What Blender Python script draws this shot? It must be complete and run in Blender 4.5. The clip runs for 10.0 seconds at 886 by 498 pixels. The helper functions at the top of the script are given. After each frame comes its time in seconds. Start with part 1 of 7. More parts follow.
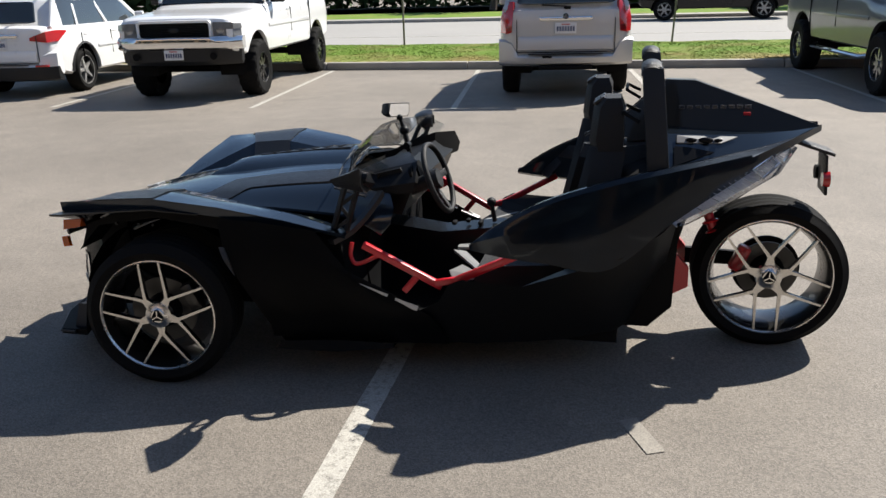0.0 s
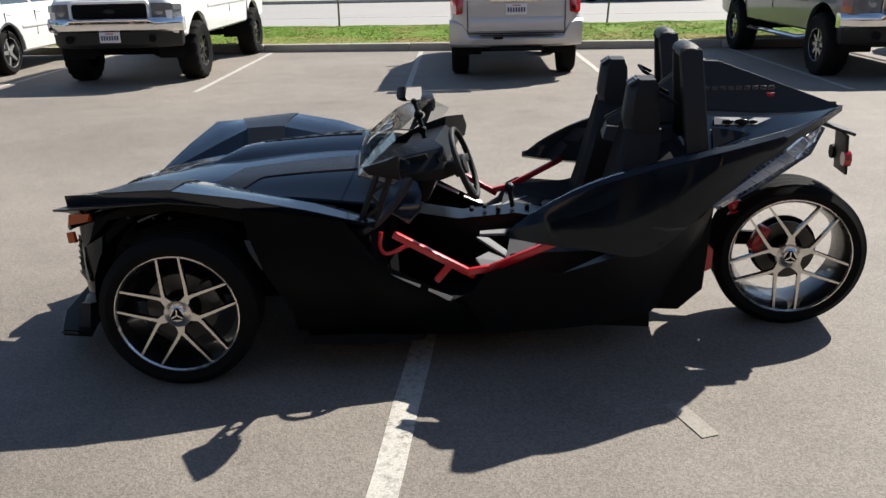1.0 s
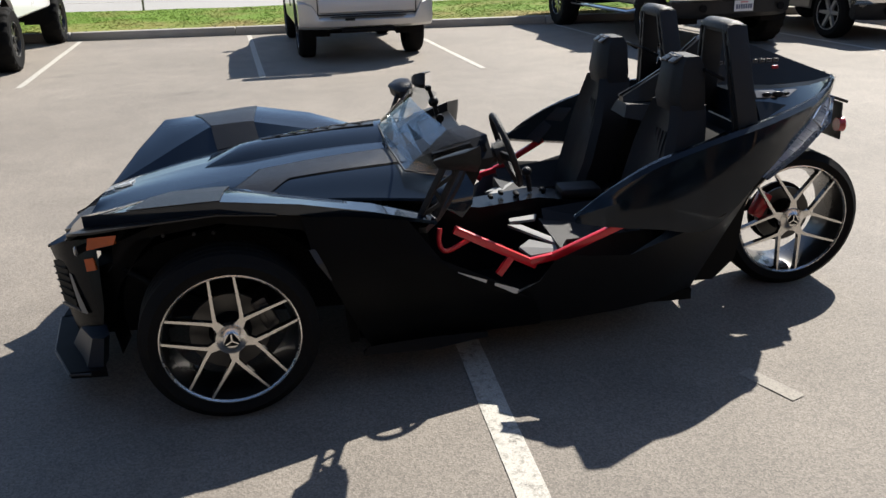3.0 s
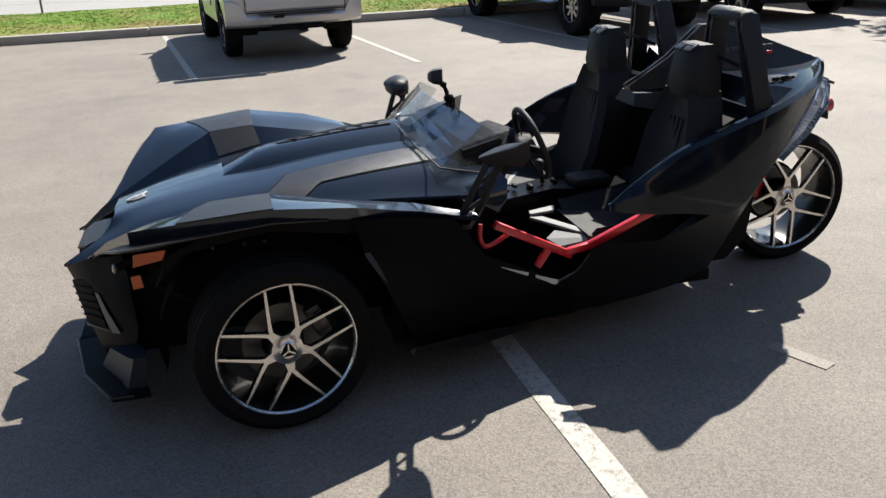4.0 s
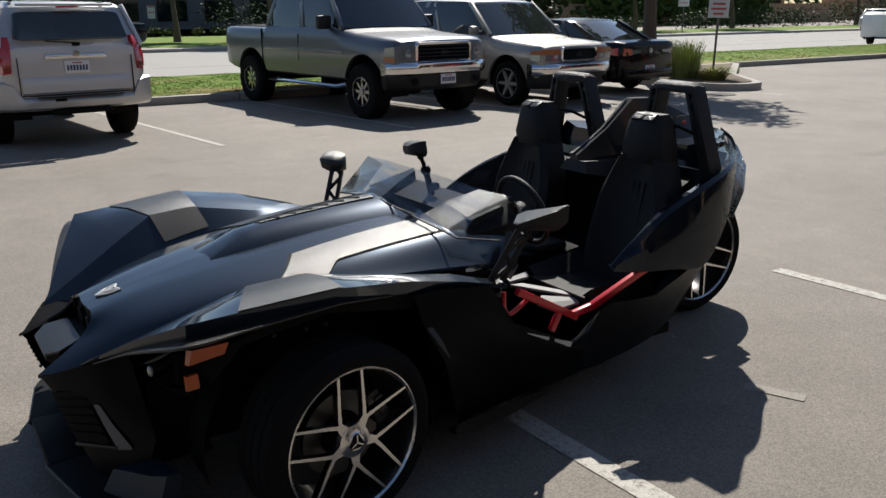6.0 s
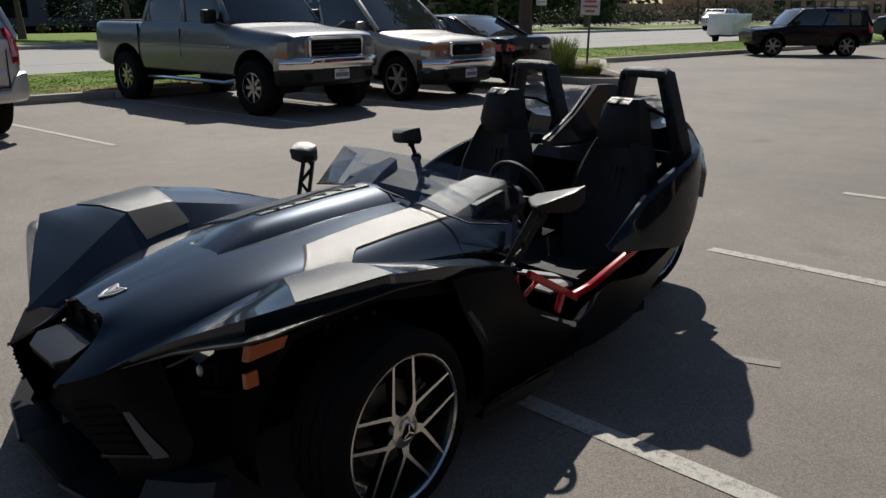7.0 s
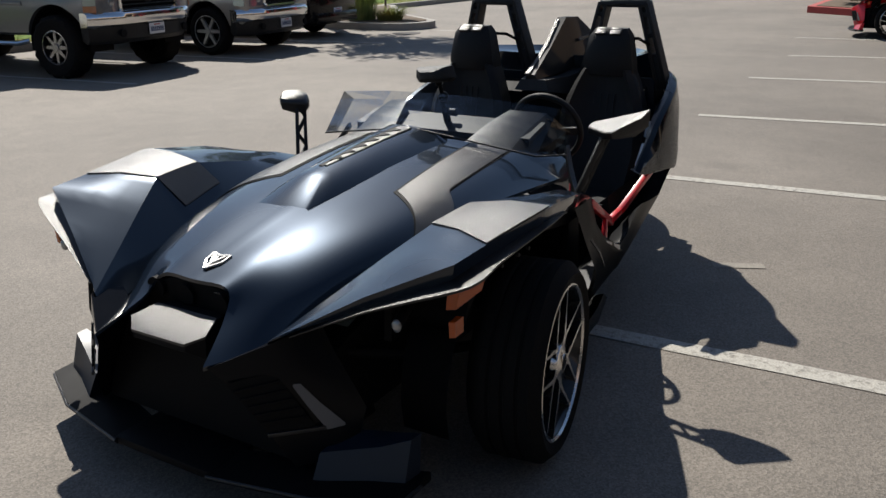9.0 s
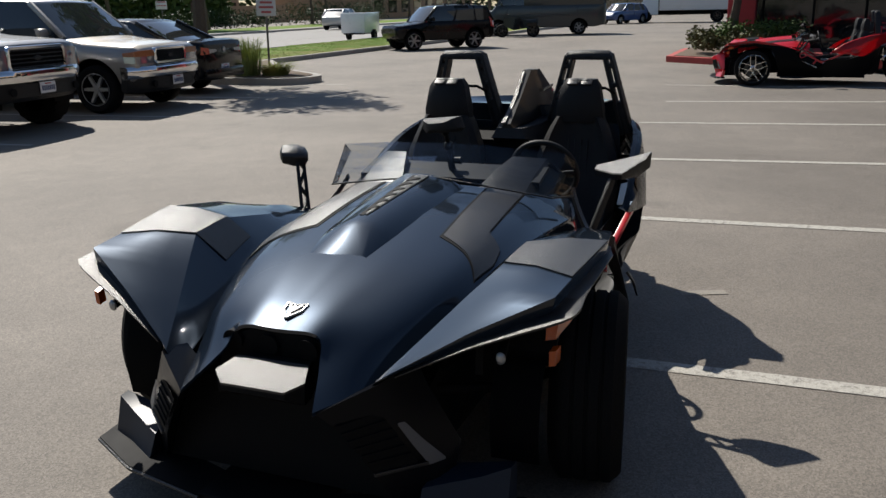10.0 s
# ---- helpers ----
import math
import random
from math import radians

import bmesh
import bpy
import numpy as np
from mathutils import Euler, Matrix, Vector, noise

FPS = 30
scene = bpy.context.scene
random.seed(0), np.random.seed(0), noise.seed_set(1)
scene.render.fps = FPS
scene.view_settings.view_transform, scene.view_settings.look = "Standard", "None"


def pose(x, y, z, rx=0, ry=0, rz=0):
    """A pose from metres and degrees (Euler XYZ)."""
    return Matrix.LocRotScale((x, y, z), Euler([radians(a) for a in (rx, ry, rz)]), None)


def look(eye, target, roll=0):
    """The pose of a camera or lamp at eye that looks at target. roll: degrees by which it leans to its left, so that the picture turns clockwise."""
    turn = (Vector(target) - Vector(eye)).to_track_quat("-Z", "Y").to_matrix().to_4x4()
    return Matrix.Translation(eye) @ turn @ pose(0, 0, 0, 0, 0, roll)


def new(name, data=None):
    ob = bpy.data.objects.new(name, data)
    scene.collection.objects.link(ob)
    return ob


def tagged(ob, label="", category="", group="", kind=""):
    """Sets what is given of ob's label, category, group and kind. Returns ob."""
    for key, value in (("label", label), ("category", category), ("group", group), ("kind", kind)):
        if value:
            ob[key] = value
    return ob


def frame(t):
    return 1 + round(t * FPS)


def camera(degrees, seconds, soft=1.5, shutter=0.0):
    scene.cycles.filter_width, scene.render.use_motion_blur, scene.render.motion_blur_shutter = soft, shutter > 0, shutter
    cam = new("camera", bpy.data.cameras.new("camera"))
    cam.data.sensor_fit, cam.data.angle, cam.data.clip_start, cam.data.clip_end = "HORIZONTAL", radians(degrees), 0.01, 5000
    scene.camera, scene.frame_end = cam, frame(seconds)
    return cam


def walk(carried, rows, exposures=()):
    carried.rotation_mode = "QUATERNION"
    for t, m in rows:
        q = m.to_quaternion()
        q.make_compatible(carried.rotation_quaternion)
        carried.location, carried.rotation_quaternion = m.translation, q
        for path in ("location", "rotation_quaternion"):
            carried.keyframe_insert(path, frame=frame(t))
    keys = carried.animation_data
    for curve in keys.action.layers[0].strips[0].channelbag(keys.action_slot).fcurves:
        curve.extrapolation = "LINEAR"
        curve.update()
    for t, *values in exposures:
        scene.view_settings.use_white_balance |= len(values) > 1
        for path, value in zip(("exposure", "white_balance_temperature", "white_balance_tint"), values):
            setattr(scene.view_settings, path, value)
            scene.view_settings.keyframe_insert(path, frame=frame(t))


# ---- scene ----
cam = camera(55.1, 10.0)
PATH = [
    (0, (2.044, -4.077, 1.703), (1.608, -2.22, 1.101), -1.7),
    (0.5, (1.818, -4.079, 1.687), (1.461, -2.219, 1.045), -1.5),
    (1, (1.561, -4.058, 1.708), (1.305, -2.183, 1.062), -1.4),
    (1.5, (1.256, -4.075, 1.715), (1.13, -2.188, 1.064), -1.4),
    (2, (0.993, -4.033, 1.716), (0.972, -2.151, 1.04), -1.7),
    (2.5, (0.744, -3.95, 1.726), (0.817, -2.073, 1.039), -2.2),
    (3, (0.456, -3.875, 1.726), (0.683, -2.014, 1.027), -1.4),
    (3.2, (0.332, -3.859, 1.723), (0.632, -2.013, 1.015), -1.4),
    (4.3, (-0.233, -3.704, 1.765), (0.291, -1.911, 1.052), -2.1),
    (4.5, (-0.347, -3.653, 1.762), (0.261, -1.88, 1.063), -1.7),
    (5, (-0.663, -3.562, 1.746), (0.147, -1.861, 1.073), -1.0),
    (5.2, (-0.781, -3.532, 1.755), (0.091, -1.856, 1.099), -0.4),
    (5.5, (-0.915, -3.453, 1.722), (-0.001, -1.782, 1.112), -0.8),
    (6, (-1.108, -3.243, 1.705), (-0.064, -1.627, 1.159), -0.3),
    (6.2, (-1.185, -3.159, 1.693), (-0.071, -1.586, 1.159), 0.2),
    (7.3, (-1.675, -2.731, 1.635), (-0.346, -1.35, 1.064), -0.1),
    (7.5, (-1.721, -2.618, 1.625), (-0.378, -1.257, 1.037), -0.1),
    (8, (-1.863, -2.367, 1.61), (-0.461, -1.089, 0.976), -0.7),
    (8.5, (-2.036, -2.092, 1.609), (-0.521, -0.975, 0.931), -1.4),
    (9, (-2.297, -1.937, 1.592), (-0.687, -0.95, 0.933), -1.0),
    (9.5, (-2.541, -1.723, 1.614), (-0.831, -0.88, 1.01), -0.9),
    (10, (-2.731, -1.425, 1.621), (-0.95, -0.702, 1.069), -1.2),
]
EXPOSURES = [(0.0, 0.96), (2.5, 1.03), (4.5, 1.12), (5.5, 0.7), (6.2, 0.4), (7.4, 0.0), (8.5, 0.12), (9.0, 0.4), (9.6, 0.38), (10.0, 0.33)]
walk(cam, [(t, look(eye, target, roll)) for t, eye, target, roll in PATH], EXPOSURES)

# ---- world, sun and exposure ----
SUN = Vector((0.60, 0.72, 0.96)).normalized()
world = bpy.data.worlds.new("sky")
scene.world = world
world.use_nodes = True
wn = world.node_tree.nodes
sky = wn.new("ShaderNodeTexSky")
sky.sky_type, sky.sun_disc = "NISHITA", False
sky.sun_elevation, sky.sun_rotation = math.asin(SUN.z), math.atan2(SUN.x, SUN.y)
sky.dust_density, sky.ozone_density = 0.4, 2.5
world.node_tree.links.new(sky.outputs[0], wn["Background"].inputs[0])
wn["Background"].inputs[1].default_value = 0.065
lamp = bpy.data.lights.new("sun", "SUN")
lamp.energy, lamp.angle, lamp.color = 4.75, radians(0.53), (1.0, 0.95, 0.87)
sun = new("sun", lamp)
sun.matrix_world = look(SUN * 60, (0, 0, 0))


# ---- materials ----
KERB_Y = 12.9    # front of the kerb between the lot and the grass strip


def material(name, colour, rough=0.5, metal=0.0, coat=0.0, vary=0.15, scale=4.0, grain=0.0, grain_scale=120.0,
             bump=0.0, bump_scale=200.0, spec=0.5, rough_vary=0.08, tint=None, coat_ior=1.5, coat_rough=0.03):
    """A painted, moulded or mineral surface: slow stains, fine grain, a little relief and uneven gloss."""
    m = bpy.data.materials.new(name)
    m.use_nodes = True
    n, l = m.node_tree.nodes, m.node_tree.links
    p = n["Principled BSDF"]
    co = n.new("ShaderNodeTexCoord")
    big = n.new("ShaderNodeTexNoise")
    big.inputs["Scale"].default_value, big.inputs["Detail"].default_value = scale, 5
    l.new(co.outputs["Object"], big.inputs["Vector"])
    mix = n.new("ShaderNodeMix")
    mix.data_type = "RGBA"
    dark = [c * (1 - vary) for c in colour]
    light = [min(1, c * (1 + vary)) for c in (tint or colour)]
    mix.inputs["A"].default_value, mix.inputs["B"].default_value = (*dark, 1), (*light, 1)
    l.new(big.outputs["Fac"], mix.inputs["Factor"])
    out = mix.outputs["Result"]
    fine = n.new("ShaderNodeTexNoise")
    fine.inputs["Scale"].default_value, fine.inputs["Detail"].default_value = grain_scale, 3
    l.new(co.outputs["Object"], fine.inputs["Vector"])
    if grain:
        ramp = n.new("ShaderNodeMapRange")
        ramp.inputs["From Min"].default_value, ramp.inputs["From Max"].default_value = 0.3, 0.7
        ramp.inputs["To Min"].default_value, ramp.inputs["To Max"].default_value = 1 - grain, 1 + grain
        l.new(fine.outputs["Fac"], ramp.inputs["Value"])
        mul = n.new("ShaderNodeVectorMath")
        mul.operation = "SCALE"
        l.new(out, mul.inputs[0])
        l.new(ramp.outputs[0], mul.inputs["Scale"])
        out = mul.outputs[0]
    l.new(out, p.inputs["Base Color"])
    rr = n.new("ShaderNodeMapRange")
    rr.inputs["To Min"].default_value, rr.inputs["To Max"].default_value = max(0.0, rough - rough_vary), min(1.0, rough + rough_vary)
    l.new(big.outputs["Fac"], rr.inputs["Value"])
    l.new(rr.outputs[0], p.inputs["Roughness"])
    p.inputs["Metallic"].default_value = metal
    p.inputs["Coat Weight"].default_value, p.inputs["Coat Roughness"].default_value, p.inputs["Coat IOR"].default_value = coat, coat_rough, coat_ior
    p.inputs["Specular IOR Level"].default_value = spec
    if bump:
        rel = n.new("ShaderNodeTexNoise")
        rel.inputs["Scale"].default_value, rel.inputs["Detail"].default_value = bump_scale, 4
        l.new(co.outputs["Object"], rel.inputs["Vector"])
        b = n.new("ShaderNodeBump")
        b.inputs["Strength"].default_value, b.inputs["Distance"].default_value = bump, 0.004
        l.new(rel.outputs["Fac"], b.inputs["Height"])
        l.new(b.outputs[0], p.inputs["Normal"])
    return m


def asphalt_material():
    """Worn grey asphalt: pale aggregate in a dark binder, broad tyre-worn patches and dark oil spots."""
    m = bpy.data.materials.new("asphalt")
    m.use_nodes = True
    n, l = m.node_tree.nodes, m.node_tree.links
    p = n["Principled BSDF"]
    co = n.new("ShaderNodeTexCoord")

    def noise_at(scale, detail=4, rough=0.55):
        t = n.new("ShaderNodeTexNoise")
        t.inputs["Scale"].default_value, t.inputs["Detail"].default_value, t.inputs["Roughness"].default_value = scale, detail, rough
        l.new(co.outputs["Object"], t.inputs["Vector"])
        return t.outputs["Fac"]

    def ramp_of(fac, a, b, c0, c1):
        r = n.new("ShaderNodeMapRange")
        for k, v in zip(("From Min", "From Max", "To Min", "To Max"), (a, b, c0, c1)):
            r.inputs[k].default_value = v
        l.new(fac, r.inputs["Value"])
        return r.outputs[0]

    def times(a, b):
        t = n.new("ShaderNodeMath")
        t.operation = "MULTIPLY"
        l.new(a, t.inputs[0]), l.new(b, t.inputs[1])
        return t.outputs[0]

    stones = n.new("ShaderNodeTexVoronoi")
    stones.inputs["Scale"].default_value = 150
    l.new(co.outputs["Object"], stones.inputs["Vector"])
    tone = n.new("ShaderNodeSeparateColor")
    l.new(stones.outputs["Color"], tone.inputs[0])
    v = times(ramp_of(tone.outputs[0], 0, 1, 0.72, 1.32), ramp_of(noise_at(260, 3), 0.3, 0.7, 0.74, 1.27))
    v = times(v, ramp_of(noise_at(0.35, 5), 0.3, 0.7, 0.82, 1.18))
    v = times(v, ramp_of(noise_at(2.6, 6, 0.65), 0.35, 0.75, 0.90, 1.10))
    v = times(v, ramp_of(noise_at(1.1, 2, 0.4), 0.20, 0.34, 0.72, 1.0))
    # the asphalt is darker over the stalls than over the lane
    pos = n.new("ShaderNodeSeparateXYZ")
    l.new(co.outputs["Object"], pos.inputs[0])
    wob = n.new("ShaderNodeMath")
    wob.operation = "MULTIPLY_ADD"
    wob.inputs[1].default_value = 2.2
    l.new(noise_at(0.6, 4), wob.inputs[0])
    l.new(pos.outputs["Y"], wob.inputs[2])
    v = times(v, ramp_of(wob.outputs[0], -1.4, 2.8, 0.80, 1.03))
    col = n.new("ShaderNodeVectorMath")
    col.operation = "SCALE"
    col.inputs[0].default_value = (0.176, 0.154, 0.129)
    l.new(v, col.inputs["Scale"])
    l.new(col.outputs[0], p.inputs["Base Color"])
    p.inputs["Roughness"].default_value, p.inputs["Specular IOR Level"].default_value = 0.78, 0.48
    bump = n.new("ShaderNodeBump")
    bump.inputs["Strength"].default_value, bump.inputs["Distance"].default_value = 0.32, 0.004
    l.new(stones.outputs["Distance"], bump.inputs["Height"])
    l.new(bump.outputs[0], p.inputs["Normal"])
    return m


def worn_paint_material():
    """White line paint, worn through to the asphalt in flakes."""
    m = material("line_paint", (0.40, 0.38, 0.335), 0.75, vary=0.12, scale=6, grain=0.25, grain_scale=160, bump=0.3, bump_scale=130)
    n, l = m.node_tree.nodes, m.node_tree.links
    co = n.new("ShaderNodeTexCoord")
    t = n.new("ShaderNodeTexNoise")
    t.inputs["Scale"].default_value, t.inputs["Detail"].default_value, t.inputs["Roughness"].default_value = 22, 8, 0.75
    l.new(co.outputs["Object"], t.inputs["Vector"])
    r = n.new("ShaderNodeMapRange")
    r.inputs["From Min"].default_value, r.inputs["From Max"].default_value = 0.22, 0.50
    l.new(t.outputs["Fac"], r.inputs["Value"])
    l.new(r.outputs[0], n["Principled BSDF"].inputs["Alpha"])
    return m


def turf_material(name, green, light, dry):
    """Watered grass in two greens that turns to straw in patches and along the strip next to the lot's kerb."""
    m = bpy.data.materials.new(name)
    m.use_nodes = True
    n, l = m.node_tree.nodes, m.node_tree.links
    p = n["Principled BSDF"]
    p.inputs["Roughness"].default_value, p.inputs["Specular IOR Level"].default_value = 0.85, 0.1
    co = n.new("ShaderNodeTexCoord")
    big, fine = n.new("ShaderNodeTexNoise"), n.new("ShaderNodeTexNoise")
    big.inputs["Scale"].default_value, big.inputs["Detail"].default_value = 0.8, 4
    fine.inputs["Scale"].default_value, fine.inputs["Detail"].default_value = 9.0, 4
    sep = n.new("ShaderNodeSeparateXYZ")
    l.new(co.outputs["Object"], sep.inputs[0])
    edge = n.new("ShaderNodeMapRange")
    edge.interpolation_type = "SMOOTHSTEP"
    edge.inputs["From Min"].default_value, edge.inputs["From Max"].default_value = KERB_Y + 0.15, KERB_Y + 1.9
    edge.inputs["To Min"].default_value, edge.inputs["To Max"].default_value = 0.62, 0.0
    l.new(sep.outputs["Y"], edge.inputs["Value"])
    patch = n.new("ShaderNodeMapRange")
    patch.inputs["From Min"].default_value, patch.inputs["From Max"].default_value = 0.42, 0.66
    patch.inputs["To Min"].default_value, patch.inputs["To Max"].default_value = -0.25, 0.50
    add = n.new("ShaderNodeMath")
    add.use_clamp = True
    mixes = [n.new("ShaderNodeMix") for _ in range(2)]
    for mix in mixes:
        mix.data_type = "RGBA"
    for tex in (big, fine):
        l.new(co.outputs["Object"], tex.inputs["Vector"])
    l.new(big.outputs["Fac"], patch.inputs["Value"])
    l.new(edge.outputs[0], add.inputs[0])
    l.new(patch.outputs[0], add.inputs[1])
    l.new(fine.outputs["Fac"], mixes[0].inputs["Factor"])
    mixes[0].inputs["A"].default_value, mixes[0].inputs["B"].default_value = (*green, 1), (*light, 1)
    l.new(add.outputs[0], mixes[1].inputs["Factor"])
    l.new(mixes[0].outputs["Result"], mixes[1].inputs["A"])
    mixes[1].inputs["B"].default_value = (*dry, 1)
    l.new(mixes[1].outputs["Result"], p.inputs["Base Color"])
    return m


def glass_material(name, tint, rough=0.02):
    """A thin tinted sheet: it lets light through and mirrors the sky more at a slant."""
    m = bpy.data.materials.new(name)
    m.use_nodes = True
    n, l = m.node_tree.nodes, m.node_tree.links
    n.remove(n["Principled BSDF"])
    clear, gloss, mix, fres = n.new("ShaderNodeBsdfTransparent"), n.new("ShaderNodeBsdfGlossy"), n.new("ShaderNodeMixShader"), n.new("ShaderNodeFresnel")
    clear.inputs["Color"].default_value = (*tint, 1)
    gloss.inputs["Roughness"].default_value = rough
    fres.inputs["IOR"].default_value = 1.55
    l.new(fres.outputs[0], mix.inputs[0])
    l.new(clear.outputs[0], mix.inputs[1])
    l.new(gloss.outputs[0], mix.inputs[2])
    l.new(mix.outputs[0], n["Material Output"].inputs["Surface"])
    return m


M = {}
M["asphalt"] = asphalt_material()
M["line"] = worn_paint_material()
M["blue_paint"] = material("blue_car_paint", (0.015, 0.06, 0.20), 0.35, coat=1.0, vary=0.05, scale=2)
M["line_faint"] = material("faint_line_paint", (0.235, 0.214, 0.182), 0.8, vary=0.2, scale=9, grain=0.25, grain_scale=160)
M["road"] = material("road_concrete", (0.285, 0.275, 0.258), 0.85, vary=0.12, scale=0.3, grain=0.12, grain_scale=40, bump=0.2, bump_scale=60)
M["concrete"] = material("kerb_concrete", (0.33, 0.31, 0.28), 0.85, vary=0.2, scale=3, grain=0.15, grain_scale=90, bump=0.4, bump_scale=80)
M["joint"] = material("kerb_joint", (0.08, 0.075, 0.07), 0.9)
M["soil"] = material("soil", (0.12, 0.085, 0.055), 0.95, vary=0.3, scale=5, grain=0.3, grain_scale=60, bump=0.8, bump_scale=40)
M["turf"] = turf_material("turf", (0.105, 0.190, 0.026), (0.165, 0.240, 0.045), (0.270, 0.205, 0.085))
M["blade"] = turf_material("grass_blade", (0.120, 0.220, 0.030), (0.185, 0.270, 0.052), (0.300, 0.235, 0.100))
M["reed"] = material("ornamental_grass", (0.17, 0.25, 0.07), 0.55, vary=0.35, scale=6, tint=(0.28, 0.30, 0.10), spec=0.12)
M["leaf"] = material("leaf", (0.060, 0.102, 0.028), 0.6, vary=0.35, scale=1.5, tint=(0.085, 0.135, 0.034), spec=0.12)
M["leaf_dark"] = material("dark_leaf", (0.036, 0.064, 0.022), 0.6, vary=0.35, scale=2, tint=(0.045, 0.070, 0.024), spec=0.12)
M["leaf_red"] = material("reddish_leaf", (0.09, 0.06, 0.035), 0.5, vary=0.4, scale=8, tint=(0.10, 0.11, 0.04), spec=0.12)
M["bark"] = material("bark", (0.10, 0.075, 0.055), 0.95, vary=0.3, scale=6, grain=0.3, bump=1.0, bump_scale=30)
M["paint"] = material("black_blue_paint", (0.0118, 0.0192, 0.0305), 0.315, metal=0.50, spec=0.0, coat=1.0, coat_ior=1.55, coat_rough=0.05, vary=0.10, scale=3, rough_vary=0.03)
M["floor_silver"] = material("dull_silver_plate", (0.24, 0.24, 0.235), 0.6, metal=0.0, spec=0.3, vary=0.15, scale=14)
# black fin whose warm base colour holds the brownish reflection of the ground
M["fin_black"] = material("ground_tinted_fin_paint", (0.016, 0.015, 0.0138), 0.45, spec=0.15, coat=0.35, coat_rough=0.10, vary=0.1, scale=3)
M["satin_blue"] = material("satin_blue_black_paint", (0.008, 0.014, 0.026), 0.42, spec=0.35, vary=0.12, scale=6)
M["gloss_black"] = material("black_gloss_plastic", (0.005, 0.0055, 0.007), 0.24, spec=0.12, vary=0.12, scale=4, rough_vary=0.06)
M["red_paint"] = material("red_paint", (0.50, 0.008, 0.018), 0.4, spec=0.1, coat=1.0, vary=0.08, scale=3)
M["plastic"] = material("black_textured_plastic", (0.011, 0.011, 0.012), 0.46, spec=0.35, vary=0.15, scale=5, bump=0.5, bump_scale=700, grain=0.15, grain_scale=500)
M["trim"] = material("grained_grey_trim", (0.0095, 0.0095, 0.0102), 0.345, spec=0.60, vary=0.12, scale=9, bump=0.35, bump_scale=500, grain=0.12, grain_scale=300, rough_vary=0.05)
M["side_black"] = material("black_side_plastic", (0.0060, 0.0062, 0.0068), 0.42, spec=0.16, vary=0.2, scale=5, rough_vary=0.10)
M["dark"] = material("black_chassis", (0.005, 0.005, 0.0055), 0.62, spec=0.10, vary=0.3, scale=7, rough_vary=0.12)
M["red"] = material("red_frame_paint", (0.56, 0.009, 0.019), 0.35, coat=0.6, vary=0.1, scale=8)
M["rubber"] = material("tyre_rubber", (0.0085, 0.0082, 0.0080), 0.80, spec=0.10, vary=0.25, scale=9, grain=0.2, grain_scale=150, bump=0.25, bump_scale=160)
M["rim"] = material("black_rim", (0.010, 0.010, 0.010), 0.28, coat=0.5, vary=0.1)
M["alu"] = material("machined_aluminium", (0.74, 0.72, 0.69), 0.26, metal=1.0, vary=0.06, scale=14, rough_vary=0.05)
M["alloy"] = material("dull_cast_alloy", (0.40, 0.395, 0.385), 0.42, metal=0.6, vary=0.12, scale=12)
M["polished"] = material("polished_rim", (0.40, 0.41, 0.43), 0.24, metal=1.0, vary=0.1, scale=12)
M["steel"] = material("brake_steel", (0.10, 0.098, 0.095), 0.45, metal=1.0, vary=0.15, scale=20)
M["chrome"] = material("chrome", (0.80, 0.80, 0.80), 0.10, metal=1.0, vary=0.04, scale=6, rough_vary=0.04)
M["satin"] = material("silver_plastic", (0.50, 0.50, 0.49), 0.38, metal=0.4, vary=0.08, scale=8)
M["seat"] = material("black_seat_vinyl", (0.008, 0.008, 0.0085), 0.58, spec=0.3, vary=0.2, scale=8, bump=0.4, bump_scale=350)
M["screen"] = glass_material("smoked_screen", (0.72, 0.75, 0.77))
M["mirror"] = material("mirror_glass", (0.75, 0.76, 0.78), 0.02, metal=1.0, vary=0.02, rough_vary=0.01)
M["amber"] = material("amber_lens", (0.42, 0.070, 0.006), 0.22, coat=0.25, vary=0.15, scale=20)
M["turn_amber"] = material("sun_faded_amber_lens", (0.42, 0.150, 0.060), 0.2, coat=0.6, vary=0.2, scale=18)
M["lens_red"] = material("red_lens", (0.45, 0.012, 0.014), 0.15, coat=1.0, vary=0.15, scale=25)
M["lens_clear"] = glass_material("clear_lens", (0.86, 0.86, 0.87))
M["lamp_silver"] = material("silvered_lamp_plastic", (0.62, 0.62, 0.63), 0.32, metal=0.3, vary=0.1, scale=20)
M["lens_head"] = material("headlamp_lens", (0.30, 0.305, 0.31), 0.10, metal=0.5, coat=1.0, vary=0.3, scale=14)
M["white_paint"] = material("white_car_paint", (0.80, 0.80, 0.80), 0.30, coat=1.0, vary=0.03, scale=2, coat_rough=0.12)
M["silver_paint"] = material("silver_car_paint", (0.54, 0.53, 0.515), 0.44, metal=0.55, coat=1.0, vary=0.06, scale=2, grain=0.05, grain_scale=900, coat_rough=0.12)
M["pewter_paint"] = material("pewter_car_paint", (0.132, 0.137, 0.146), 0.45, metal=0.75, coat=1.0, vary=0.08, scale=2, grain=0.05, grain_scale=900, coat_rough=0.12)
M["tan_paint"] = material("tan_silver_car_paint", (0.36, 0.335, 0.30), 0.45, metal=0.65, coat=1.0, vary=0.06, scale=2, grain=0.05, grain_scale=900, coat_rough=0.12)
M["black_paint"] = material("black_car_paint", (0.004, 0.004, 0.005), 0.25, spec=0.1, coat=0.5, vary=0.1, scale=2, coat_rough=0.06)
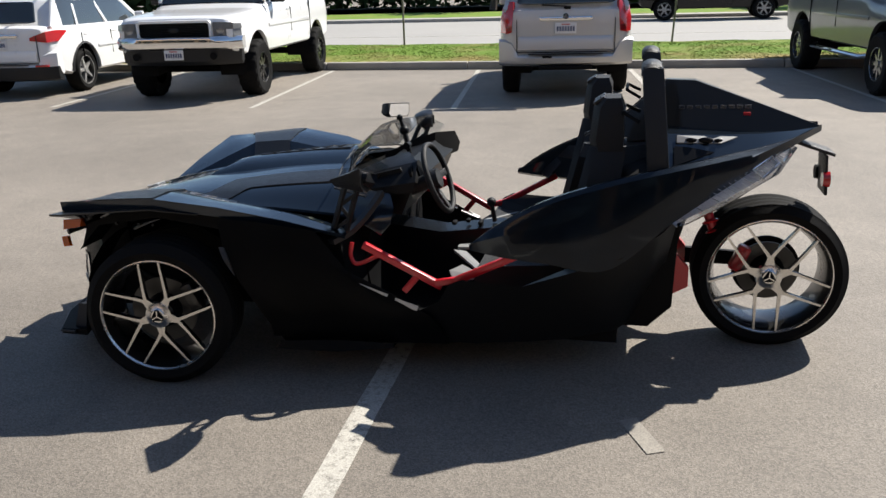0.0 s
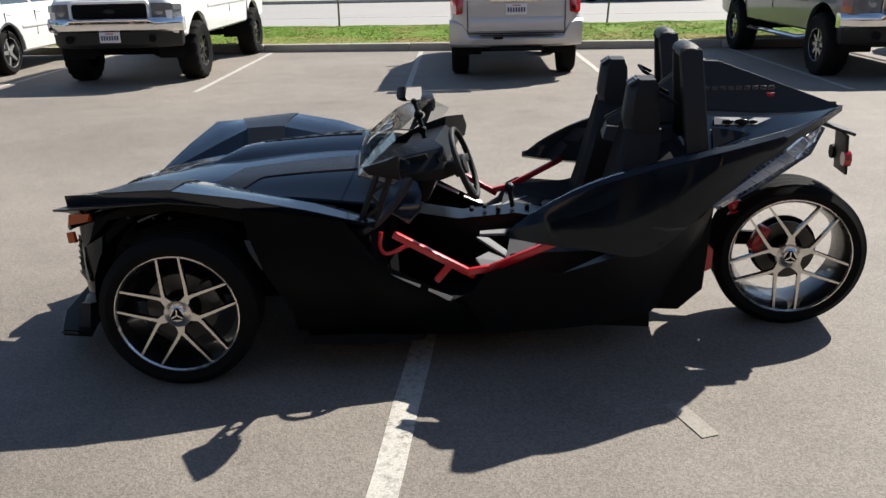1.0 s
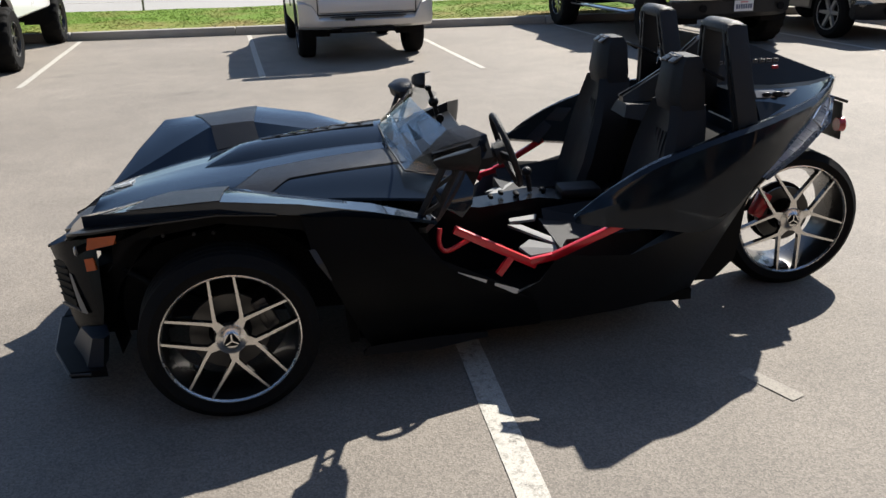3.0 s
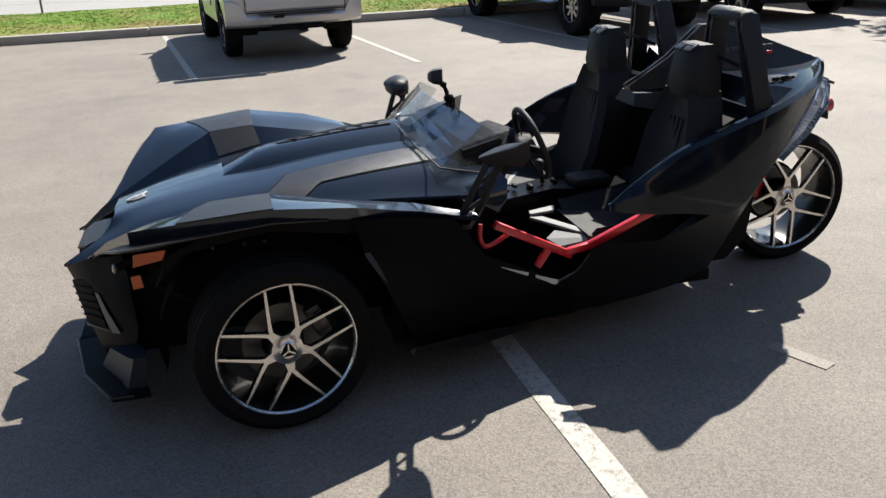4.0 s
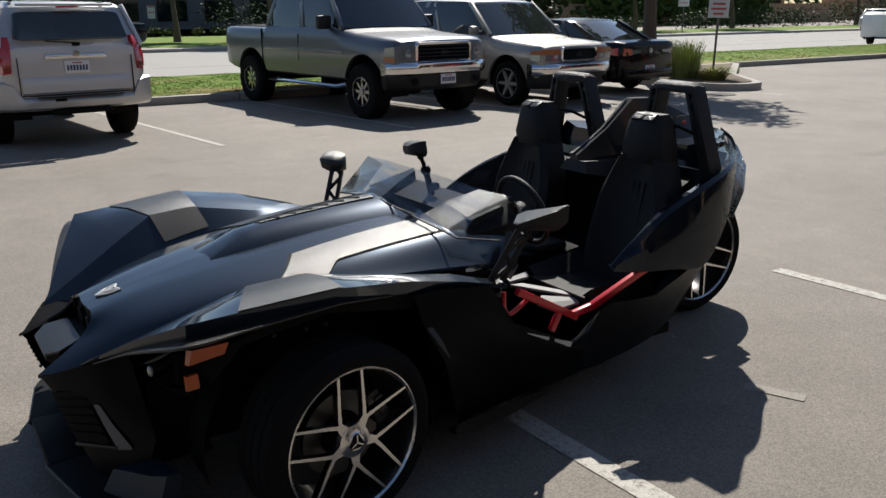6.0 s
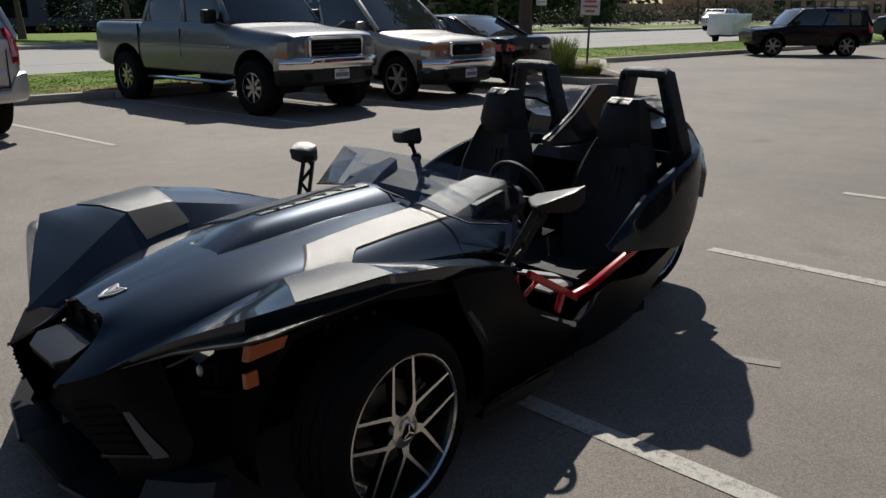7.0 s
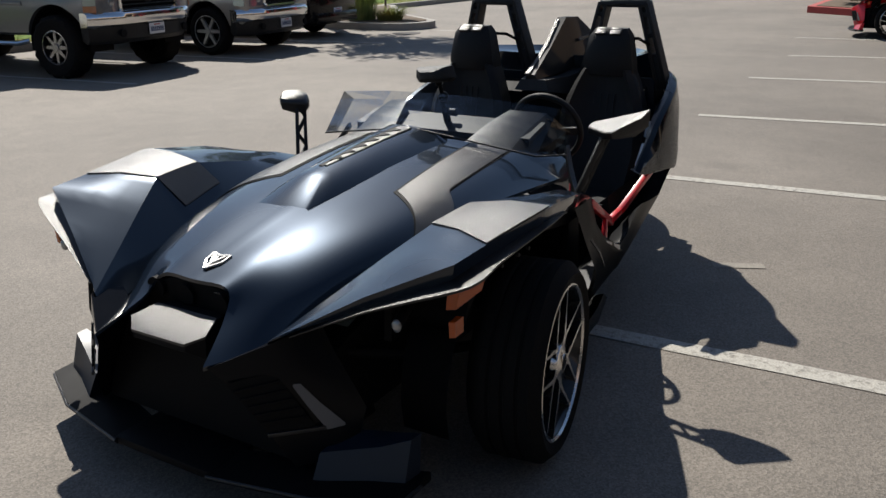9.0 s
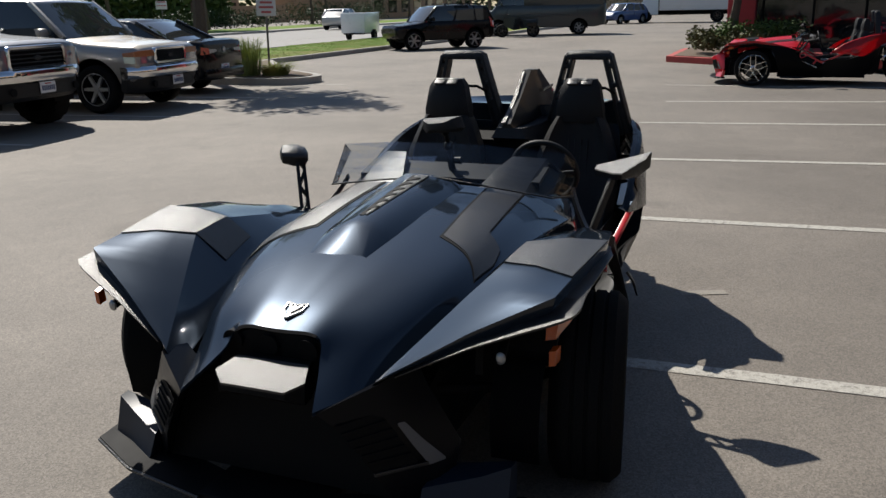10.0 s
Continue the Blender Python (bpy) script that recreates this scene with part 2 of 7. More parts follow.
M["navy_paint"] = material("dark_car_paint", (0.004, 0.0045, 0.006), 0.28, spec=0.1, coat=0.35, vary=0.1, scale=2, coat_rough=0.08)
M["van_paint"] = material("dark_green_van_paint", (0.030, 0.040, 0.042), 0.35, coat=0.6, vary=0.1, scale=2, coat_rough=0.12)
M["glass"] = material("car_glass", (0.024, 0.029, 0.029), 0.04, coat=1.0, vary=0.2, scale=2, rough_vary=0.02)
M["lamp_dark"] = material("dark_lamp_glass", (0.006, 0.007, 0.008), 0.25, spec=0.3, vary=0.2, scale=20)
M["plate"] = material("plate_white", (0.72, 0.72, 0.72), 0.4, vary=0.06, scale=30)
M["ink"] = material("plate_ink", (0.03, 0.05, 0.13), 0.5)
M["ink_red"] = material("sign_ink_red", (0.50, 0.10, 0.09), 0.6)
M["sign"] = material("sign_white", (0.66, 0.64, 0.62), 0.5, vary=0.08, scale=8)
M["post"] = material("rusty_post", (0.17, 0.15, 0.13), 0.7, vary=0.3, scale=12, metal=0.3)
M["stucco"] = material("tan_stucco", (0.40, 0.27, 0.17), 0.9, vary=0.12, scale=0.6, grain=0.1, grain_scale=30)
M["stucco_grey"] = material("grey_stucco", (0.16, 0.155, 0.15), 0.9, vary=0.15, scale=0.6, grain=0.1, grain_scale=30)
M["window"] = material("dark_window_glass", (0.010, 0.012, 0.013), 0.05, coat=1.0, vary=0.3, scale=0.5)
M["red_wall"] = material("red_column_paint", (0.36, 0.035, 0.045), 0.6, vary=0.12, scale=1.5)
M["red_kerb"] = material("red_kerb_paint", (0.42, 0.07, 0.06), 0.75, vary=0.25, scale=4, grain=0.2, grain_scale=70)
M["deck_grey"] = material("deck_inset_grey", (0.15, 0.15, 0.155), 0.4, spec=0.5, vary=0.15, scale=20)
M["decal"] = material("grey_decal", (0.10, 0.10, 0.105), 0.4)


# ---- building blocks ----
def part(name, bm, mat, parent=None, label="", smooth=40):
    """One mesh object from a bmesh, under a thing or a part; mat is one material or several."""
    me = bpy.data.meshes.new(name)
    bmesh.ops.recalc_face_normals(bm, faces=bm.faces)
    if smooth:
        for f in bm.faces:
            f.smooth = True
        for e in bm.edges:
            e.smooth = len(e.link_faces) != 2 or e.calc_face_angle(0) < radians(smooth)
    bm.to_mesh(me)
    bm.free()
    for mm in (mat if isinstance(mat, (list, tuple)) else [mat]):
        me.materials.append(mm)
    ob = new(name, me)
    ob.parent = parent
    if label:
        ob["label"] = label
    return ob


def thing(name, m, label, category, group="", kind=""):
    ob = new(name)
    ob.empty_display_size = 0.2
    ob.matrix_basis = m
    return tagged(ob, label, category, group, kind)


def B():
    return bmesh.new()


def box(bm, c, s, m=None, bevel=0.0, mi=0):
    r = bmesh.ops.create_cube(bm, size=1.0, matrix=(m or Matrix()) @ Matrix.Translation(c) @ Matrix.Diagonal((*s, 1)))
    fs = list({f for v in r["verts"] for f in v.link_faces})
    for f in fs:
        f.material_index = mi
    if bevel:
        es = list({e for v in r["verts"] for e in v.link_edges})
        bmesh.ops.bevel(bm, geom=es, offset=bevel, segments=2, affect="EDGES", profile=0.5)
    return bm


def rod(bm, p, q, r, r2=None, seg=10, mi=0):
    p, q = Vector(p), Vector(q)
    d = q - p
    m = Matrix.Translation((p + q) / 2) @ d.to_track_quat("Z", "Y").to_matrix().to_4x4()
    made = bmesh.ops.create_cone(bm, cap_ends=True, segments=seg, radius1=r, radius2=r if r2 is None else r2, depth=d.length, matrix=m)
    for f in {f for v in made["verts"] for f in v.link_faces}:
        f.material_index = mi
    return bm


def bar(bm, p, q, w, h, up=(0, 0, 1), mi=0):
    """A square bar from p to q."""
    p, q = Vector(p), Vector(q)
    z = (q - p).normalized()
    x = z.cross(Vector(up)).normalized()
    y = z.cross(x)
    m = Matrix((x, y, z)).transposed().to_4x4()
    m.translation = (p + q) / 2
    return box(bm, (0, 0, 0), (w, h, (q - p).length), m, min(w, h) * 0.18, mi)


def tube(bm, pts, r, seg=10, closed=False):
    """A round tube through points."""
    pts = [Vector(p) for p in pts]
    n = len(pts)
    rings = []
    for i, p in enumerate(pts):
        a = pts[i - 1] if i or closed else p
        b = pts[(i + 1) % n] if i < n - 1 or closed else p
        z = (b - a).normalized()
        x = z.orthogonal().normalized() if abs(z.z) > 0.95 else z.cross(Vector((0, 0, 1))).normalized()
        y = z.cross(x)
        rings.append([bm.verts.new(p + r * (math.cos(t) * x + math.sin(t) * y)) for t in (2 * math.pi * k / seg for k in range(seg))])
    for i in range(n if closed else n - 1):
        a, b = rings[i], rings[(i + 1) % n]
        for k in range(seg):
            bm.faces.new((a[k], a[(k + 1) % seg], b[(k + 1) % seg], b[k]))
    if not closed:
        bm.faces.new(rings[0]), bm.faces.new(rings[-1])
    return bm


def grid(bm, rows, mi=0, closed=False):
    """A skin over rows of points."""
    vs = [[bm.verts.new(p) for p in row] for row in rows]
    for a, b in zip(vs, vs[1:]):
        n = len(a)
        for k in range(n if closed else n - 1):
            f = bm.faces.new((a[k], a[(k + 1) % n], b[(k + 1) % n], b[k]))
            f.material_index = mi
    return vs


def loft(bm, rings, mi=0):
    """A closed solid through rings of points."""
    vs = grid(bm, rings, mi, closed=True)
    for ring in (vs[0], vs[-1]):
        bm.faces.new(ring).material_index = mi
    return bm


def slab(bm, rows, t, mi=0):
    """A skin with thickness t below it."""
    rows = [[Vector(p) for p in r] for r in rows]
    n = len(rows[0])
    top = grid(bm, rows, mi)
    low = grid(bm, [[p - Vector((0, 0, t)) for p in r] for r in rows], mi)
    edge = [(0, k) for k in range(n)] + [(i, n - 1) for i in range(1, len(rows))] + [(len(rows) - 1, k) for k in range(n - 2, -1, -1)] + [(i, 0) for i in range(len(rows) - 2, 0, -1)]
    for a, b in zip(edge, edge[1:] + edge[:1]):
        bm.faces.new((top[a[0]][a[1]], top[b[0]][b[1]], low[b[0]][b[1]], low[a[0]][a[1]])).material_index = mi
    return bm


def prism(bm, outline, y0, y1, taper=None, mi=0):
    """An x-z outline drawn out from y0 to y1; taper(x, z) scales y."""
    k = taper or (lambda x, z: 1.0)
    a = [bm.verts.new((x, y0 * k(x, z), z)) for x, z in outline]
    b = [bm.verts.new((x, y1 * k(x, z), z)) for x, z in outline]
    n = len(outline)
    fs = [bm.faces.new(a), bm.faces.new(b)]
    fs += [bm.faces.new((a[i], a[(i + 1) % n], b[(i + 1) % n], b[i])) for i in range(n)]
    for f in fs:
        f.material_index = mi
    return bm


def soften(bm, offset, segments=2, angle=25):
    es = [e for e in bm.edges if len(e.link_faces) == 2 and e.calc_face_angle(0) > radians(angle)]
    bmesh.ops.bevel(bm, geom=es, offset=offset, segments=segments, affect="EDGES", profile=0.5, clamp_overlap=True)
    return bm


def lathe(bm, profile, m, seg=48, mi=0, closed=False):
    """Profile (radius, axial) spun round the local y axis, placed by m."""
    rows = []
    for k in range(seg):
        a = 2 * math.pi * k / seg
        rows.append([m @ Vector((r * math.cos(a), ax, r * math.sin(a))) for r, ax in profile])
    vs = [[bm.verts.new(p) for p in row] for row in rows]
    n = len(profile)
    for k in range(seg):
        a, b = vs[k], vs[(k + 1) % seg]
        for i in range(n if closed else n - 1):
            bm.faces.new((a[i], a[(i + 1) % n], b[(i + 1) % n], b[i])).material_index = mi
    return bm


def spline(pts, n):
    """n points along a smooth curve through pts (tuples of any length)."""
    P = np.array(pts, float)
    P = np.vstack([2 * P[0] - P[1], P, 2 * P[-1] - P[-2]])
    out = []
    for u in np.linspace(0, len(pts) - 1, n):
        i = min(int(u), len(pts) - 2)
        f = u - i
        a, b, c, d = P[i:i + 4]
        out.append(0.5 * (2 * b + (c - a) * f + (2 * a - 5 * b + 4 * c - d) * f * f + (3 * b - a - 3 * c + d) * f ** 3))
    return np.array(out)


def mirrored(p, s):
    return (p[0], s * p[1], p[2])


# ---- ground, kerbs, road and grass ----
bm = B()
S = 900.0
grid(bm, [[(-S, -S, 0), (S, -S, 0)], [(-S, S, 0), (S, S, 0)]])
ground = tagged(part("ground", bm, M["asphalt"]), "worn grey asphalt of a parking lot", "ground", kind="structure")


def line_strip(p, q, w, name="parking_line", mat="line"):
    """A painted line, a thin coat on the asphalt."""
    p, q = Vector((*p, 0)), Vector((*q, 0))
    d = (q - p).normalized()
    s = Vector((-d.y, d.x, 0)) * w / 2
    b = B()
    n = max(2, int((q - p).length / 0.4))
    rows = []
    for k in range(n + 1):
        c = p.lerp(q, k / n)
        j = 0.012 * noise.noise((c.x * 3, c.y * 3, 0.3))
        rows.append([c - s * (1 + j * 8) + Vector((0, 0, 0.004)), c + s * (1 - j * 8) + Vector((0, 0, 0.004))])
    grid(b, rows)
    return tagged(part(name, b, M[mat]), "worn white parking line painted on asphalt", "parking line", "stall lines", "structure")


# near row of stalls: lines run away from the building side, every 2.75 m
for x0, x1, y0, y1 in ((0.93, 1.13, 0.55, -5.2), (3.73, 4.12, 0.12, -5.2), (6.33, 7.1, 0.30, -5.2), (9.22, 10.1, 0.45, -5.2),
                       (11.9, 12.9, 0.45, -5.2), (14.85, 14.9, 0.85, -5.2)):
    line_strip((x0, y0), (x1, y1), 0.11)
line_strip((2.05, -0.95), (2.16, -1.19), 0.075, "line_stub", "line_faint")
# far row of stalls, nose-in to the kerb
for x in (-13.1, -10.1, -6.85, -3.51, -0.47, 2.45, 5.35, 8.25, 11.1, 13.9):
    line_strip((x, 7.5), (x - 0.60, 12.75), 0.085)


def kerb(name, pts, w=0.16, h=0.15, mat="concrete", label="weathered pale concrete kerb"):
    """A kerb of cast lengths with joints, along points (inner side to the left)."""
    top = thing(name, Matrix(), label, "kerb", kind="structure")
    for p, q in zip(pts, pts[1:]):
        p, q = Vector((*p, 0)), Vector((*q, 0))
        L = (q - p).length
        n = max(1, round(L / 3.0))
        for k in range(n):
            a, b = p.lerp(q, k / n), p.lerp(q, (k + 1) / n)
            d = (b - a).normalized()
            b2 = B()
            m = Matrix.Translation((a + b) / 2) @ Matrix.Rotation(math.atan2(d.y, d.x), 4, "Z")
            box(b2, (0, w / 2, h / 2 - 0.01), ((b - a).length - 0.012, w, h + 0.02), m, 0.022)
            part("kerb_stone", b2, M[mat], top)
    return top


kerb("kerb_1", [(-70, KERB_Y), (13.6, KERB_Y)])
kerb("kerb_2", [(19.4, KERB_Y + 0.35), (60, KERB_Y + 0.15)])
kerb("kerb_3", [(130, 33.0), (-90, 33.0)])
# far pavement strip behind the far kerb
b = B()
box(b, (20, 33.9, 0.06), (220, 1.5, 0.13))
tagged(part("pavement", b, M["concrete"]), "pale concrete footpath across the road", "pavement", kind="structure")

# the road: pale concrete carriageway
b = B()
grid(b, [[(-300, 18.2, 0.012), (300, 18.2, 0.012)], [(-300, 33.0, 0.012), (300, 33.0, 0.012)]])
road = tagged(part("road", b, M["road"]), "wide pale sunlit road with faint lane lines", "road", kind="structure")
for y, dash in ((23.2, False), (26.2, True), (29.4, True)):
    b = B()
    x = -90.0
    while x < 120:
        e = 120 if not dash else x + 3.6
        box(b, ((x + e) / 2, y, 0.015), (e - x, 0.12, 0.004))
        x = e + (9.0 if dash else 1)
    tagged(part("lane_line", b, M["line"]), "faint painted lane line on the road", "lane line", "lane lines", "structure")
kerb("kerb_4", [(140, 18.05), (-90, 18.05)], 0.16, 0.14)


def turf(name, x0, x1, y0, y1, z, label):
    """A mown strip: gently uneven sod."""
    b = B()
    nx, ny = max(2, int((x1 - x0) / 0.8)), max(2, int((y1 - y0) / 0.6))
    rows = []
    for j in range(ny + 1):
        row = []
        for i in range(nx + 1):
            x, y = x0 + (x1 - x0) * i / nx, y0 + (y1 - y0) * j / ny
            row.append((x, y, z + 0.03 * noise.noise((x * 0.7, y * 0.7, 1.0)) + 0.05 * math.sin(math.pi * j / ny)))
        rows.append(row)
    slab(b, rows, 0.35)
    return tagged(part(name, b, M["turf"]), label, "lawn", kind="structure")


turf("lawn_1", -75, 13.6, KERB_Y + 0.155, 18.0, 0.14, "sunlit mown grass strip with dry patches")
turf("lawn_2", 19.4, 60, KERB_Y + 0.55, 17.95, 0.12, "sunlit mown grass strip beside the road")
turf("lawn_3", -90, 130, 34.6, 41.0, 0.12, "mown grass verge across the road")
turf("lawn_4", 9.5, 24, 41.0, 49.9, 0.115, "shaded grass between the verge and a drive")


def blades(name, x0, x1, y0, y1, n, h, z, seed):
    """Loose grass blades, three-cornered and leaning."""
    rng = random.Random(seed)
    vs, fs = [], []
    for k in range(n):
        x, y = rng.uniform(x0, x1), rng.uniform(y0, y1)
        a, hh = rng.uniform(0, 6.28), h * rng.uniform(0.5, 1.3)
        dx, dy = 0.018 * math.cos(a), 0.018 * math.sin(a)
        lx, ly = rng.gauss(0, 0.05), rng.gauss(0, 0.05)
        i = len(vs)
        zz = z - 0.02 + 0.05 * math.sin(math.pi * (y - y0) / (y1 - y0)) + 0.03 * noise.noise((x * 0.7, y * 0.7, 1.0))
        vs += [(x - dx, y - dy, zz), (x + dx, y + dy, zz), (x + lx, y + ly, zz + hh)]
        fs.append((i, i + 1, i + 2))
    me = bpy.data.meshes.new(name)
    me.from_pydata(vs, [], fs)
    me.materials.append(M["blade"])
    return tagged(new(name, me), "short sunlit grass blades on the verge", "grass", kind="stuff")


blades("grass", -13, 13.5, KERB_Y + 0.2, 17.9, 70000, 0.016, 0.160, 5)
blades("grass", 19.5, 45, KERB_Y + 0.65, 17.9, 24000, 0.016, 0.150, 6)


# ---- the three-wheeled roadster ----
def wheel(parent, name, cx, cy, R, rim, width, side, phase, disc=0.15, steer=0.0):
    """A wheel whose outer face looks to side*y: tyre, black barrel, machined five-fork spokes, disc and caliper."""
    o = Vector((cx, cy, R))
    m = Matrix.Translation(o) @ Matrix.Rotation(radians(steer), 4, "Z") @ Matrix.Diagonal((1, side, 1, 1))
    h = width / 2
    b = B()
    lathe(b, [(rim * 0.96, h - 0.012), (rim * 0.93, h - 0.03), (rim * 0.86, 0.0), (rim * 0.90, -h + 0.02), (rim * 0.97, -h + 0.01), (rim * 0.985, -h + 0.01), (rim * 0.92, 0.0), (rim * 0.985, h - 0.012)], m, 48, closed=True)
    w = part(name, b, M["rim"], parent)
    b = B()
    prof = [(rim * 0.97, h - 0.012), (rim + 0.012, h - 0.002), ((rim + R) / 2, h + 0.006), (R - 0.022, h - 0.006), (R - 0.008, h - 0.022)]
    for k in range(4):
        y = h - 0.045 - k * (width - 0.09) / 3
        prof += [(R - 0.001, y + 0.018), (R, y + 0.005), (R, y - 0.012)]
        if k < 3:
            prof += [(R - 0.008, y - 0.016), (R - 0.008, y - 0.022)]
    prof += [(R - 0.008, -h + 0.022), (R - 0.022, -h + 0.006), ((rim + R) / 2, -h - 0.006), (rim * 0.97, -h + 0.012)]
    lathe(b, prof, m, 72)
    part("tyre", b, M["rubber"], w)
    b = B()
    lathe(b, [(rim * 0.965, h - 0.010), (rim * 0.985, h - 0.002), (rim * 1.005, h - 0.004), (rim * 1.0, h - 0.014)], m, 72, closed=True)
    part("rim_lip", b, M["alu"], w, "thin machined rim edge")
    # one forked spoke, five times
    face, back = h - 0.008, h - 0.040
    b = B()

    def flat(pts):
        top = [b.verts.new((x, face - 0.012 * (1 - min(1, math.hypot(x, z) / rim)), z)) for x, z in pts]
        low = [b.verts.new((x * 1.0, back, z)) for x, z in pts]
        b.faces.new(top).material_index = 1
        b.faces.new(low)
        for i in range(len(pts)):
            k = (i + 1) % len(pts)
            b.faces.new((top[i], top[k], low[k], low[i]))

    for s in (1, -1):
        e = radians(25.5) * s
        end = Vector((rim * 0.97 * math.cos(e), rim * 0.97 * math.sin(e)))
        base = Vector((rim * 0.20, rim * 0.07 * s))
        mid = Vector((rim * 0.46, rim * 0.100 * s))
        n2 = Vector((-math.sin(e), math.cos(e))) * s
        flat([(base.x, 0), (rim * 0.37, 0.0), (mid.x + rim * 0.016, mid.y - rim * 0.020 * s), (end.x - n2.x * 0.0046, end.y - n2.y * 0.0046), (end.x + n2.x * 0.0046, end.y + n2.y * 0.0046), (mid.x - rim * 0.012, mid.y + rim * 0.020 * s), (rim * 0.34, rim * 0.050 * s), (base.x + rim * 0.03, base.y), (base.x, base.y + rim * 0.02 * s)])
    spoke = part("spoke", b, [M["rim"], M["alu"]], w, "black forked spoke with a machined face", smooth=0)
    for k in range(5):
        sp = spoke if k == 0 else spoke.copy()
        if k:
            scene.collection.objects.link(sp)
        sp.parent = w
        sp.matrix_basis = m @ Matrix.Rotation(radians(-phase - 72 * k), 4, "Y")
    b = B()
    lathe(b, [(0.0, h - 0.004), (0.030, h - 0.004), (0.034, h - 0.009), (0.058, h - 0.015), (0.064, h - 0.034), (0.0, h - 0.034)], m, 28)
    cap = part("hub_cap", b, M["alu"], w)
    b = B()
    ring = [m @ Vector((0.030 * math.cos(radians(90 + 120 * k + j)), h - 0.0015, 0.030 * math.sin(radians(90 + 120 * k + j)))) for k in range(3) for j in (-14, 14)]
    b.faces.new([b.verts.new(p) for p in ring])
    for k in range(3):
        a = radians(90 + 120 * k)
        bar(b, m @ Vector((0, h + 0.0005, 0)), m @ Vector((0.027 * math.cos(a), h + 0.0005, 0.027 * math.sin(a))), 0.007, 0.003, m.to_3x3() @ Vector((0, 1, 0)), 1)
    part("cap_emblem", b, [M["dark"], M["alu"]], cap, "dark three-armed emblem", smooth=0)
    b = B()
    lathe(b, [(0.05, 0.018), (disc, 0.018), (disc, 0.004), (0.05, 0.004)], m, 40, closed=True)
    part("brake_disc", b, M["steel"], w)
    b = B()
    lathe(b, [(0.0, h - 0.05), (0.07, h - 0.05), (0.08, 0.02), (0.09, -h + 0.03), (0.0, -h + 0.03)], m, 24)
    part("hub", b, M["dark"], w)
    if rim > 0.27:
        b = B()
        lathe(b, [(0.08, -0.02), (rim * 0.56, -0.03), (rim * 0.56, -0.045), (0.08, -0.035)], m, 40, closed=True)
        part("drive_cover", b, M["dark"], w)
    b = B()
    fw = 1 if rim < 0.27 else -1
    mm = m @ Matrix.Translation((fw * disc * 0.90, 0.02, disc * 0.42)) @ Matrix.Rotation(radians(-24 * fw), 4, "Y")
    box(b, (0, 0, 0), (0.060, 0.06, 0.13), mm, 0.012)
    box(b, (0.012 * fw, 0.034, 0.0), (0.034, 0.012, 0.085), mm, 0.005)
    part("caliper", b, M["steel"] if rim < 0.27 else M["red"], w)
    return w


HOOD = [
    [(-0.615, 0, 0.655), (-0.612, 0.140, 0.648), (-0.670, 0.176, 0.580), (-0.820, 0.232, 0.500)],
    [(-0.45, 0, 0.700), (-0.455, 0.16, 0.693), (-0.480, 0.325, 0.640), (-0.530, 0.375, 0.520)],
    [(-0.20, 0, 0.755), (-0.20, 0.20, 0.747), (-0.21, 0.38, 0.712), (-0.23, 0.455, 0.635)],
    [(0.10, 0, 0.803), (0.10, 0.20, 0.793), (0.10, 0.39, 0.765), (0.09, 0.505, 0.712)],
    [(0.40, 0, 0.845), (0.40, 0.20, 0.832), (0.40, 0.41, 0.798), (0.40, 0.55, 0.730)],
    [(0.66, 0, 0.868), (0.70, 0.20, 0.856), (0.76, 0.43, 0.815), (0.82, 0.59, 0.715)],
]
HOOD_ACROSS = [spline(row, 25) for row in HOOD]


def hood_at(u, v):
    """A point of the hood: u 0..5 from nose to screen, v 0..3 from the middle to the side (sign: side)."""
    s, v = (1 if v >= 0 else -1), abs(v)
    k = min(max(v / 3 * 24, 0), 24)
    i = min(int(k), 23)
    col = [row[i] * (1 - (k - i)) + row[i + 1] * (k - i) for row in HOOD_ACROSS]
    P = np.vstack([2 * col[0] - col[1], col, 2 * col[-1] - col[-2]])
    j = min(int(u), 4)
    f = u - j
    a, b, c, d = P[j:j + 4]
    p = 0.5 * (2 * b + (c - a) * f + (2 * a - 5 * b + 4 * c - d) * f * f + (3 * b - a - 3 * c + d) * f ** 3)
    return Vector((p[0], p[1] * s, p[2]))


def hood_patch(bm, edge, lift, nu=14, nv=8, t=0.006):
    """A panel laid on the hood; edge(f, g) gives (u, v) for f, g in 0..1."""
    rows = []
    for i in range(nu + 1):
        row = []
        for j in range(nv + 1):
            u, v = edge(i / nu, j / nv)
            row.append(hood_at(u, v) + Vector((0, 0, lift)))
        rows.append(row)
    return slab(bm, rows, t)


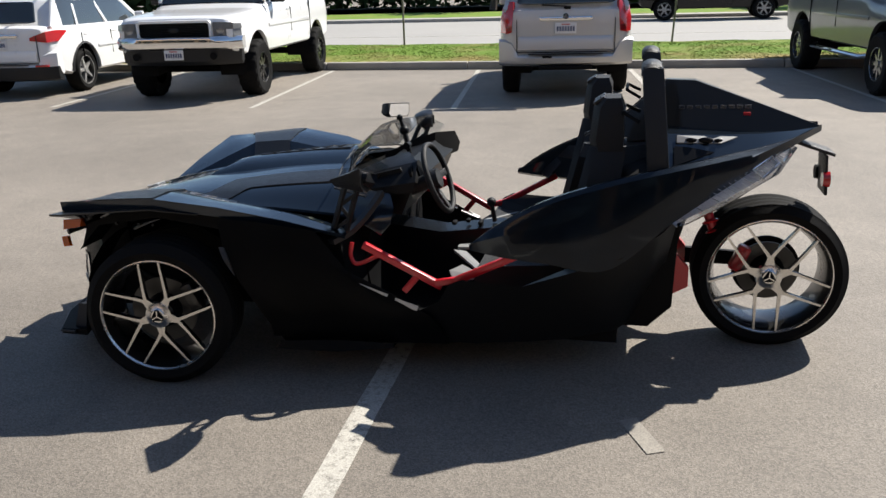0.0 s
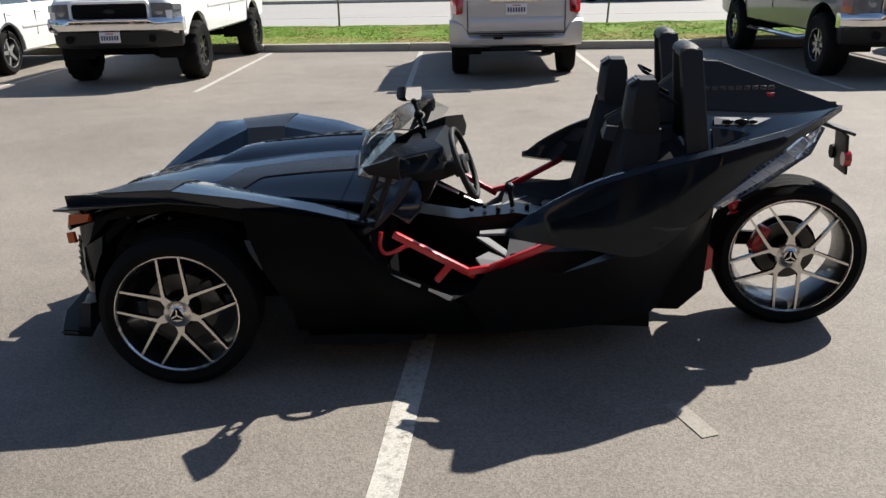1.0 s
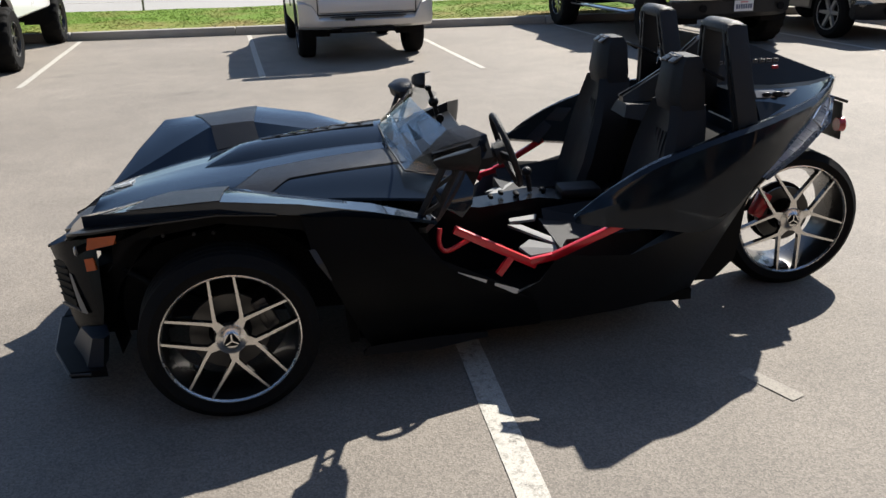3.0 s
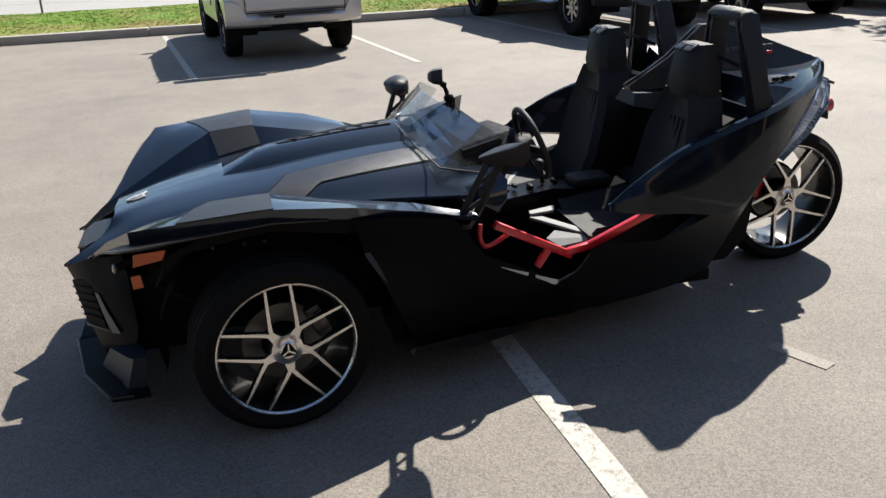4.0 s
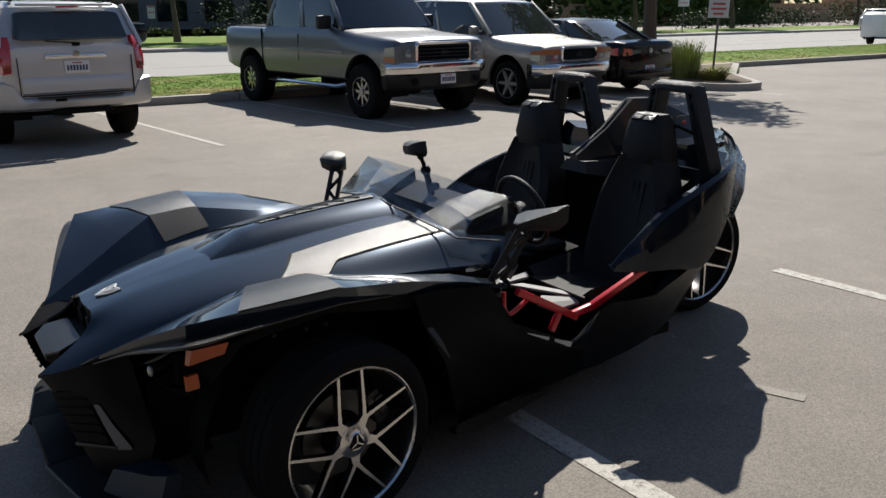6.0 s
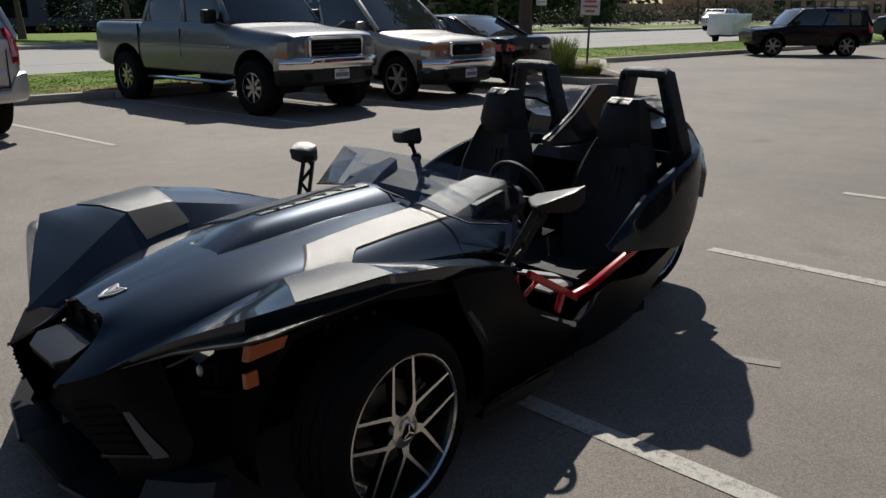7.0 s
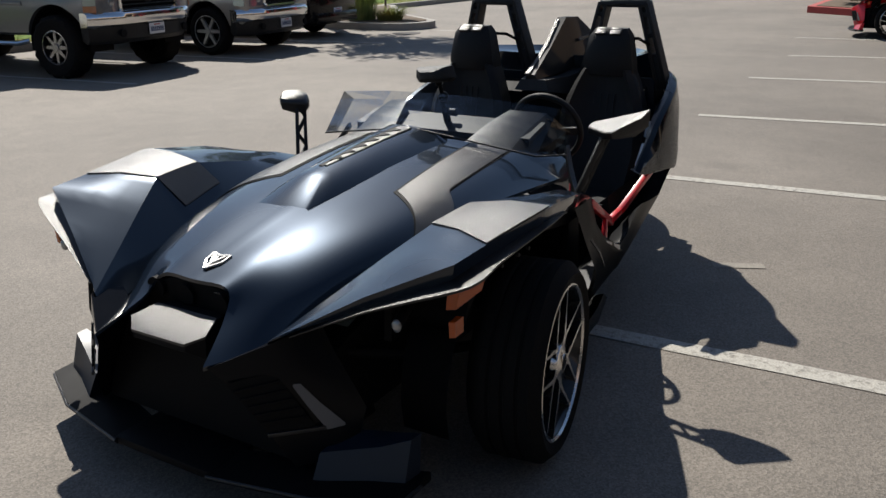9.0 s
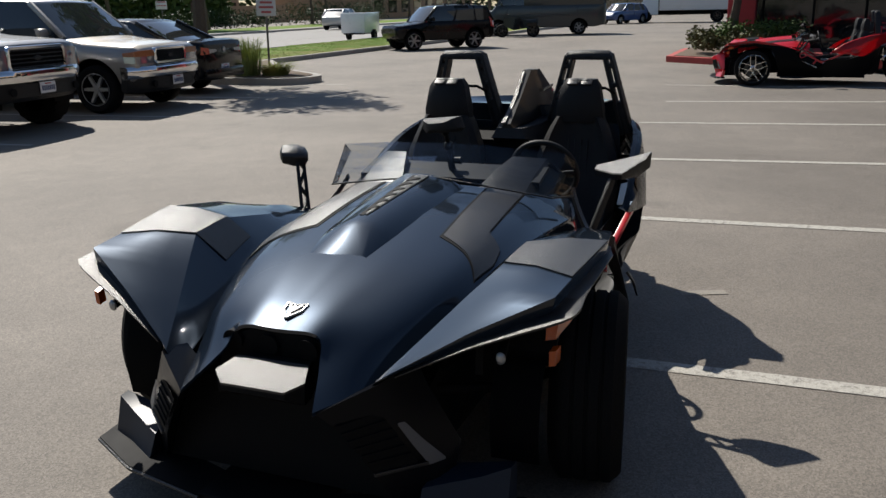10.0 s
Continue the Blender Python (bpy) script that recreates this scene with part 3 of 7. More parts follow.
FENDER = [
    # valley beside the hood, inner ridge, middle and outer edge
    [(-0.700, 0.335, 0.500), (-0.700, 0.375, 0.565), (-0.690, 0.392, 0.575), (-0.680, 0.405, 0.582)],
    [(-0.530, 0.385, 0.525), (-0.524, 0.457, 0.650), (-0.550, 0.545, 0.682), (-0.577, 0.625, 0.705)],
    [(-0.360, 0.415, 0.575), (-0.348, 0.540, 0.738), (-0.415, 0.700, 0.782), (-0.472, 0.852, 0.806)],
    [(-0.150, 0.468, 0.655), (-0.197, 0.612, 0.808), (-0.255, 0.740, 0.824), (-0.314, 0.866, 0.818)],
    [(0.050, 0.508, 0.700), (0.010, 0.624, 0.821), (0.010, 0.770, 0.846), (0.010, 0.908, 0.848)],
    [(0.300, 0.535, 0.712), (0.300, 0.622, 0.768), (0.300, 0.740, 0.798), (0.300, 0.868, 0.808)],
    [(0.560, 0.565, 0.705), (0.560, 0.640, 0.725), (0.560, 0.705, 0.746), (0.560, 0.795, 0.740)],
    [(0.820, 0.590, 0.650), (0.820, 0.645, 0.655), (0.820, 0.680, 0.665), (0.820, 0.725, 0.660)],
]


def fender_at(u, v, s):
    i, j = min(int(u), len(FENDER) - 2), min(int(v), 2)
    f, g = u - i, v - j
    a, b = FENDER[i], FENDER[i + 1]
    p = (Vector(a[j]) * (1 - g) + Vector(a[j + 1]) * g) * (1 - f) + (Vector(b[j]) * (1 - g) + Vector(b[j + 1]) * g) * f
    return Vector((p.x, s * p.y, p.z))


def seat(car, y, dx=0.0):
    """A bucket seat: cushion, bolstered back and a tapering head restraint with two added glint pieces."""
    slide = Matrix.Translation((dx, 0, 0))
    b = B()
    loft(b, [[(1.36, y - 0.20, 0.36), (1.36, y + 0.20, 0.36), (1.36, y + 0.20, 0.46), (1.36, y - 0.20, 0.46)],
             [(1.55, y - 0.23, 0.34), (1.55, y + 0.23, 0.34), (1.55, y + 0.23, 0.44), (1.55, y - 0.23, 0.44)],
             [(1.80, y - 0.22, 0.34), (1.80, y + 0.22, 0.34), (1.80, y + 0.22, 0.42), (1.80, y - 0.22, 0.42)]])
    soften(b, 0.03)
    base = part("seat_cushion", b, M["seat"], car)
    base.matrix_basis = slide
    for s in (1, -1):
        b = B()
        loft(b, [[(1.38, y + s * 0.15, 0.44), (1.38, y + s * 0.23, 0.42), (1.38, y + s * 0.22, 0.50)],
                 [(1.75, y + s * 0.15, 0.42), (1.75, y + s * 0.25, 0.40), (1.75, y + s * 0.24, 0.53)]])
        part("cushion_bolster", b, M["seat"], base)
    b = B()
    rings = []
    for z, x0, x1, w in ((0.40, 1.69, 1.84, 0.21), (0.62, 1.76, 1.92, 0.24), (0.82, 1.81, 1.97, 0.22), (0.95, 1.84, 1.99, 0.165), (1.02, 1.855, 2.0, 0.125)):
        rings.append([(x0 + 0.03, y - w * 0.55, z), (x0 - 0.01, y - w * 0.82, z), (x0 + 0.02, y - w, z), (x1, y - w * 0.9, z), (x1, y + w * 0.9, z), (x0 + 0.02, y + w, z), (x0 - 0.01, y + w * 0.82, z), (x0 + 0.03, y + w * 0.55, z)])
    loft(b, rings)
    back = part("seat_back", b, M["seat"], car, smooth=50)
    back.matrix_basis = slide
    b = B()
    rings = []
    for z, x0, x1, w in ((0.99, 1.860, 1.985, 0.135), (1.05, 1.845, 1.990, 0.130), (1.18, 1.860, 1.985, 0.106), (1.218, 1.885, 1.970, 0.082)):
        rings.append([(x0, y - w * 0.6, z), (x0 + 0.03, y - w, z), (x1, y - w * 0.92, z), (x1, y + w * 0.92, z), (x0 + 0.03, y + w, z), (x0, y + w * 0.6, z)])
    loft(b, rings)
    soften(b, 0.024, 3, 30)
    part("head_restraint", b, M["seat"], back)
    # two tilted pieces added for the white glints on top of the restraint
    b = B()
    for s in (1, -1):
        box(b, (0, 0, 0), (0.052, 0.058, 0.012), Matrix.Translation((1.882, y + s * 0.038, 1.206)) @ Matrix.Rotation(radians(-32), 4, "Y"), 0.004)
    part("restraint_glint", b, M["trim"], back)
    for k in range(4):
        b = B()
        bar(b, (1.795 + 0.012 * k - 0.02, y - 0.055 + 0.036 * k, 0.52), (1.855, y - 0.055 + 0.036 * k, 0.90), 0.004, 0.006)
        part("stitch_line", b, M["plastic"], back)


def roadster(name, m, paint, label):
    car = thing(name, m, label, "roadster", "parked roadsters")
    P, TX = M[paint], M["trim"]
    # wheels
    wheel(car, "front_wheel", 0.0, -0.866, 0.331, 0.258, 0.225, -1, -15, 0.15, 8.5)
    wheel(car, "front_wheel", 0.0, 0.866, 0.331, 0.258, 0.225, 1, -15, 0.15, 8.5)
    wheel(car, "rear_wheel", 2.667, 0, 0.347, 0.278, 0.262, -1, 90, 0.14)
    # hood
    b = B()
    slab(b, [[hood_at(u, v) for v in np.linspace(-3, 3, 49)] for u in np.linspace(0, 5, 41)], 0.012)
    hood = part("hood", b, P, car, smooth=35)
    # grained panels let into both shoulders of the hood
    for s in (1, -1):
        b = B()
        def reach(f):
            """Outer border of the panel: down to the fender in front, notched behind."""
            return float(np.interp(f, [0, 0.16, 0.30, 0.40, 1.0], [2.80, 2.93, 2.70, 2.08, 1.85]))
        hood_patch(b, lambda f, g: ((3.05 - 0.57 * g) * (1 - f) + 4.95 * f, s * ((1.36 - 0.13 * f) * (1 - g) + reach(f) * g + 0.10 * g * (1 - g) * max(0.0, 0.3 - f))), 0.006, 34, 10)
        part("grained_panel", b, TX, hood, "grey grained plastic panel on the hood")
        b = B()
        hood_patch(b, lambda f, g: ((3.02 - 0.57 * g) * (1 - f) + 4.97 * f, s * ((1.36 - 0.13 * f - 0.055) * (1 - g) + (reach(f) + 0.03) * g + 0.10 * g * (1 - g) * max(0.0, 0.3 - f))), 0.0025, 34, 10, 0.003)
        part("panel_joint", b, M["dark"], hood, "dark joint round the panel")
    # power bulge with toothed vent
    b = B()
    rings = []
    for x, br, tr, tl, bl, h in ((-0.150, -0.095, -0.060, 0.150, 0.185, -0.004), (0.004, -0.112, -0.024, 0.092, 0.195, 0.044), (0.06, -0.118, -0.020, 0.094, 0.200, 0.046), (0.20, -0.130, -0.016, 0.100, 0.205, 0.044),
                                 (0.42, -0.150, -0.012, 0.110, 0.210, 0.040), (0.655, -0.165, -0.010, 0.120, 0.215, 0.038)):
        zc = float(np.interp(x, [-0.2, 0.1, 0.4, 0.66], [0.755, 0.803, 0.845, 0.868]))
        rings.append([(x, br, zc - 0.014), (x, br * 0.62 + tr * 0.38, zc + h * 0.42), (x, tr, zc + h), (x, (tr + tl) / 2, zc + h + 0.003), (x, tl, zc + h), (x, bl, zc - 0.014), (x, 0.04, zc - 0.03)])
    loft(b, rings)
    soften(b, 0.005, 2, 18)
    scoop = part("hood_bulge", b, P, hood)

    def vent_z(x):
        return float(np.interp(x, [0.06, 0.20, 0.42, 0.655], [0.8435, 0.861, 0.8875, 0.9065]))
    b = B()
    slab(b, [[(x, 0.050, vent_z(x) + 0.004), (x, 0.068, vent_z(x) + 0.004)] for x in (0.10, 0.30, 0.45, 0.62)], 0.006)
    part("vent_slot", b, M["dark"], scoop, "dark open slot beside the vent panel")
    b = B()
    slab(b, [[(x, y1, vent_z(x) + 0.006), (x, (y0 + y1) / 2, vent_z(x) + 0.008), (x, y0, vent_z(x) + 0.006)] for x, y0, y1 in ((0.105, 0.046, 0.036), (0.30, 0.050, 0.016), (0.45, 0.052, 0.004), (0.62, 0.054, -0.006))], 0.008)
    vp = part("vent_panel", b, TX, scoop, "pale grained wedge of vent panel")
    for k in range(6):
        b = B()
        x = 0.15 + 0.074 * k
        z = vent_z(x) + 0.0105
        slab(b, [[(x, 0.056, z - 0.003), (x + 0.002, 0.049, z - 0.001)], [(x + 0.056, 0.058, z + 0.005), (x + 0.040, 0.026 - 0.004 * k, z + 0.005)]], 0.004)
        part("vent_tooth", b, M["dark"], vp)
    # badge on the nose: an open three-part shield of bright bars
    b = B()

    def on_nose(x, y):
        return Vector((x, y, 0.692 + (x + 0.50) * 0.27 - abs(y) * 0.06))
    for p, q, w in (((-0.566, 0.0), (-0.522, 0.033), 0.010), ((-0.522, 0.033), (-0.482, 0.036), 0.008), ((-0.482, 0.036), (-0.496, 0.0), 0.008),
                    ((-0.496, 0.0), (-0.482, -0.036), 0.008), ((-0.482, -0.036), (-0.522, -0.033), 0.008), ((-0.522, -0.033), (-0.566, 0.0), 0.010),
                    ((-0.560, 0.0), (-0.500, 0.0), 0.010), ((-0.530, 0.004), (-0.492, 0.022), 0.010), ((-0.530, -0.004), (-0.492, -0.022), 0.010)):
        bar(b, on_nose(*p), on_nose(*q), w, 0.006)
    part("nose_badge", b, M["satin"], hood, "small silver open shield badge", smooth=0)
    # nose: lamp recess, lamps, bracket plate
    b = B()
    loft(b, [[(-0.60, -0.26, 0.44), (-0.60, 0.26, 0.44), (-0.605, 0.21, 0.600), (-0.61, 0.10, 0.640), (-0.61, -0.10, 0.640), (-0.605, -0.21, 0.600)],
             [(-0.52, -0.28, 0.44), (-0.52, 0.28, 0.44), (-0.52, 0.24, 0.61), (-0.52, 0.12, 0.66), (-0.52, -0.12, 0.66), (-0.52, -0.24, 0.61)]])
    nose = part("nose_recess", b, M["dark"], car)
    for y in (-0.105, 0.038, 0.170):
        b = B()
        rod(b, (-0.56, y, 0.602), (-0.622, y, 0.597), 0.030, 0.036, 18)
        lampo = part("headlamp", b, M["dark"], nose)
        b = B()
        bmesh.ops.create_uvsphere(b, u_segments=16, v_segments=10, radius=0.026, matrix=Matrix.Translation((-0.606, y, 0.597)) @ Matrix.Diagonal((0.5, 1, 1, 1)))
        part("lamp_lens", b, M["lamp_dark"], lampo)
    b = B()
    loft(b, [[(-0.775, -0.11, 0.500), (-0.775, 0.11, 0.500), (-0.772, 0.115, 0.520), (-0.772, -0.115, 0.520)],
             [(-0.735, -0.155, 0.47), (-0.735, 0.155, 0.47), (-0.735, 0.160, 0.540), (-0.735, -0.160, 0.540)],
             [(-0.655, -0.135, 0.46), (-0.655, 0.135, 0.46), (-0.655, 0.130, 0.560), (-0.655, -0.130, 0.560)],
             [(-0.58, -0.10, 0.45), (-0.58, 0.10, 0.45), (-0.58, 0.10, 0.555), (-0.58, -0.10, 0.555)]])
    part("nose_block", b, M["dark"], car)
    b = B()
    slab(b, [[(-0.778, -0.112, 0.526), (-0.778, 0.112, 0.526)], [(-0.735, -0.160, 0.545), (-0.735, 0.160, 0.545)], [(-0.655, -0.128, 0.566), (-0.655, 0.128, 0.566)]], 0.008)
    part("bracket_plate", b, TX, car, "flat grained plate on the nose")
    for s in (1, -1):
        # front fangs, canards and lower splitter
        b = B()
        loft(b, [[(-0.812, s * 0.238, 0.494), (-0.704, s * 0.388, 0.562), (-0.560, s * 0.45, 0.590), (-0.600, s * 0.33, 0.505)],
                 [(-0.775, s * 0.290, 0.430), (-0.690, s * 0.425, 0.480), (-0.550, s * 0.48, 0.510), (-0.590, s * 0.35, 0.46)],
                 [(-0.735, s * 0.380, 0.285), (-0.600, s * 0.548, 0.306), (-0.530, s * 0.58, 0.33), (-0.570, s * 0.42, 0.30)],
                 [(-0.690, s * 0.430, 0.165), (-0.620, s * 0.520, 0.185), (-0.560, s * 0.56, 0.20), (-0.580, s * 0.44, 0.165)]])
        soften(b, 0.008)
        part("front_fang", b, M["gloss_black"] if paint == "paint" else P, car)
        # strip on the intake's outer edge, paler so that the edge looks lit
        b = B()
        slab(b, [[(-0.672, s * 0.456, 0.440), (-0.686, s * 0.440, 0.440)], [(-0.645, s * 0.500, 0.380), (-0.668, s * 0.474, 0.378)], [(-0.604, s * 0.556, 0.308), (-0.640, s * 0.518, 0.300)]], 0.008)
        part("fang_edge", b, M["decal"], car, "front intake edge, its lit look put into a paler colour")
        b = B()
        bar(b, (-0.640, s * 0.515, 0.299), (-0.748, s * 0.386, 0.290), 0.010, 0.012)
        part("fang_edge", b, M["trim"], car)
        b = B()
        slab(b, [[(-0.708, s * 0.392, 0.478), (-0.790, s * 0.288, 0.450)], [(-0.662, s * 0.490, 0.312), (-0.744, s * 0.384, 0.302)]], 0.006)
        intake = part("intake", b, M["dark"], car, "dark sunken front intake")
        for k in range(1, 6):
            b = B()
            f = k / 6
            bar(b, Vector((-0.712, s * 0.392, 0.478)).lerp(Vector((-0.666, s * 0.490, 0.312)), f), Vector((-0.794, s * 0.288, 0.450)).lerp(Vector((-0.748, s * 0.384, 0.302)), f), 0.006, 0.008)
            part("intake_slat", b, M["dark"], intake)
        b = B()
        loft(b, [[(-0.70, s * 0.50, 0.15), (-0.56, s * 0.52, 0.15), (-0.55, s * 0.52, 0.25), (-0.66, s * 0.50, 0.22)],
                 [(-0.62, s * 0.66, 0.145), (-0.52, s * 0.67, 0.145), (-0.50, s * 0.67, 0.255), (-0.58, s * 0.66, 0.245)],
                 [(-0.585, s * 0.745, 0.145), (-0.52, s * 0.755, 0.145), (-0.50, s * 0.75, 0.275), (-0.545, s * 0.745, 0.275)]])
        soften(b, 0.010)
        part("canard", b, M["satin_blue"] if paint == "paint" else P, car)
        b = B()
        loft(b, [[(-0.83, s * 0.20, 0.125), (-0.68, s * 0.20, 0.125), (-0.68, s * 0.20, 0.150), (-0.83, s * 0.20, 0.145)],
                 [(-0.76, s * 0.54, 0.125), (-0.58, s * 0.54, 0.125), (-0.58, s * 0.54, 0.155), (-0.76, s * 0.54, 0.145)],
                 [(-0.64, s * 0.775, 0.125), (-0.50, s * 0.78, 0.125), (-0.50, s * 0.78, 0.155), (-0.64, s * 0.775, 0.150)]])
        soften(b, 0.004)
        bl = part("splitter_blade", b, M["dark"], car)
        b = B()
        tube(b, [(-0.832, s * 0.20, 0.137), (-0.762, s * 0.54, 0.137), (-0.643, s * 0.775, 0.140), (-0.56, s * 0.785, 0.142)], 0.006, 8)
        part("blade_edge", b, TX, bl, "pale edge of the splitter")
    b = B()
    box(b, (-0.73, 0, 0.135), (0.19, 0.42, 0.03), None, 0.008)
    part("splitter_blade", b, M["dark"], car)
    b = B()
    prism(b, [(-0.66, 0.16), (-0.60, 0.45), (-0.40, 0.50), (-0.30, 0.16)], -0.44, 0.44)
    part("radiator", b, M["dark"], car)
    # fenders
    for s in (1, -1):
        b = B()
        rows = []
        for u in np.linspace(0, 7, 29):
            row = [fender_at(u, v, s) for v in (0, 0.5, 1, 1.5, 2, 2.5, 3)]
            o = row[-1]
            k = min(1.0, max(0.15, (u - 0.0) / 1.2)) * min(1, max(0.3, (7 - u) / 1.5))
            row += [o + Vector((0.0, -s * 0.006, -0.040 * k))]
            rows.append(row)
        slab(b, rows, 0.005)
        fen = part("fender", b, P, car, smooth=16)
        b = B()
        rows = []
        for u in np.linspace(0.10, 4.7, 34):
            o = fender_at(u, 3, s)
            t = fender_at(min(7, u + 0.35), 3, s) - fender_at(max(0, u - 0.35), 3, s)
            out = Vector((-abs(t.y) - 0.02, s * (abs(t.x) + 0.10 * min(1, u / 2)), 0)).normalized()
            k = min(1.0, max(0.06, u / 2.0)) * min(1, max(0.05, (4.7 - u) / 2.4))
            d = Vector((0, 0, -0.044 * min(1.0, 0.30 + u / 2.6)))
            rows.append([o + d - out * 0.014, o + d + out * 0.066 * k, o + d + out * 0.064 * k + Vector((0, 0, -0.006 * k - 0.003)), o + d - out * 0.04 * k + Vector((0, 0, -0.016 * k - 0.004))])
        loft(b, rows)
        part("fender_lip", b, TX, fen, "pale grained lip along the fender edge")
        b = B()
        rows = []
        for f in np.linspace(0, 1, 6):
            rows.append([fender_at(3.0 + 1.04 * f, v, s) + Vector((0, -s * 0.003 * (v < 1), 0.0045)) for v in (0.30, 0.6, 1.0, 1.5, 2.0, 2.5, 2.985)])
        slab(b, rows, 0.003)
        part("grained_panel", b, TX, fen, "grey grained panel across the fender", smooth=16)
        # shade under the fender: liner, lamps and side marker
        b = B()
        rows = []
        for a in np.linspace(-15, 185, 15):
            c = Vector((0.0 - 0.44 * math.cos(radians(a)) * 1.0, 0, 0.33 + 0.40 * math.sin(radians(a))))
            rows.append([(c.x, s * 0.64, c.z), (c.x, s * 0.80, c.z)])
        grid(b, rows)
        bmesh.ops.solidify(b, geom=b.faces, thickness=0.015)
        part("wheel_liner", b, M["dark"], car)
        b = B()
        loft(b, [[(0.405, s * 0.46, 0.70), (0.405, s * 0.80, 0.72), (0.44, s * 0.80, 0.72), (0.44, s * 0.46, 0.70)], [(0.45, s * 0.46, 0.17), (0.45, s * 0.74, 0.17), (0.49, s * 0.74, 0.17), (0.49, s * 0.46, 0.17)]])
        part("splash_panel", b, M["dark"], car)
        b = B()
        prism(b, [(-0.455, 0.52), (-0.445, 0.668), (-0.30, 0.690), (-0.30, 0.56)], s * 0.60, s * 0.625)
        part("arch_filler", b, M["dark"], car)
        b = B()
        prism(b, [(0.47, 0.16), (0.44, 0.64), (0.78, 0.64), (0.80, 0.50), (0.82, 0.16)], s * 0.41, s * 0.690)
        part("footwell_box", b, M["dark"], car)
        b = B()
        prism(b, [(-0.40, 0.60), (-0.36, 0.700), (-0.22, 0.755), (0.00, 0.78), (0.34, 0.75), (0.42, 0.70), (0.30, 0.70), (0.0, 0.745), (-0.30, 0.70), (-0.42, 0.58)], s * 0.67, s * 0.84)
        part("fender_frame", b, M["dark"], car)
        b = B()
        loft(b, [[(-0.478, s * 0.828, 0.672), (-0.474, s * 0.858, 0.678), (-0.462, s * 0.862, 0.726), (-0.470, s * 0.828, 0.718)],
                 [(-0.370, s * 0.84, 0.694), (-0.370, s * 0.880, 0.702), (-0.355, s * 0.884, 0.738), (-0.370, s * 0.84, 0.73)]])
        soften(b, 0.006)
        part("side_marker", b, M["amber"], car, "amber turn signal lens")
        b = B()
        loft(b, [[(-0.486, s * 0.842, 0.594), (-0.484, s * 0.860, 0.598), (-0.486, s * 0.862, 0.646), (-0.488, s * 0.842, 0.642)],
                 [(-0.448, s * 0.846, 0.600), (-0.448, s * 0.866, 0.604), (-0.452, s * 0.868, 0.652), (-0.454, s * 0.846, 0.648)]])
        soften(b, 0.005)
        part("side_marker", b, M["amber"], car, "amber side marker lens")
        b = B()
        prism(b, [(-0.52, 0.22), (-0.52, 0.48), (-0.28, 0.56), (0.10, 0.64), (0.42, 0.66), (0.46, 0.22)], s * 0.44, s * 0.47)
        part("inner_wing", b, M["dark"], car)
        b = B()
        bmesh.ops.create_uvsphere(b, u_segments=18, v_segments=10, radius=0.020, matrix=Matrix.Translation((-0.554, s * 0.715, 0.630)) @ Matrix.Diagonal((0.5, 0.8, 1, 1)))
        dl = part("daytime_lamp", b, M["lens_head"], car)
        b = B()
        rod(b, (-0.548, s * 0.713, 0.632), (-0.40, s * 0.690, 0.680), 0.016, seg=10)
        part("lamp_stalk", b, M["dark"], dl)
        b = B()
        tube(b, [(-0.50, s * 0.42, 0.46), (-0.28, s * 0.60, 0.40), (0.0, s * 0.74, 0.36)], 0.018)
        part("suspension_arm", b, M["dark"], car)
        b = B()
        tube(b, [(0.25, s * 0.42, 0.46), (0.12, s * 0.60, 0.42), (0.0, s * 0.74, 0.40)], 0.018)
        part("suspension_arm", b, M["dark"], car)
        for px in (-0.20, -0.09, -0.02):
            b = B()
            rod(b, (px, s * 0.848, 0.715), (px, s * 0.858, 0.715), 0.007, seg=10)
            part("bolt", b, M["plastic"], car)
        # side panel behind the front wheel and sill
        b = B()
        outer = [[(0.30, 0.875, 0.760), (0.33, 0.905, 0.640), (0.40, 0.925, 0.500), (0.48, 0.86, 0.30), (0.54, 0.79, 0.16)],
                 [(0.46, 0.850, 0.745), (0.48, 0.865, 0.640), (0.54, 0.865, 0.490), (0.60, 0.81, 0.30), (0.66, 0.74, 0.155)],
                 [(0.70, 0.775, 0.690), (0.72, 0.795, 0.580), (0.78, 0.795, 0.440), (0.84, 0.76, 0.28), (0.88, 0.70, 0.15)],
                 [(0.83, 0.760, 0.510), (0.90, 0.768, 0.448), (1.00, 0.768, 0.370), (1.05, 0.74, 0.26), (1.06, 0.68, 0.15)],
                 [(1.10, 0.742, 0.375), (1.14, 0.748, 0.345), (1.20, 0.745, 0.310), (1.24, 0.72, 0.24), (1.26, 0.66, 0.15)]]
        grid(b, [[mirrored(p, s) for p in r] for r in outer])
        bmesh.ops.solidify(b, geom=b.faces, thickness=0.02)
        part("side_panel", b, M["side_black"], car, smooth=25)
        b = B()
        loft(b, [[(0.322, s * 0.928, 0.650), (0.345, s * 0.925, 0.650), (0.345, s * 0.915, 0.640)],
                 [(0.350, s * 0.950, 0.600), (0.372, s * 0.947, 0.600), (0.370, s * 0.935, 0.600)],
                 [(0.395, s * 0.957, 0.535), (0.398, s * 0.955, 0.535), (0.398, s * 0.950, 0.535)]])
        part("side_fin", b, TX, car, smooth=0)
        b = B()
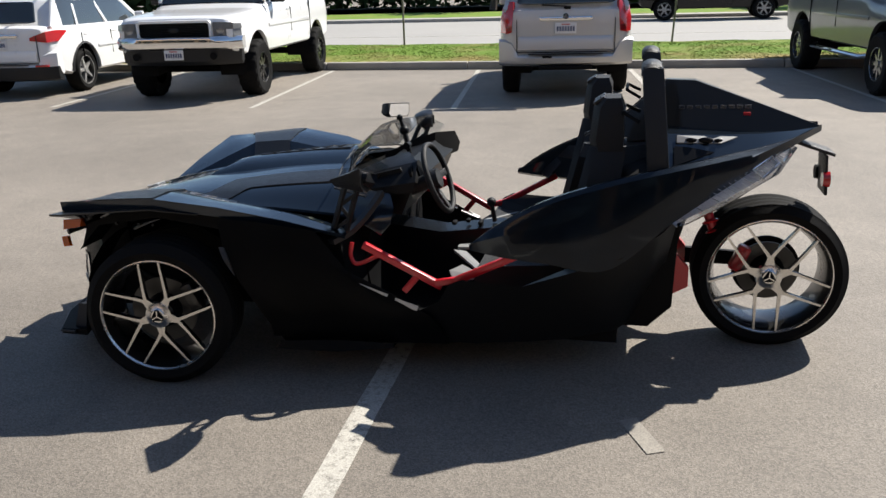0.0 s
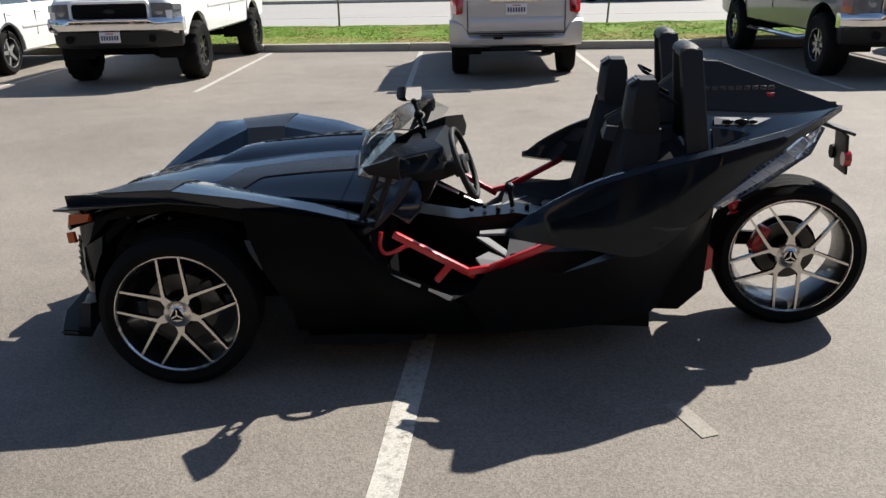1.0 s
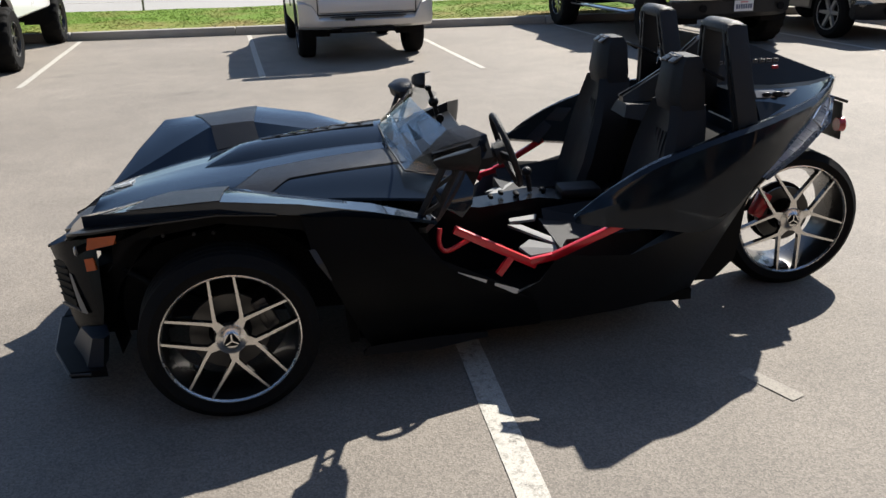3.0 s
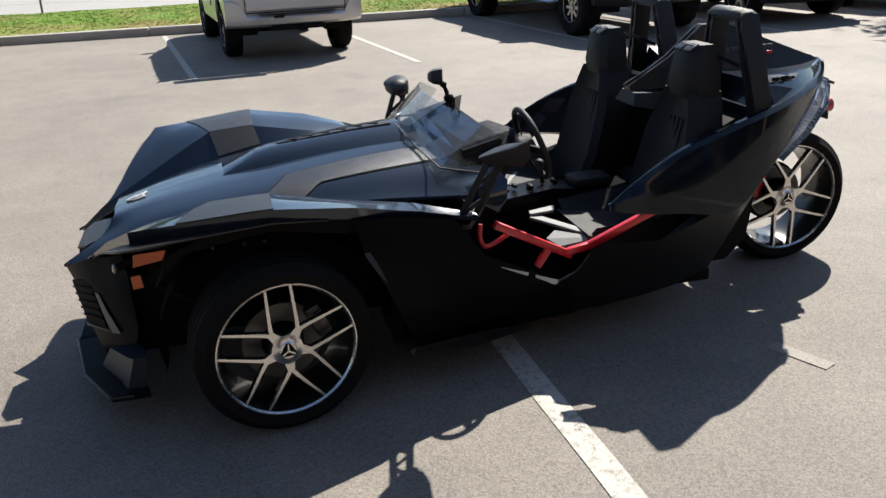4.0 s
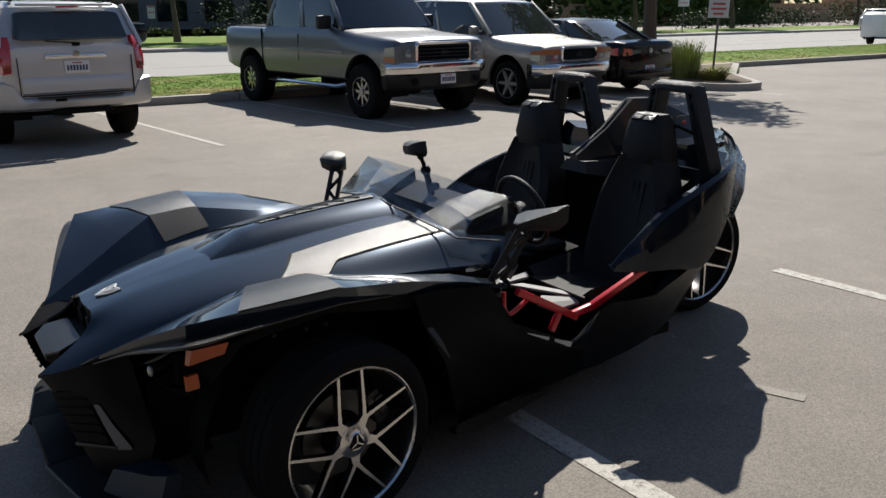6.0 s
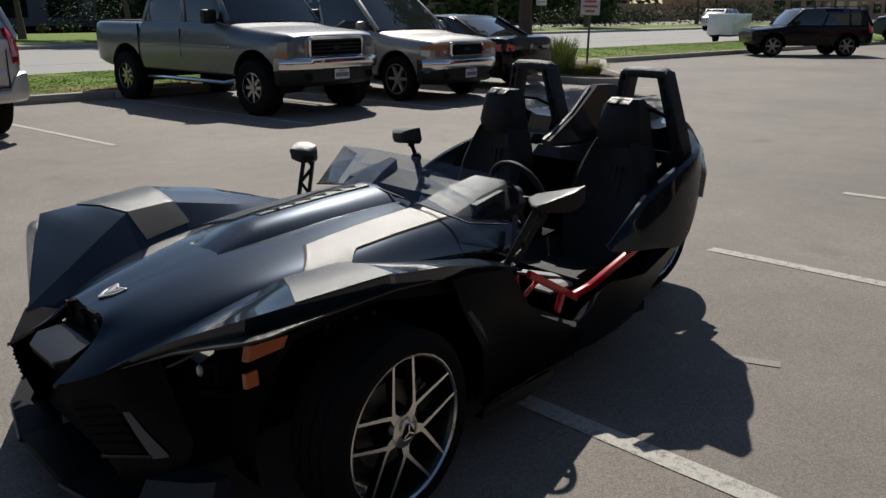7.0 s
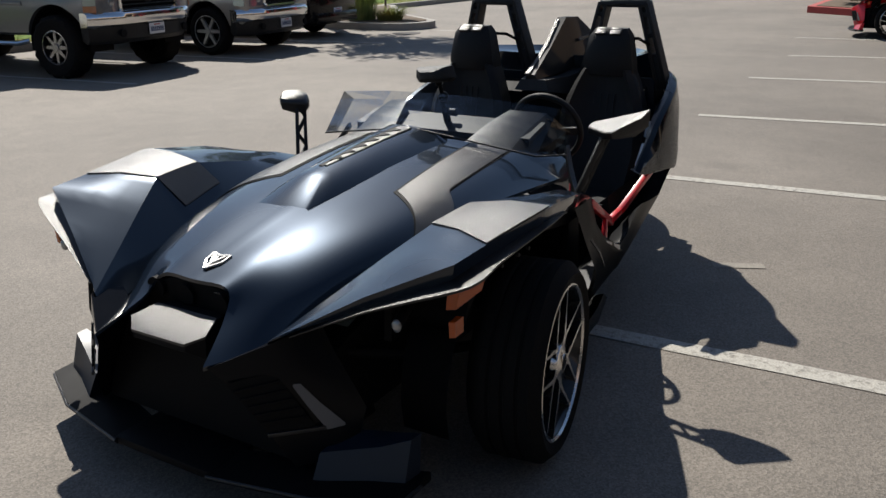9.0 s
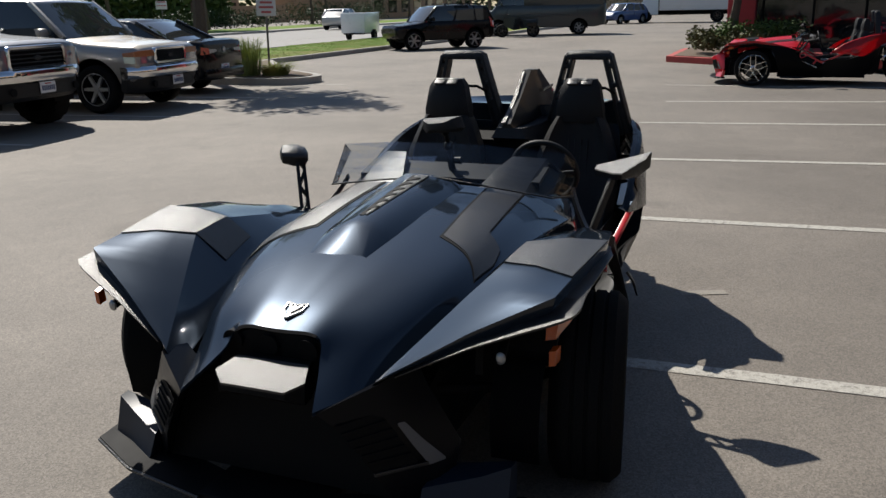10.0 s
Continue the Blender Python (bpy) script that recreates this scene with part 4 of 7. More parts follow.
        loft(b, [[(0.60, s * 0.50, 0.15), (0.60, s * 0.70, 0.15), (0.60, s * 0.74, 0.22), (0.60, s * 0.55, 0.22)],
                 [(1.15, s * 0.48, 0.15), (1.15, s * 0.66, 0.150), (1.15, s * 0.735, 0.335), (1.15, s * 0.705, 0.330)],
                 [(1.24, s * 0.48, 0.15), (1.24, s * 0.66, 0.155), (1.235, s * 0.748, 0.385), (1.235, s * 0.718, 0.370)],
                 [(1.31, s * 0.48, 0.155), (1.31, s * 0.66, 0.160), (1.285, s * 0.762, 0.470), (1.285, s * 0.735, 0.445)],
                 [(1.38, s * 0.48, 0.155), (1.38, s * 0.66, 0.160), (1.345, s * 0.770, 0.498), (1.345, s * 0.742, 0.470)],
                 [(1.45, s * 0.48, 0.16), (1.45, s * 0.65, 0.165), (1.45, s * 0.774, 0.488), (1.45, s * 0.744, 0.465)],
                 [(1.60, s * 0.46, 0.165), (1.60, s * 0.63, 0.170), (1.60, s * 0.770, 0.480), (1.60, s * 0.735, 0.455)],
                 [(1.76, s * 0.44, 0.17), (1.76, s * 0.60, 0.180), (1.76, s * 0.755, 0.530), (1.76, s * 0.70, 0.535)],
                 [(1.98, s * 0.36, 0.18), (1.98, s * 0.52, 0.205), (2.00, s * 0.735, 0.610), (2.00, s * 0.52, 0.62)],
                 [(2.09, s * 0.22, 0.205), (2.10, s * 0.34, 0.225), (2.16, s * 0.66, 0.700), (2.16, s * 0.48, 0.70)],
                 [(2.15, s * 0.22, 0.38), (2.17, s * 0.40, 0.40), (2.22, s * 0.62, 0.76), (2.22, s * 0.46, 0.77)]])
        soften(b, 0.014)
        part("sill", b, M["side_black"], car)
        b = B()
        loft(b, [[(0.50, s * 0.78, 0.150), (0.50, s * 0.83, 0.150), (0.52, s * 0.82, 0.185)], [(0.78, s * 0.72, 0.140), (0.78, s * 0.80, 0.140), (0.80, s * 0.785, 0.190)], [(1.02, s * 0.68, 0.145), (1.02, s * 0.745, 0.150), (1.02, s * 0.73, 0.165)]])
        soften(b, 0.006)
        part("side_blade", b, M["gloss_black"], car)
        for x0, x1 in ((0.872, 1.005), (1.035, 1.138)):
            b = B()

            def pt(x, dy, dz):
                k = (x - 0.868) / 0.27
                return (x, s * (0.765 - 0.02 * k + dy), 0.458 - 0.109 * k + dz)
            loft(b, [[pt(x0, 0.006, -0.020 * (x0 > 1) - 0.004), pt(x0 + 0.012, 0.004, 0.008), pt(x0, -0.02, 0.0)], [pt(x1, 0.006, -0.012), pt(x1 + 0.008, 0.004, 0.010), pt(x1, -0.02, 0.0)]])
            part("sill_strip", b, M["satin"], car, "narrow pale reflective strip", smooth=0)
        # red tube frame in the door opening
        b = B()
        bar(b, (0.89, s * 0.695, 0.612), (1.235, s * 0.67, 0.425), 0.032, 0.028, (0, 1, 0))
        bar(b, (1.20, s * 0.672, 0.440), (1.31, s * 0.685, 0.466), 0.030, 0.026, (0, 1, 0))
        fr = part("frame_bar", b, M["red"], car, "bright red frame tube")
        b = B()
        bar(b, (1.30, s * 0.685, 0.462), (1.60, s * 0.735, 0.615), 0.032, 0.028, (0, 1, 0))
        part("frame_bar", b, M["red"], car, "bright red frame tube")
        b = B()
        tube(b, spline([(0.835, s * 0.68, 0.615), (0.83, s * 0.69, 0.555), (0.86, s * 0.69, 0.520), (0.955, s * 0.68, 0.560)], 14), 0.010, 8)
        part("frame_loop", b, M["red"], fr)
        b = B()
        bar(b, (1.13, s * 0.68, 0.475), (1.07, s * 0.70, 0.405), 0.03, 0.02, (0, 1, 0))
        part("frame_strut", b, M["red"], fr)
        # rear quarter panel: a long wedge from the door opening to the tail
        b = B()
        rows = []
        for x, zt, yt, zb, yb in ((1.375, 0.640, 0.740, 0.622, 0.742), (1.50, 0.735, 0.742, 0.602, 0.757), (1.70, 0.838, 0.730, 0.582, 0.766), (1.95, 0.915, 0.705, 0.560, 0.745), (2.20, 0.965, 0.635, 0.745, 0.655), (2.45, 0.990, 0.470, 0.880, 0.480), (2.68, 1.012, 0.262, 0.984, 0.270), (2.84, 1.035, 0.045, 1.020, 0.045)):
            zm, ym = (zt + zb) / 2 + 0.02, (yt + yb) / 2 + 0.012 * min(1, (2.84 - x))
            fl = 0.028 if x < 1.6 else 0.045
            rows.append([(x, s * (yt - fl), zt + 0.002), (x, s * (yt - 0.020), zt + 0.002), (x, s * (yt + 0.002), zt - 0.014), (x, s * ym, zm), (x, s * yb, zb), (x + 0.01, s * (yb - 0.05), zb + 0.02)])
        fine = []
        for col in zip(*rows):
            fine.append(spline(col, 33))
        grid(b, [[Vector(c[k]) for c in fine] for k in range(33)])
        bmesh.ops.solidify(b, geom=b.faces, thickness=0.014)
        part("quarter_panel", b, P, car, smooth=22)
        b = B()
        loft(b, [[(2.15, s * 0.650, 0.772), (2.215, s * 0.668, 0.728), (2.25, s * 0.60, 0.720)],
                 [(2.35, s * 0.540, 0.886), (2.42, s * 0.562, 0.812), (2.43, s * 0.48, 0.785)],
                 [(2.55, s * 0.380, 0.962), (2.625, s * 0.405, 0.900), (2.61, s * 0.32, 0.870)],
                 [(2.68, s * 0.245, 0.998), (2.71, s * 0.270, 0.985), (2.69, s * 0.21, 0.96)]])
        soften(b, 0.006)
        tl = part("tail_lamp", b, M["lens_clear"], car, "clear ribbed tail lamp lens")
        tl.visible_shadow = False
        up = [Vector((x, s * y, z)) for x, y, z in ((2.16, 0.655, 0.768), (2.355, 0.545, 0.880), (2.555, 0.384, 0.956), (2.675, 0.254, 0.994))]
        dn = [Vector((x, s * y, z)) for x, y, z in ((2.213, 0.664, 0.732), (2.415, 0.558, 0.816), (2.618, 0.402, 0.902), (2.700, 0.268, 0.982))]

        def along(line, f):
            k = min(2, int(f * 3))
            return line[k].lerp(line[k + 1], f * 3 - k)

        inset = Vector((-0.006, -s * 0.006, 0.0))
        b = B()
        slab(b, [[along(up, f).lerp(along(dn, f), g) + inset * 2.5 for g in (0.04, 0.5, 0.96)] for f in np.linspace(0.02, 0.98, 10)], 0.004)
        part("lamp_bowl", b, M["lamp_silver"], tl, "silvered inside of the lamp")
        for k in range(24):
            b = B()
            f = 0.03 + 0.037 * k
            bar(b, along(up, f) + inset, along(dn, min(1.0, f + 0.05)) + inset, 0.0035, 0.0030)
            part("lamp_rib", b, M["chrome"] if k % 3 == 0 else M["lamp_silver"], tl)
        for f0, f1 in ((0.58, 0.76), (0.80, 0.97)):
            b = B()
            q = [along(up, f0).lerp(along(dn, f0), 0.25), along(up, f1).lerp(along(dn, f1), 0.15), along(up, f1).lerp(along(dn, f1), 0.75), along(up, f0).lerp(along(dn, f0), 0.85)]
            tube(b, q, 0.0065, 8, True)
            fr2 = part("lamp_frame", b, M["chrome"], tl, "bright frame inside the tail lamp")
            b = B()
            b.faces.new([b.verts.new(p + inset) for p in q])
            bmesh.ops.solidify(b, geom=b.faces, thickness=0.003)
            part("lamp_reflector", b, M["lamp_silver"], fr2, "silver reflector", smooth=0)
        # lining plates: sunlit side coloured pale, shaded side dark
        for quad in ([(1.560, 0.655, 0.620), (1.510, 0.724, 0.640), (1.600, 0.712, 0.730), (1.630, 0.660, 0.710)],
                     [(1.690, 0.650, 0.740), (1.610, 0.712, 0.738), (1.670, 0.704, 0.800), (1.740, 0.648, 0.806)]):
            b = B()
            slab(b, [[mirrored(quad[0], s), mirrored(quad[1], s)], [mirrored(quad[3], s), mirrored(quad[2], s)]], 0.008)
            part("panel_lining", b, M["satin"] if s < 0 else M["plastic"], car, "small lining plate inside the quarter panel, sun and shade in its colour")
        # roll hoop: two flaring legs and a top bar, each a pair of rails with open slots between bridges
        yc = s * 0.375
        b = B()
        for sy in (1, -1):
            foot, head = Vector((2.135, yc + sy * 0.222, 0.90)), Vector((2.095, yc + sy * 0.105, 1.335))
            nrm = Vector((0, sy * 0.965, 0.26))
            bar(b, foot + nrm * 0.024, head + nrm * 0.018, 0.086, 0.018, nrm)
            bar(b, foot - nrm * 0.024, head - nrm * 0.018, 0.086, 0.018, nrm)
            for f0, f1 in ((0.0, 0.42), (0.60, 0.66), (0.84, 0.90)):
                bar(b, foot.lerp(head, f0), foot.lerp(head, f1), 0.078, 0.040, nrm)
        top_arc = [(2.093 + 0.044 * math.cos(radians(a)), 1.328 + 0.036 * math.sin(radians(a)) ** 0.8) for a in range(0, 181, 20)]
        loft(b, [[(x, yc + y, z - dz) for x, z in top_arc] for y, dz in ((-0.128, 0.016), (-0.112, 0.003), (0.0, 0.0), (0.112, 0.003), (0.128, 0.016))])
        bar(b, (2.095, yc - 0.112, 1.318), (2.095, yc + 0.112, 1.318), 0.074, 0.014, (0, 0, 1))
        for y in (-0.105, 0.0, 0.105):
            bar(b, (2.094, yc + y - 0.018, 1.335), (2.094, yc + y + 0.018, 1.335), 0.074, 0.030, (0, 0, 1))
        hoop = part("roll_hoop", b, M["plastic"], car, "black roll hoop with open slots")
        b = B()
        tube(b, [(2.05, yc - 0.155, 1.13), (1.985, yc - 0.12, 1.165), (1.985, yc + 0.12, 1.165), (2.05, yc + 0.155, 1.13)], 0.008, 8)
        part("harness_bar", b, M["dark"], hoop)
        b = B()
        loft(b, [[(2.06, yc - 0.20, 0.78), (2.26, yc - 0.20, 0.78), (2.26, yc + 0.20, 0.78), (2.06, yc + 0.20, 0.78)],
                 [(2.09, yc - 0.18, 0.955), (2.22, yc - 0.18, 0.955), (2.22, yc + 0.18, 0.955), (2.09, yc + 0.18, 0.955)]])
        soften(b, 0.015)
        part("hoop_fairing", b, P, car)
        seat(car, s * 0.375, 0.0 if s < 0 else -0.075)
        # door mirror on an open strut; the far one is turned further in
        dx = 0.0 if s < 0 else -0.06
        b = B()
        if s < 0:
            rings = [[(0.900, 0.672, 0.895), (0.945, 0.674, 0.885), (0.952, 0.674, 0.928), (0.900, 0.672, 0.918)],
                     [(0.825, 0.770, 0.892), (0.955, 0.780, 0.870), (0.962, 0.780, 0.957), (0.808, 0.770, 0.920)],
                     [(0.820, 0.805, 0.897), (0.960, 0.850, 0.885), (0.964, 0.850, 0.977), (0.798, 0.808, 0.923)],
                     [(0.925, 0.885, 0.945), (0.966, 0.900, 0.930), (0.966, 0.904, 0.995), (0.912, 0.888, 0.970)]]
            rings = [[mirrored(p, s) for p in r] for r in rings]
        else:
            ax, dp = Vector((0.485, -0.875, 0)), Vector((0.875, 0.485, 0))
            rings = []
            for k, hz, dd in ((-0.068, 0.016, 0.024), (-0.058, 0.036, 0.040), (0.0, 0.045, 0.050), (0.050, 0.036, 0.040), (0.064, 0.014, 0.022)):
                c = Vector((0.812, 0.784, 0.928 - 0.12 * k)) + ax * k
                rings.append([c - dp * dd * 0.7 - Vector((0, 0, hz)), c + dp * dd - Vector((0, 0, hz)), c + dp * dd + Vector((0, 0, hz * 1.05)), c - dp * dd * 0.90 + Vector((0, 0, hz * 0.35)), c - dp * dd + Vector((0, 0, hz * 0.1))])
        loft(b, rings)
        soften(b, 0.007)
        mir = part("door_mirror", b, M["plastic"], car)
        if s < 0:
            b = B()
            slab(b, [[Vector(r[3]) + Vector((0.004, 0, 0.004)), Vector(r[2]) + Vector((-0.004, 0, 0.004))] for r in rings], 0.003)
            part("mirror_cap", b, TX, mir, "pale lit cap on the mirror")
        else:
            b = B()
            slab(b, [[r[4] + Vector((-0.004, -0.002, 0.0)), r[3] + Vector((-0.002, 0, 0.005)), r[3].lerp(r[2], 0.45) + Vector((0, 0, 0.011)), r[2] + Vector((0, 0, 0.004))] for r in rings], 0.003)
            part("mirror_cap", b, TX, mir, "pale lit cap on the mirror")
        b = B()
        if s < 0:
            face = [(0.9690, s * y, z) for y, z in ((0.685, 0.900), (0.78, 0.885), (0.890, 0.930), (0.890, 0.982), (0.79, 0.954), (0.685, 0.925))]
        else:
            face = [Vector((0.812, 0.784, 0.928 - 0.12 * k)) + ax * k + dp * 0.0515 + Vector((0, 0, z)) for k, z in ((-0.046, -0.028), (0.040, -0.028), (0.040, 0.028), (-0.046, 0.028))]
        b.faces.new([b.verts.new(p) for p in face])
        part("mirror_glass", b, M["mirror"], mir, smooth=0)
        b = B()
        lo_, hi_ = Vector((0.755 + dx, s * 0.69, 0.67)), Vector((0.860 + dx, s * 0.765, 0.92))
        gap = Vector((0.062, 0, 0))
        bar(b, lo_, hi_, 0.016, 0.024)
        bar(b, lo_ + gap, hi_ + gap * 0.9, 0.016, 0.024)
        for k in range(4):
            p0, p1 = lo_.lerp(hi_, k / 4), lo_.lerp(hi_, (k + 1) / 4)
            if k % 2:
                p0 = p0 + gap
            else:
                p1 = p1 + gap
            bar(b, p0, p1, 0.012, 0.016)
        part("mirror_strut", b, M["plastic"], mir)
        # scuttle and dash side
        b = B()
        aft = [(0.925, 0.440, 0.812), (0.970, 0.505, 0.792), (0.995, 0.550, 0.750), (0.985, 0.575, 0.690), (0.94, 0.590, 0.640)]
        fore = [hood_at(4.9, s * v) for v in (1.9, 2.3, 2.65, 2.9, 3.0)]
        slab(b, [[p.lerp(Vector((q[0], s * q[1], q[2])), f) + Vector((0, 0, 0.010 * math.sin(math.pi * f) - 0.004)) for p, q in zip(fore, aft)] for f in np.linspace(0, 1, 6)], 0.012)
        part("scuttle", b, P, car, smooth=40)
        b = B()
        pts = spline([(0.945, s * 0.565, 0.815), (0.90, s * 0.60, 0.745), (0.83, s * 0.66, 0.665), (0.76, s * 0.735, 0.630)], 12)
        loft(b, [[Vector(p) + Vector(o) for o in ((-0.016, 0, 0.010), (0.012, s * 0.006, 0.012), (0.016, 0, -0.012), (-0.012, -s * 0.006, -0.012))] for p in pts])
        part("screen_pillar", b, TX, car, "curved pale trim from the screen to the fender")
        # grained dash pad seen through the screen: a flat sloping top and a falling outer side
        b = B()
        loft(b, [[(0.745, s * 0.185, 0.840), (0.735, s * 0.395, 0.816), (0.760, s * 0.455, 0.795), (0.745, s * 0.455, 0.770), (0.745, s * 0.185, 0.780)],
                 [(0.880, s * 0.228, 0.904), (0.905, s * 0.405, 0.886), (0.920, s * 0.485, 0.820), (0.905, s * 0.485, 0.780), (0.880, s * 0.215, 0.790)],
                 [(1.000, s * 0.270, 0.942), (1.075, s * 0.412, 0.926), (1.085, s * 0.500, 0.850), (1.075, s * 0.490, 0.800), (1.000, s * 0.240, 0.800)]])
        soften(b, 0.007)
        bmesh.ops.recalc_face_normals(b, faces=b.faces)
        # side and rear faces take a darker plastic, their shade put into the colour
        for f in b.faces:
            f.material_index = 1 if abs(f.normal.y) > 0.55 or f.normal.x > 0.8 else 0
        part("dash_pad", b, [TX, M["side_black"]], car, "angular grey grained dash pad with shade-darkened sides")
    # windscreen: low smoked blade in five facets
    b = B()
    low = [(0.88, -0.590, 0.800), (0.715, -0.530, 0.822), (0.665, -0.27, 0.866), (0.640, 0, 0.902), (0.665, 0.27, 0.866), (0.715, 0.530, 0.822), (0.88, 0.590, 0.800)]
    top = [(0.985, -0.565, 0.935), (0.890, -0.545, 0.986), (0.810, -0.22, 1.020), (0.790, 0, 1.026), (0.810, 0.22, 1.020), (0.890, 0.545, 0.986), (0.985, 0.565, 0.935)]
    grid(b, [[Vector(a).lerp(Vector(c), f) for a, c in zip(low, top)] for f in np.linspace(0, 1, 6)])
    bmesh.ops.solidify(b, geom=b.faces, thickness=0.005)
    scr = part("windscreen", b, M["screen"], car, "low smoked windscreen", smooth=30)
    scr.visible_shadow = False
    b = B()
    tube(b, low, 0.004, 8)
    part("screen_seal", b, M["plastic"], scr)
    # centre mirror on a strut before the screen
    b = B()
    bar(b, (0.935, 0.004, 0.86), (0.900, 0.012, 1.005), 0.020, 0.030, (0, 1, 0))
    rod(b, (0.903, 0.010, 0.995), (0.880, 0.018, 1.060), 0.011, 0.009, 12)
    part("mirror_strut", b, M["side_black"], car)
    for p, r in (((0.902, 0.010, 0.995), 0.024), ((0.880, 0.018, 1.058), 0.016)):
        b = B()
        bmesh.ops.create_uvsphere(b, u_segments=14, v_segments=9, radius=r, matrix=Matrix.Translation(p))
        part("ball_joint", b, M["side_black"], car)
    b = B()
    rod(b, (0.927, 0.010, 0.925), (0.925, -0.042, 0.925), 0.014, 0.018, seg=14)
    part("clamp_knob", b, M["side_black"], car)
    mm = Matrix.Translation((0.868, 0.020, 1.096)) @ Matrix.Rotation(radians(-14), 4, "Z") @ Matrix.Rotation(radians(-8), 4, "X") @ Matrix.Diagonal((1.0, 1.22, 1.08, 1))
    b = B()
    loft(b, [[mm @ Vector((x, y * k * 1.3, z * k)) for y, z in ((-0.070, -0.018), (-0.055, -0.034), (0.060, -0.030), (0.072, -0.006), (0.066, 0.034), (-0.062, 0.030))] for x, k in ((-0.058, 0.40), (-0.040, 0.78), (-0.010, 0.98), (0.008, 1.0), (0.010, 0.97))])
    cm = part("centre_mirror", b, M["plastic"], car)
    b = B()
    b.faces.new([b.verts.new(mm @ Vector((0.0125, y * 1.16, z * 0.88))) for y, z in ((-0.070, -0.018), (-0.055, -0.034), (0.060, -0.030), (0.072, -0.006), (0.066, 0.034), (-0.062, 0.030))])
    part("mirror_glass", b, M["mirror"], cm, smooth=0)
    # tub, floor, tunnel, bulkhead
    b = B()
    box(b, (1.28, 0, 0.17), (1.42, 1.04, 0.05))
    part("floor_pan", b, M["dark"], car)
    b = B()
    loft(b, [[(0.80, -0.13, 0.19), (0.80, 0.13, 0.19), (0.80, 0.09, 0.54), (0.80, -0.09, 0.54)], [(1.10, -0.12, 0.19), (1.10, 0.12, 0.19), (1.10, 0.085, 0.50), (1.10, -0.085, 0.50)], [(1.38, -0.12, 0.19), (1.38, 0.12, 0.19), (1.38, 0.09, 0.535), (1.38, -0.09, 0.535)], [(1.62, -0.12, 0.19), (1.62, 0.12, 0.19), (1.62, 0.09, 0.50), (1.62, -0.09, 0.50)], [(1.95, -0.13, 0.19), (1.95, 0.13, 0.19), (1.95, 0.10, 0.56), (1.95, -0.10, 0.56)]])
    soften(b, 0.02)
    tun = part("tunnel", b, M["gloss_black"], car)
    for x, y, w in ((1.16, -0.03, 0.05), (1.22, 0.02, 0.04), (1.29, -0.01, 0.06), (1.43, 0.03, 0.05)):
        b = B()
        box(b, (x, y, 0.535), (0.022, w, 0.018), Matrix(), 0.005)
        part("console_switch", b, M["dark"], tun)
    b = B()
    box(b, (1.60, 0, 0.535), (0.20, 0.15, 0.05), None, 0.02)
    part("console_pad", b, M["seat"], tun)
    b = B()
    prism(b, [(0.62, 0.2), (0.62, 0.80), (0.80, 0.82), (0.86, 0.70), (0.80, 0.45), (0.84, 0.2)], -0.40, 0.40)
    part("bulkhead", b, M["dark"], car)
    b = B()
    prism(b, [(0.84, 0.70), (0.84, 0.86), (1.00, 0.90), (1.06, 0.82), (1.00, 0.68)], -0.44, 0.44)
    soften(b, 0.015)
    part("dashboard", b, M["side_black"], car)
    b = B()
    prism(b, [(1.93, 0.2), (1.97, 0.86), (2.10, 0.92), (2.24, 0.92), (2.22, 0.30), (2.12, 0.2)], -0.52, 0.52, lambda x, z: 1 if z > 0.5 else 0.85)
    part("rear_bulkhead", b, M["dark"], car)
    for s in (1, -1):
        for quad in ([(1.215, 0.20, 0.475), (1.35, 0.18, 0.482), (1.335, 0.215, 0.470), (1.215, 0.225, 0.468)],
                     [(1.20, 0.25, 0.462), (1.26, 0.26, 0.462), (1.42, 0.53, 0.452), (1.385, 0.53, 0.448)],
                     [(1.215, 0.43, 0.418), (1.27, 0.39, 0.436), (1.41, 0.565, 0.446), (1.25, 0.51, 0.405)]):
            b = B()
            slab(b, [[mirrored(quad[0], s), mirrored(quad[1], s)], [mirrored(quad[3], s), mirrored(quad[2], s)]], 0.012)
            part("step_plate", b, M["floor_silver"], car, "angular pale silver floor plate", smooth=0)
    # steering wheel
    ctr, tilt = Vector((1.165, -0.375, 0.845)), radians(-20)
    mm = Matrix.Translation(ctr) @ Matrix.Rotation(tilt, 4, "Y")
    b = B()
    tube(b, [mm @ Vector((0, 0.158 * math.cos(a), 0.158 * math.sin(a))) for a in np.linspace(0, 2 * math.pi, 40, endpoint=False)], 0.0135, 10, True)
    sw = part("steering_wheel", b, M["seat"], car)
    for a in (0, 180, 270):
        b = B()
        a = radians(a)
        bar(b, mm @ Vector((-0.03, 0.03 * math.cos(a), 0.03 * math.sin(a))), mm @ Vector((0, 0.155 * math.cos(a), 0.155 * math.sin(a))), 0.034, 0.012, mm.to_3x3() @ Vector((1, 0, 0)))
        part("steering_spoke", b, M["plastic"], sw)
    b = B()
    rod(b, mm @ Vector((-0.05, 0, 0)), mm @ Vector((0.004, 0, 0)), 0.05, 0.045, 20)
    part("horn_pad", b, M["plastic"], sw)
    b = B()
    rod(b, mm @ Vector((-0.28, 0, 0)), mm @ Vector((-0.03, 0, 0)), 0.04, 0.035)
    part("steering_column", b, M["plastic"], sw)
    b = B()
    rod(b, (1.052, -0.32, 0.870), (1.066, -0.32, 0.874), 0.042, 0.042, 24)
    rod(b, (1.052, -0.43, 0.868), (1.066, -0.43, 0.872), 0.042, 0.042, 24)
    part("gauge", b, M["dark"], car)
    b = B()
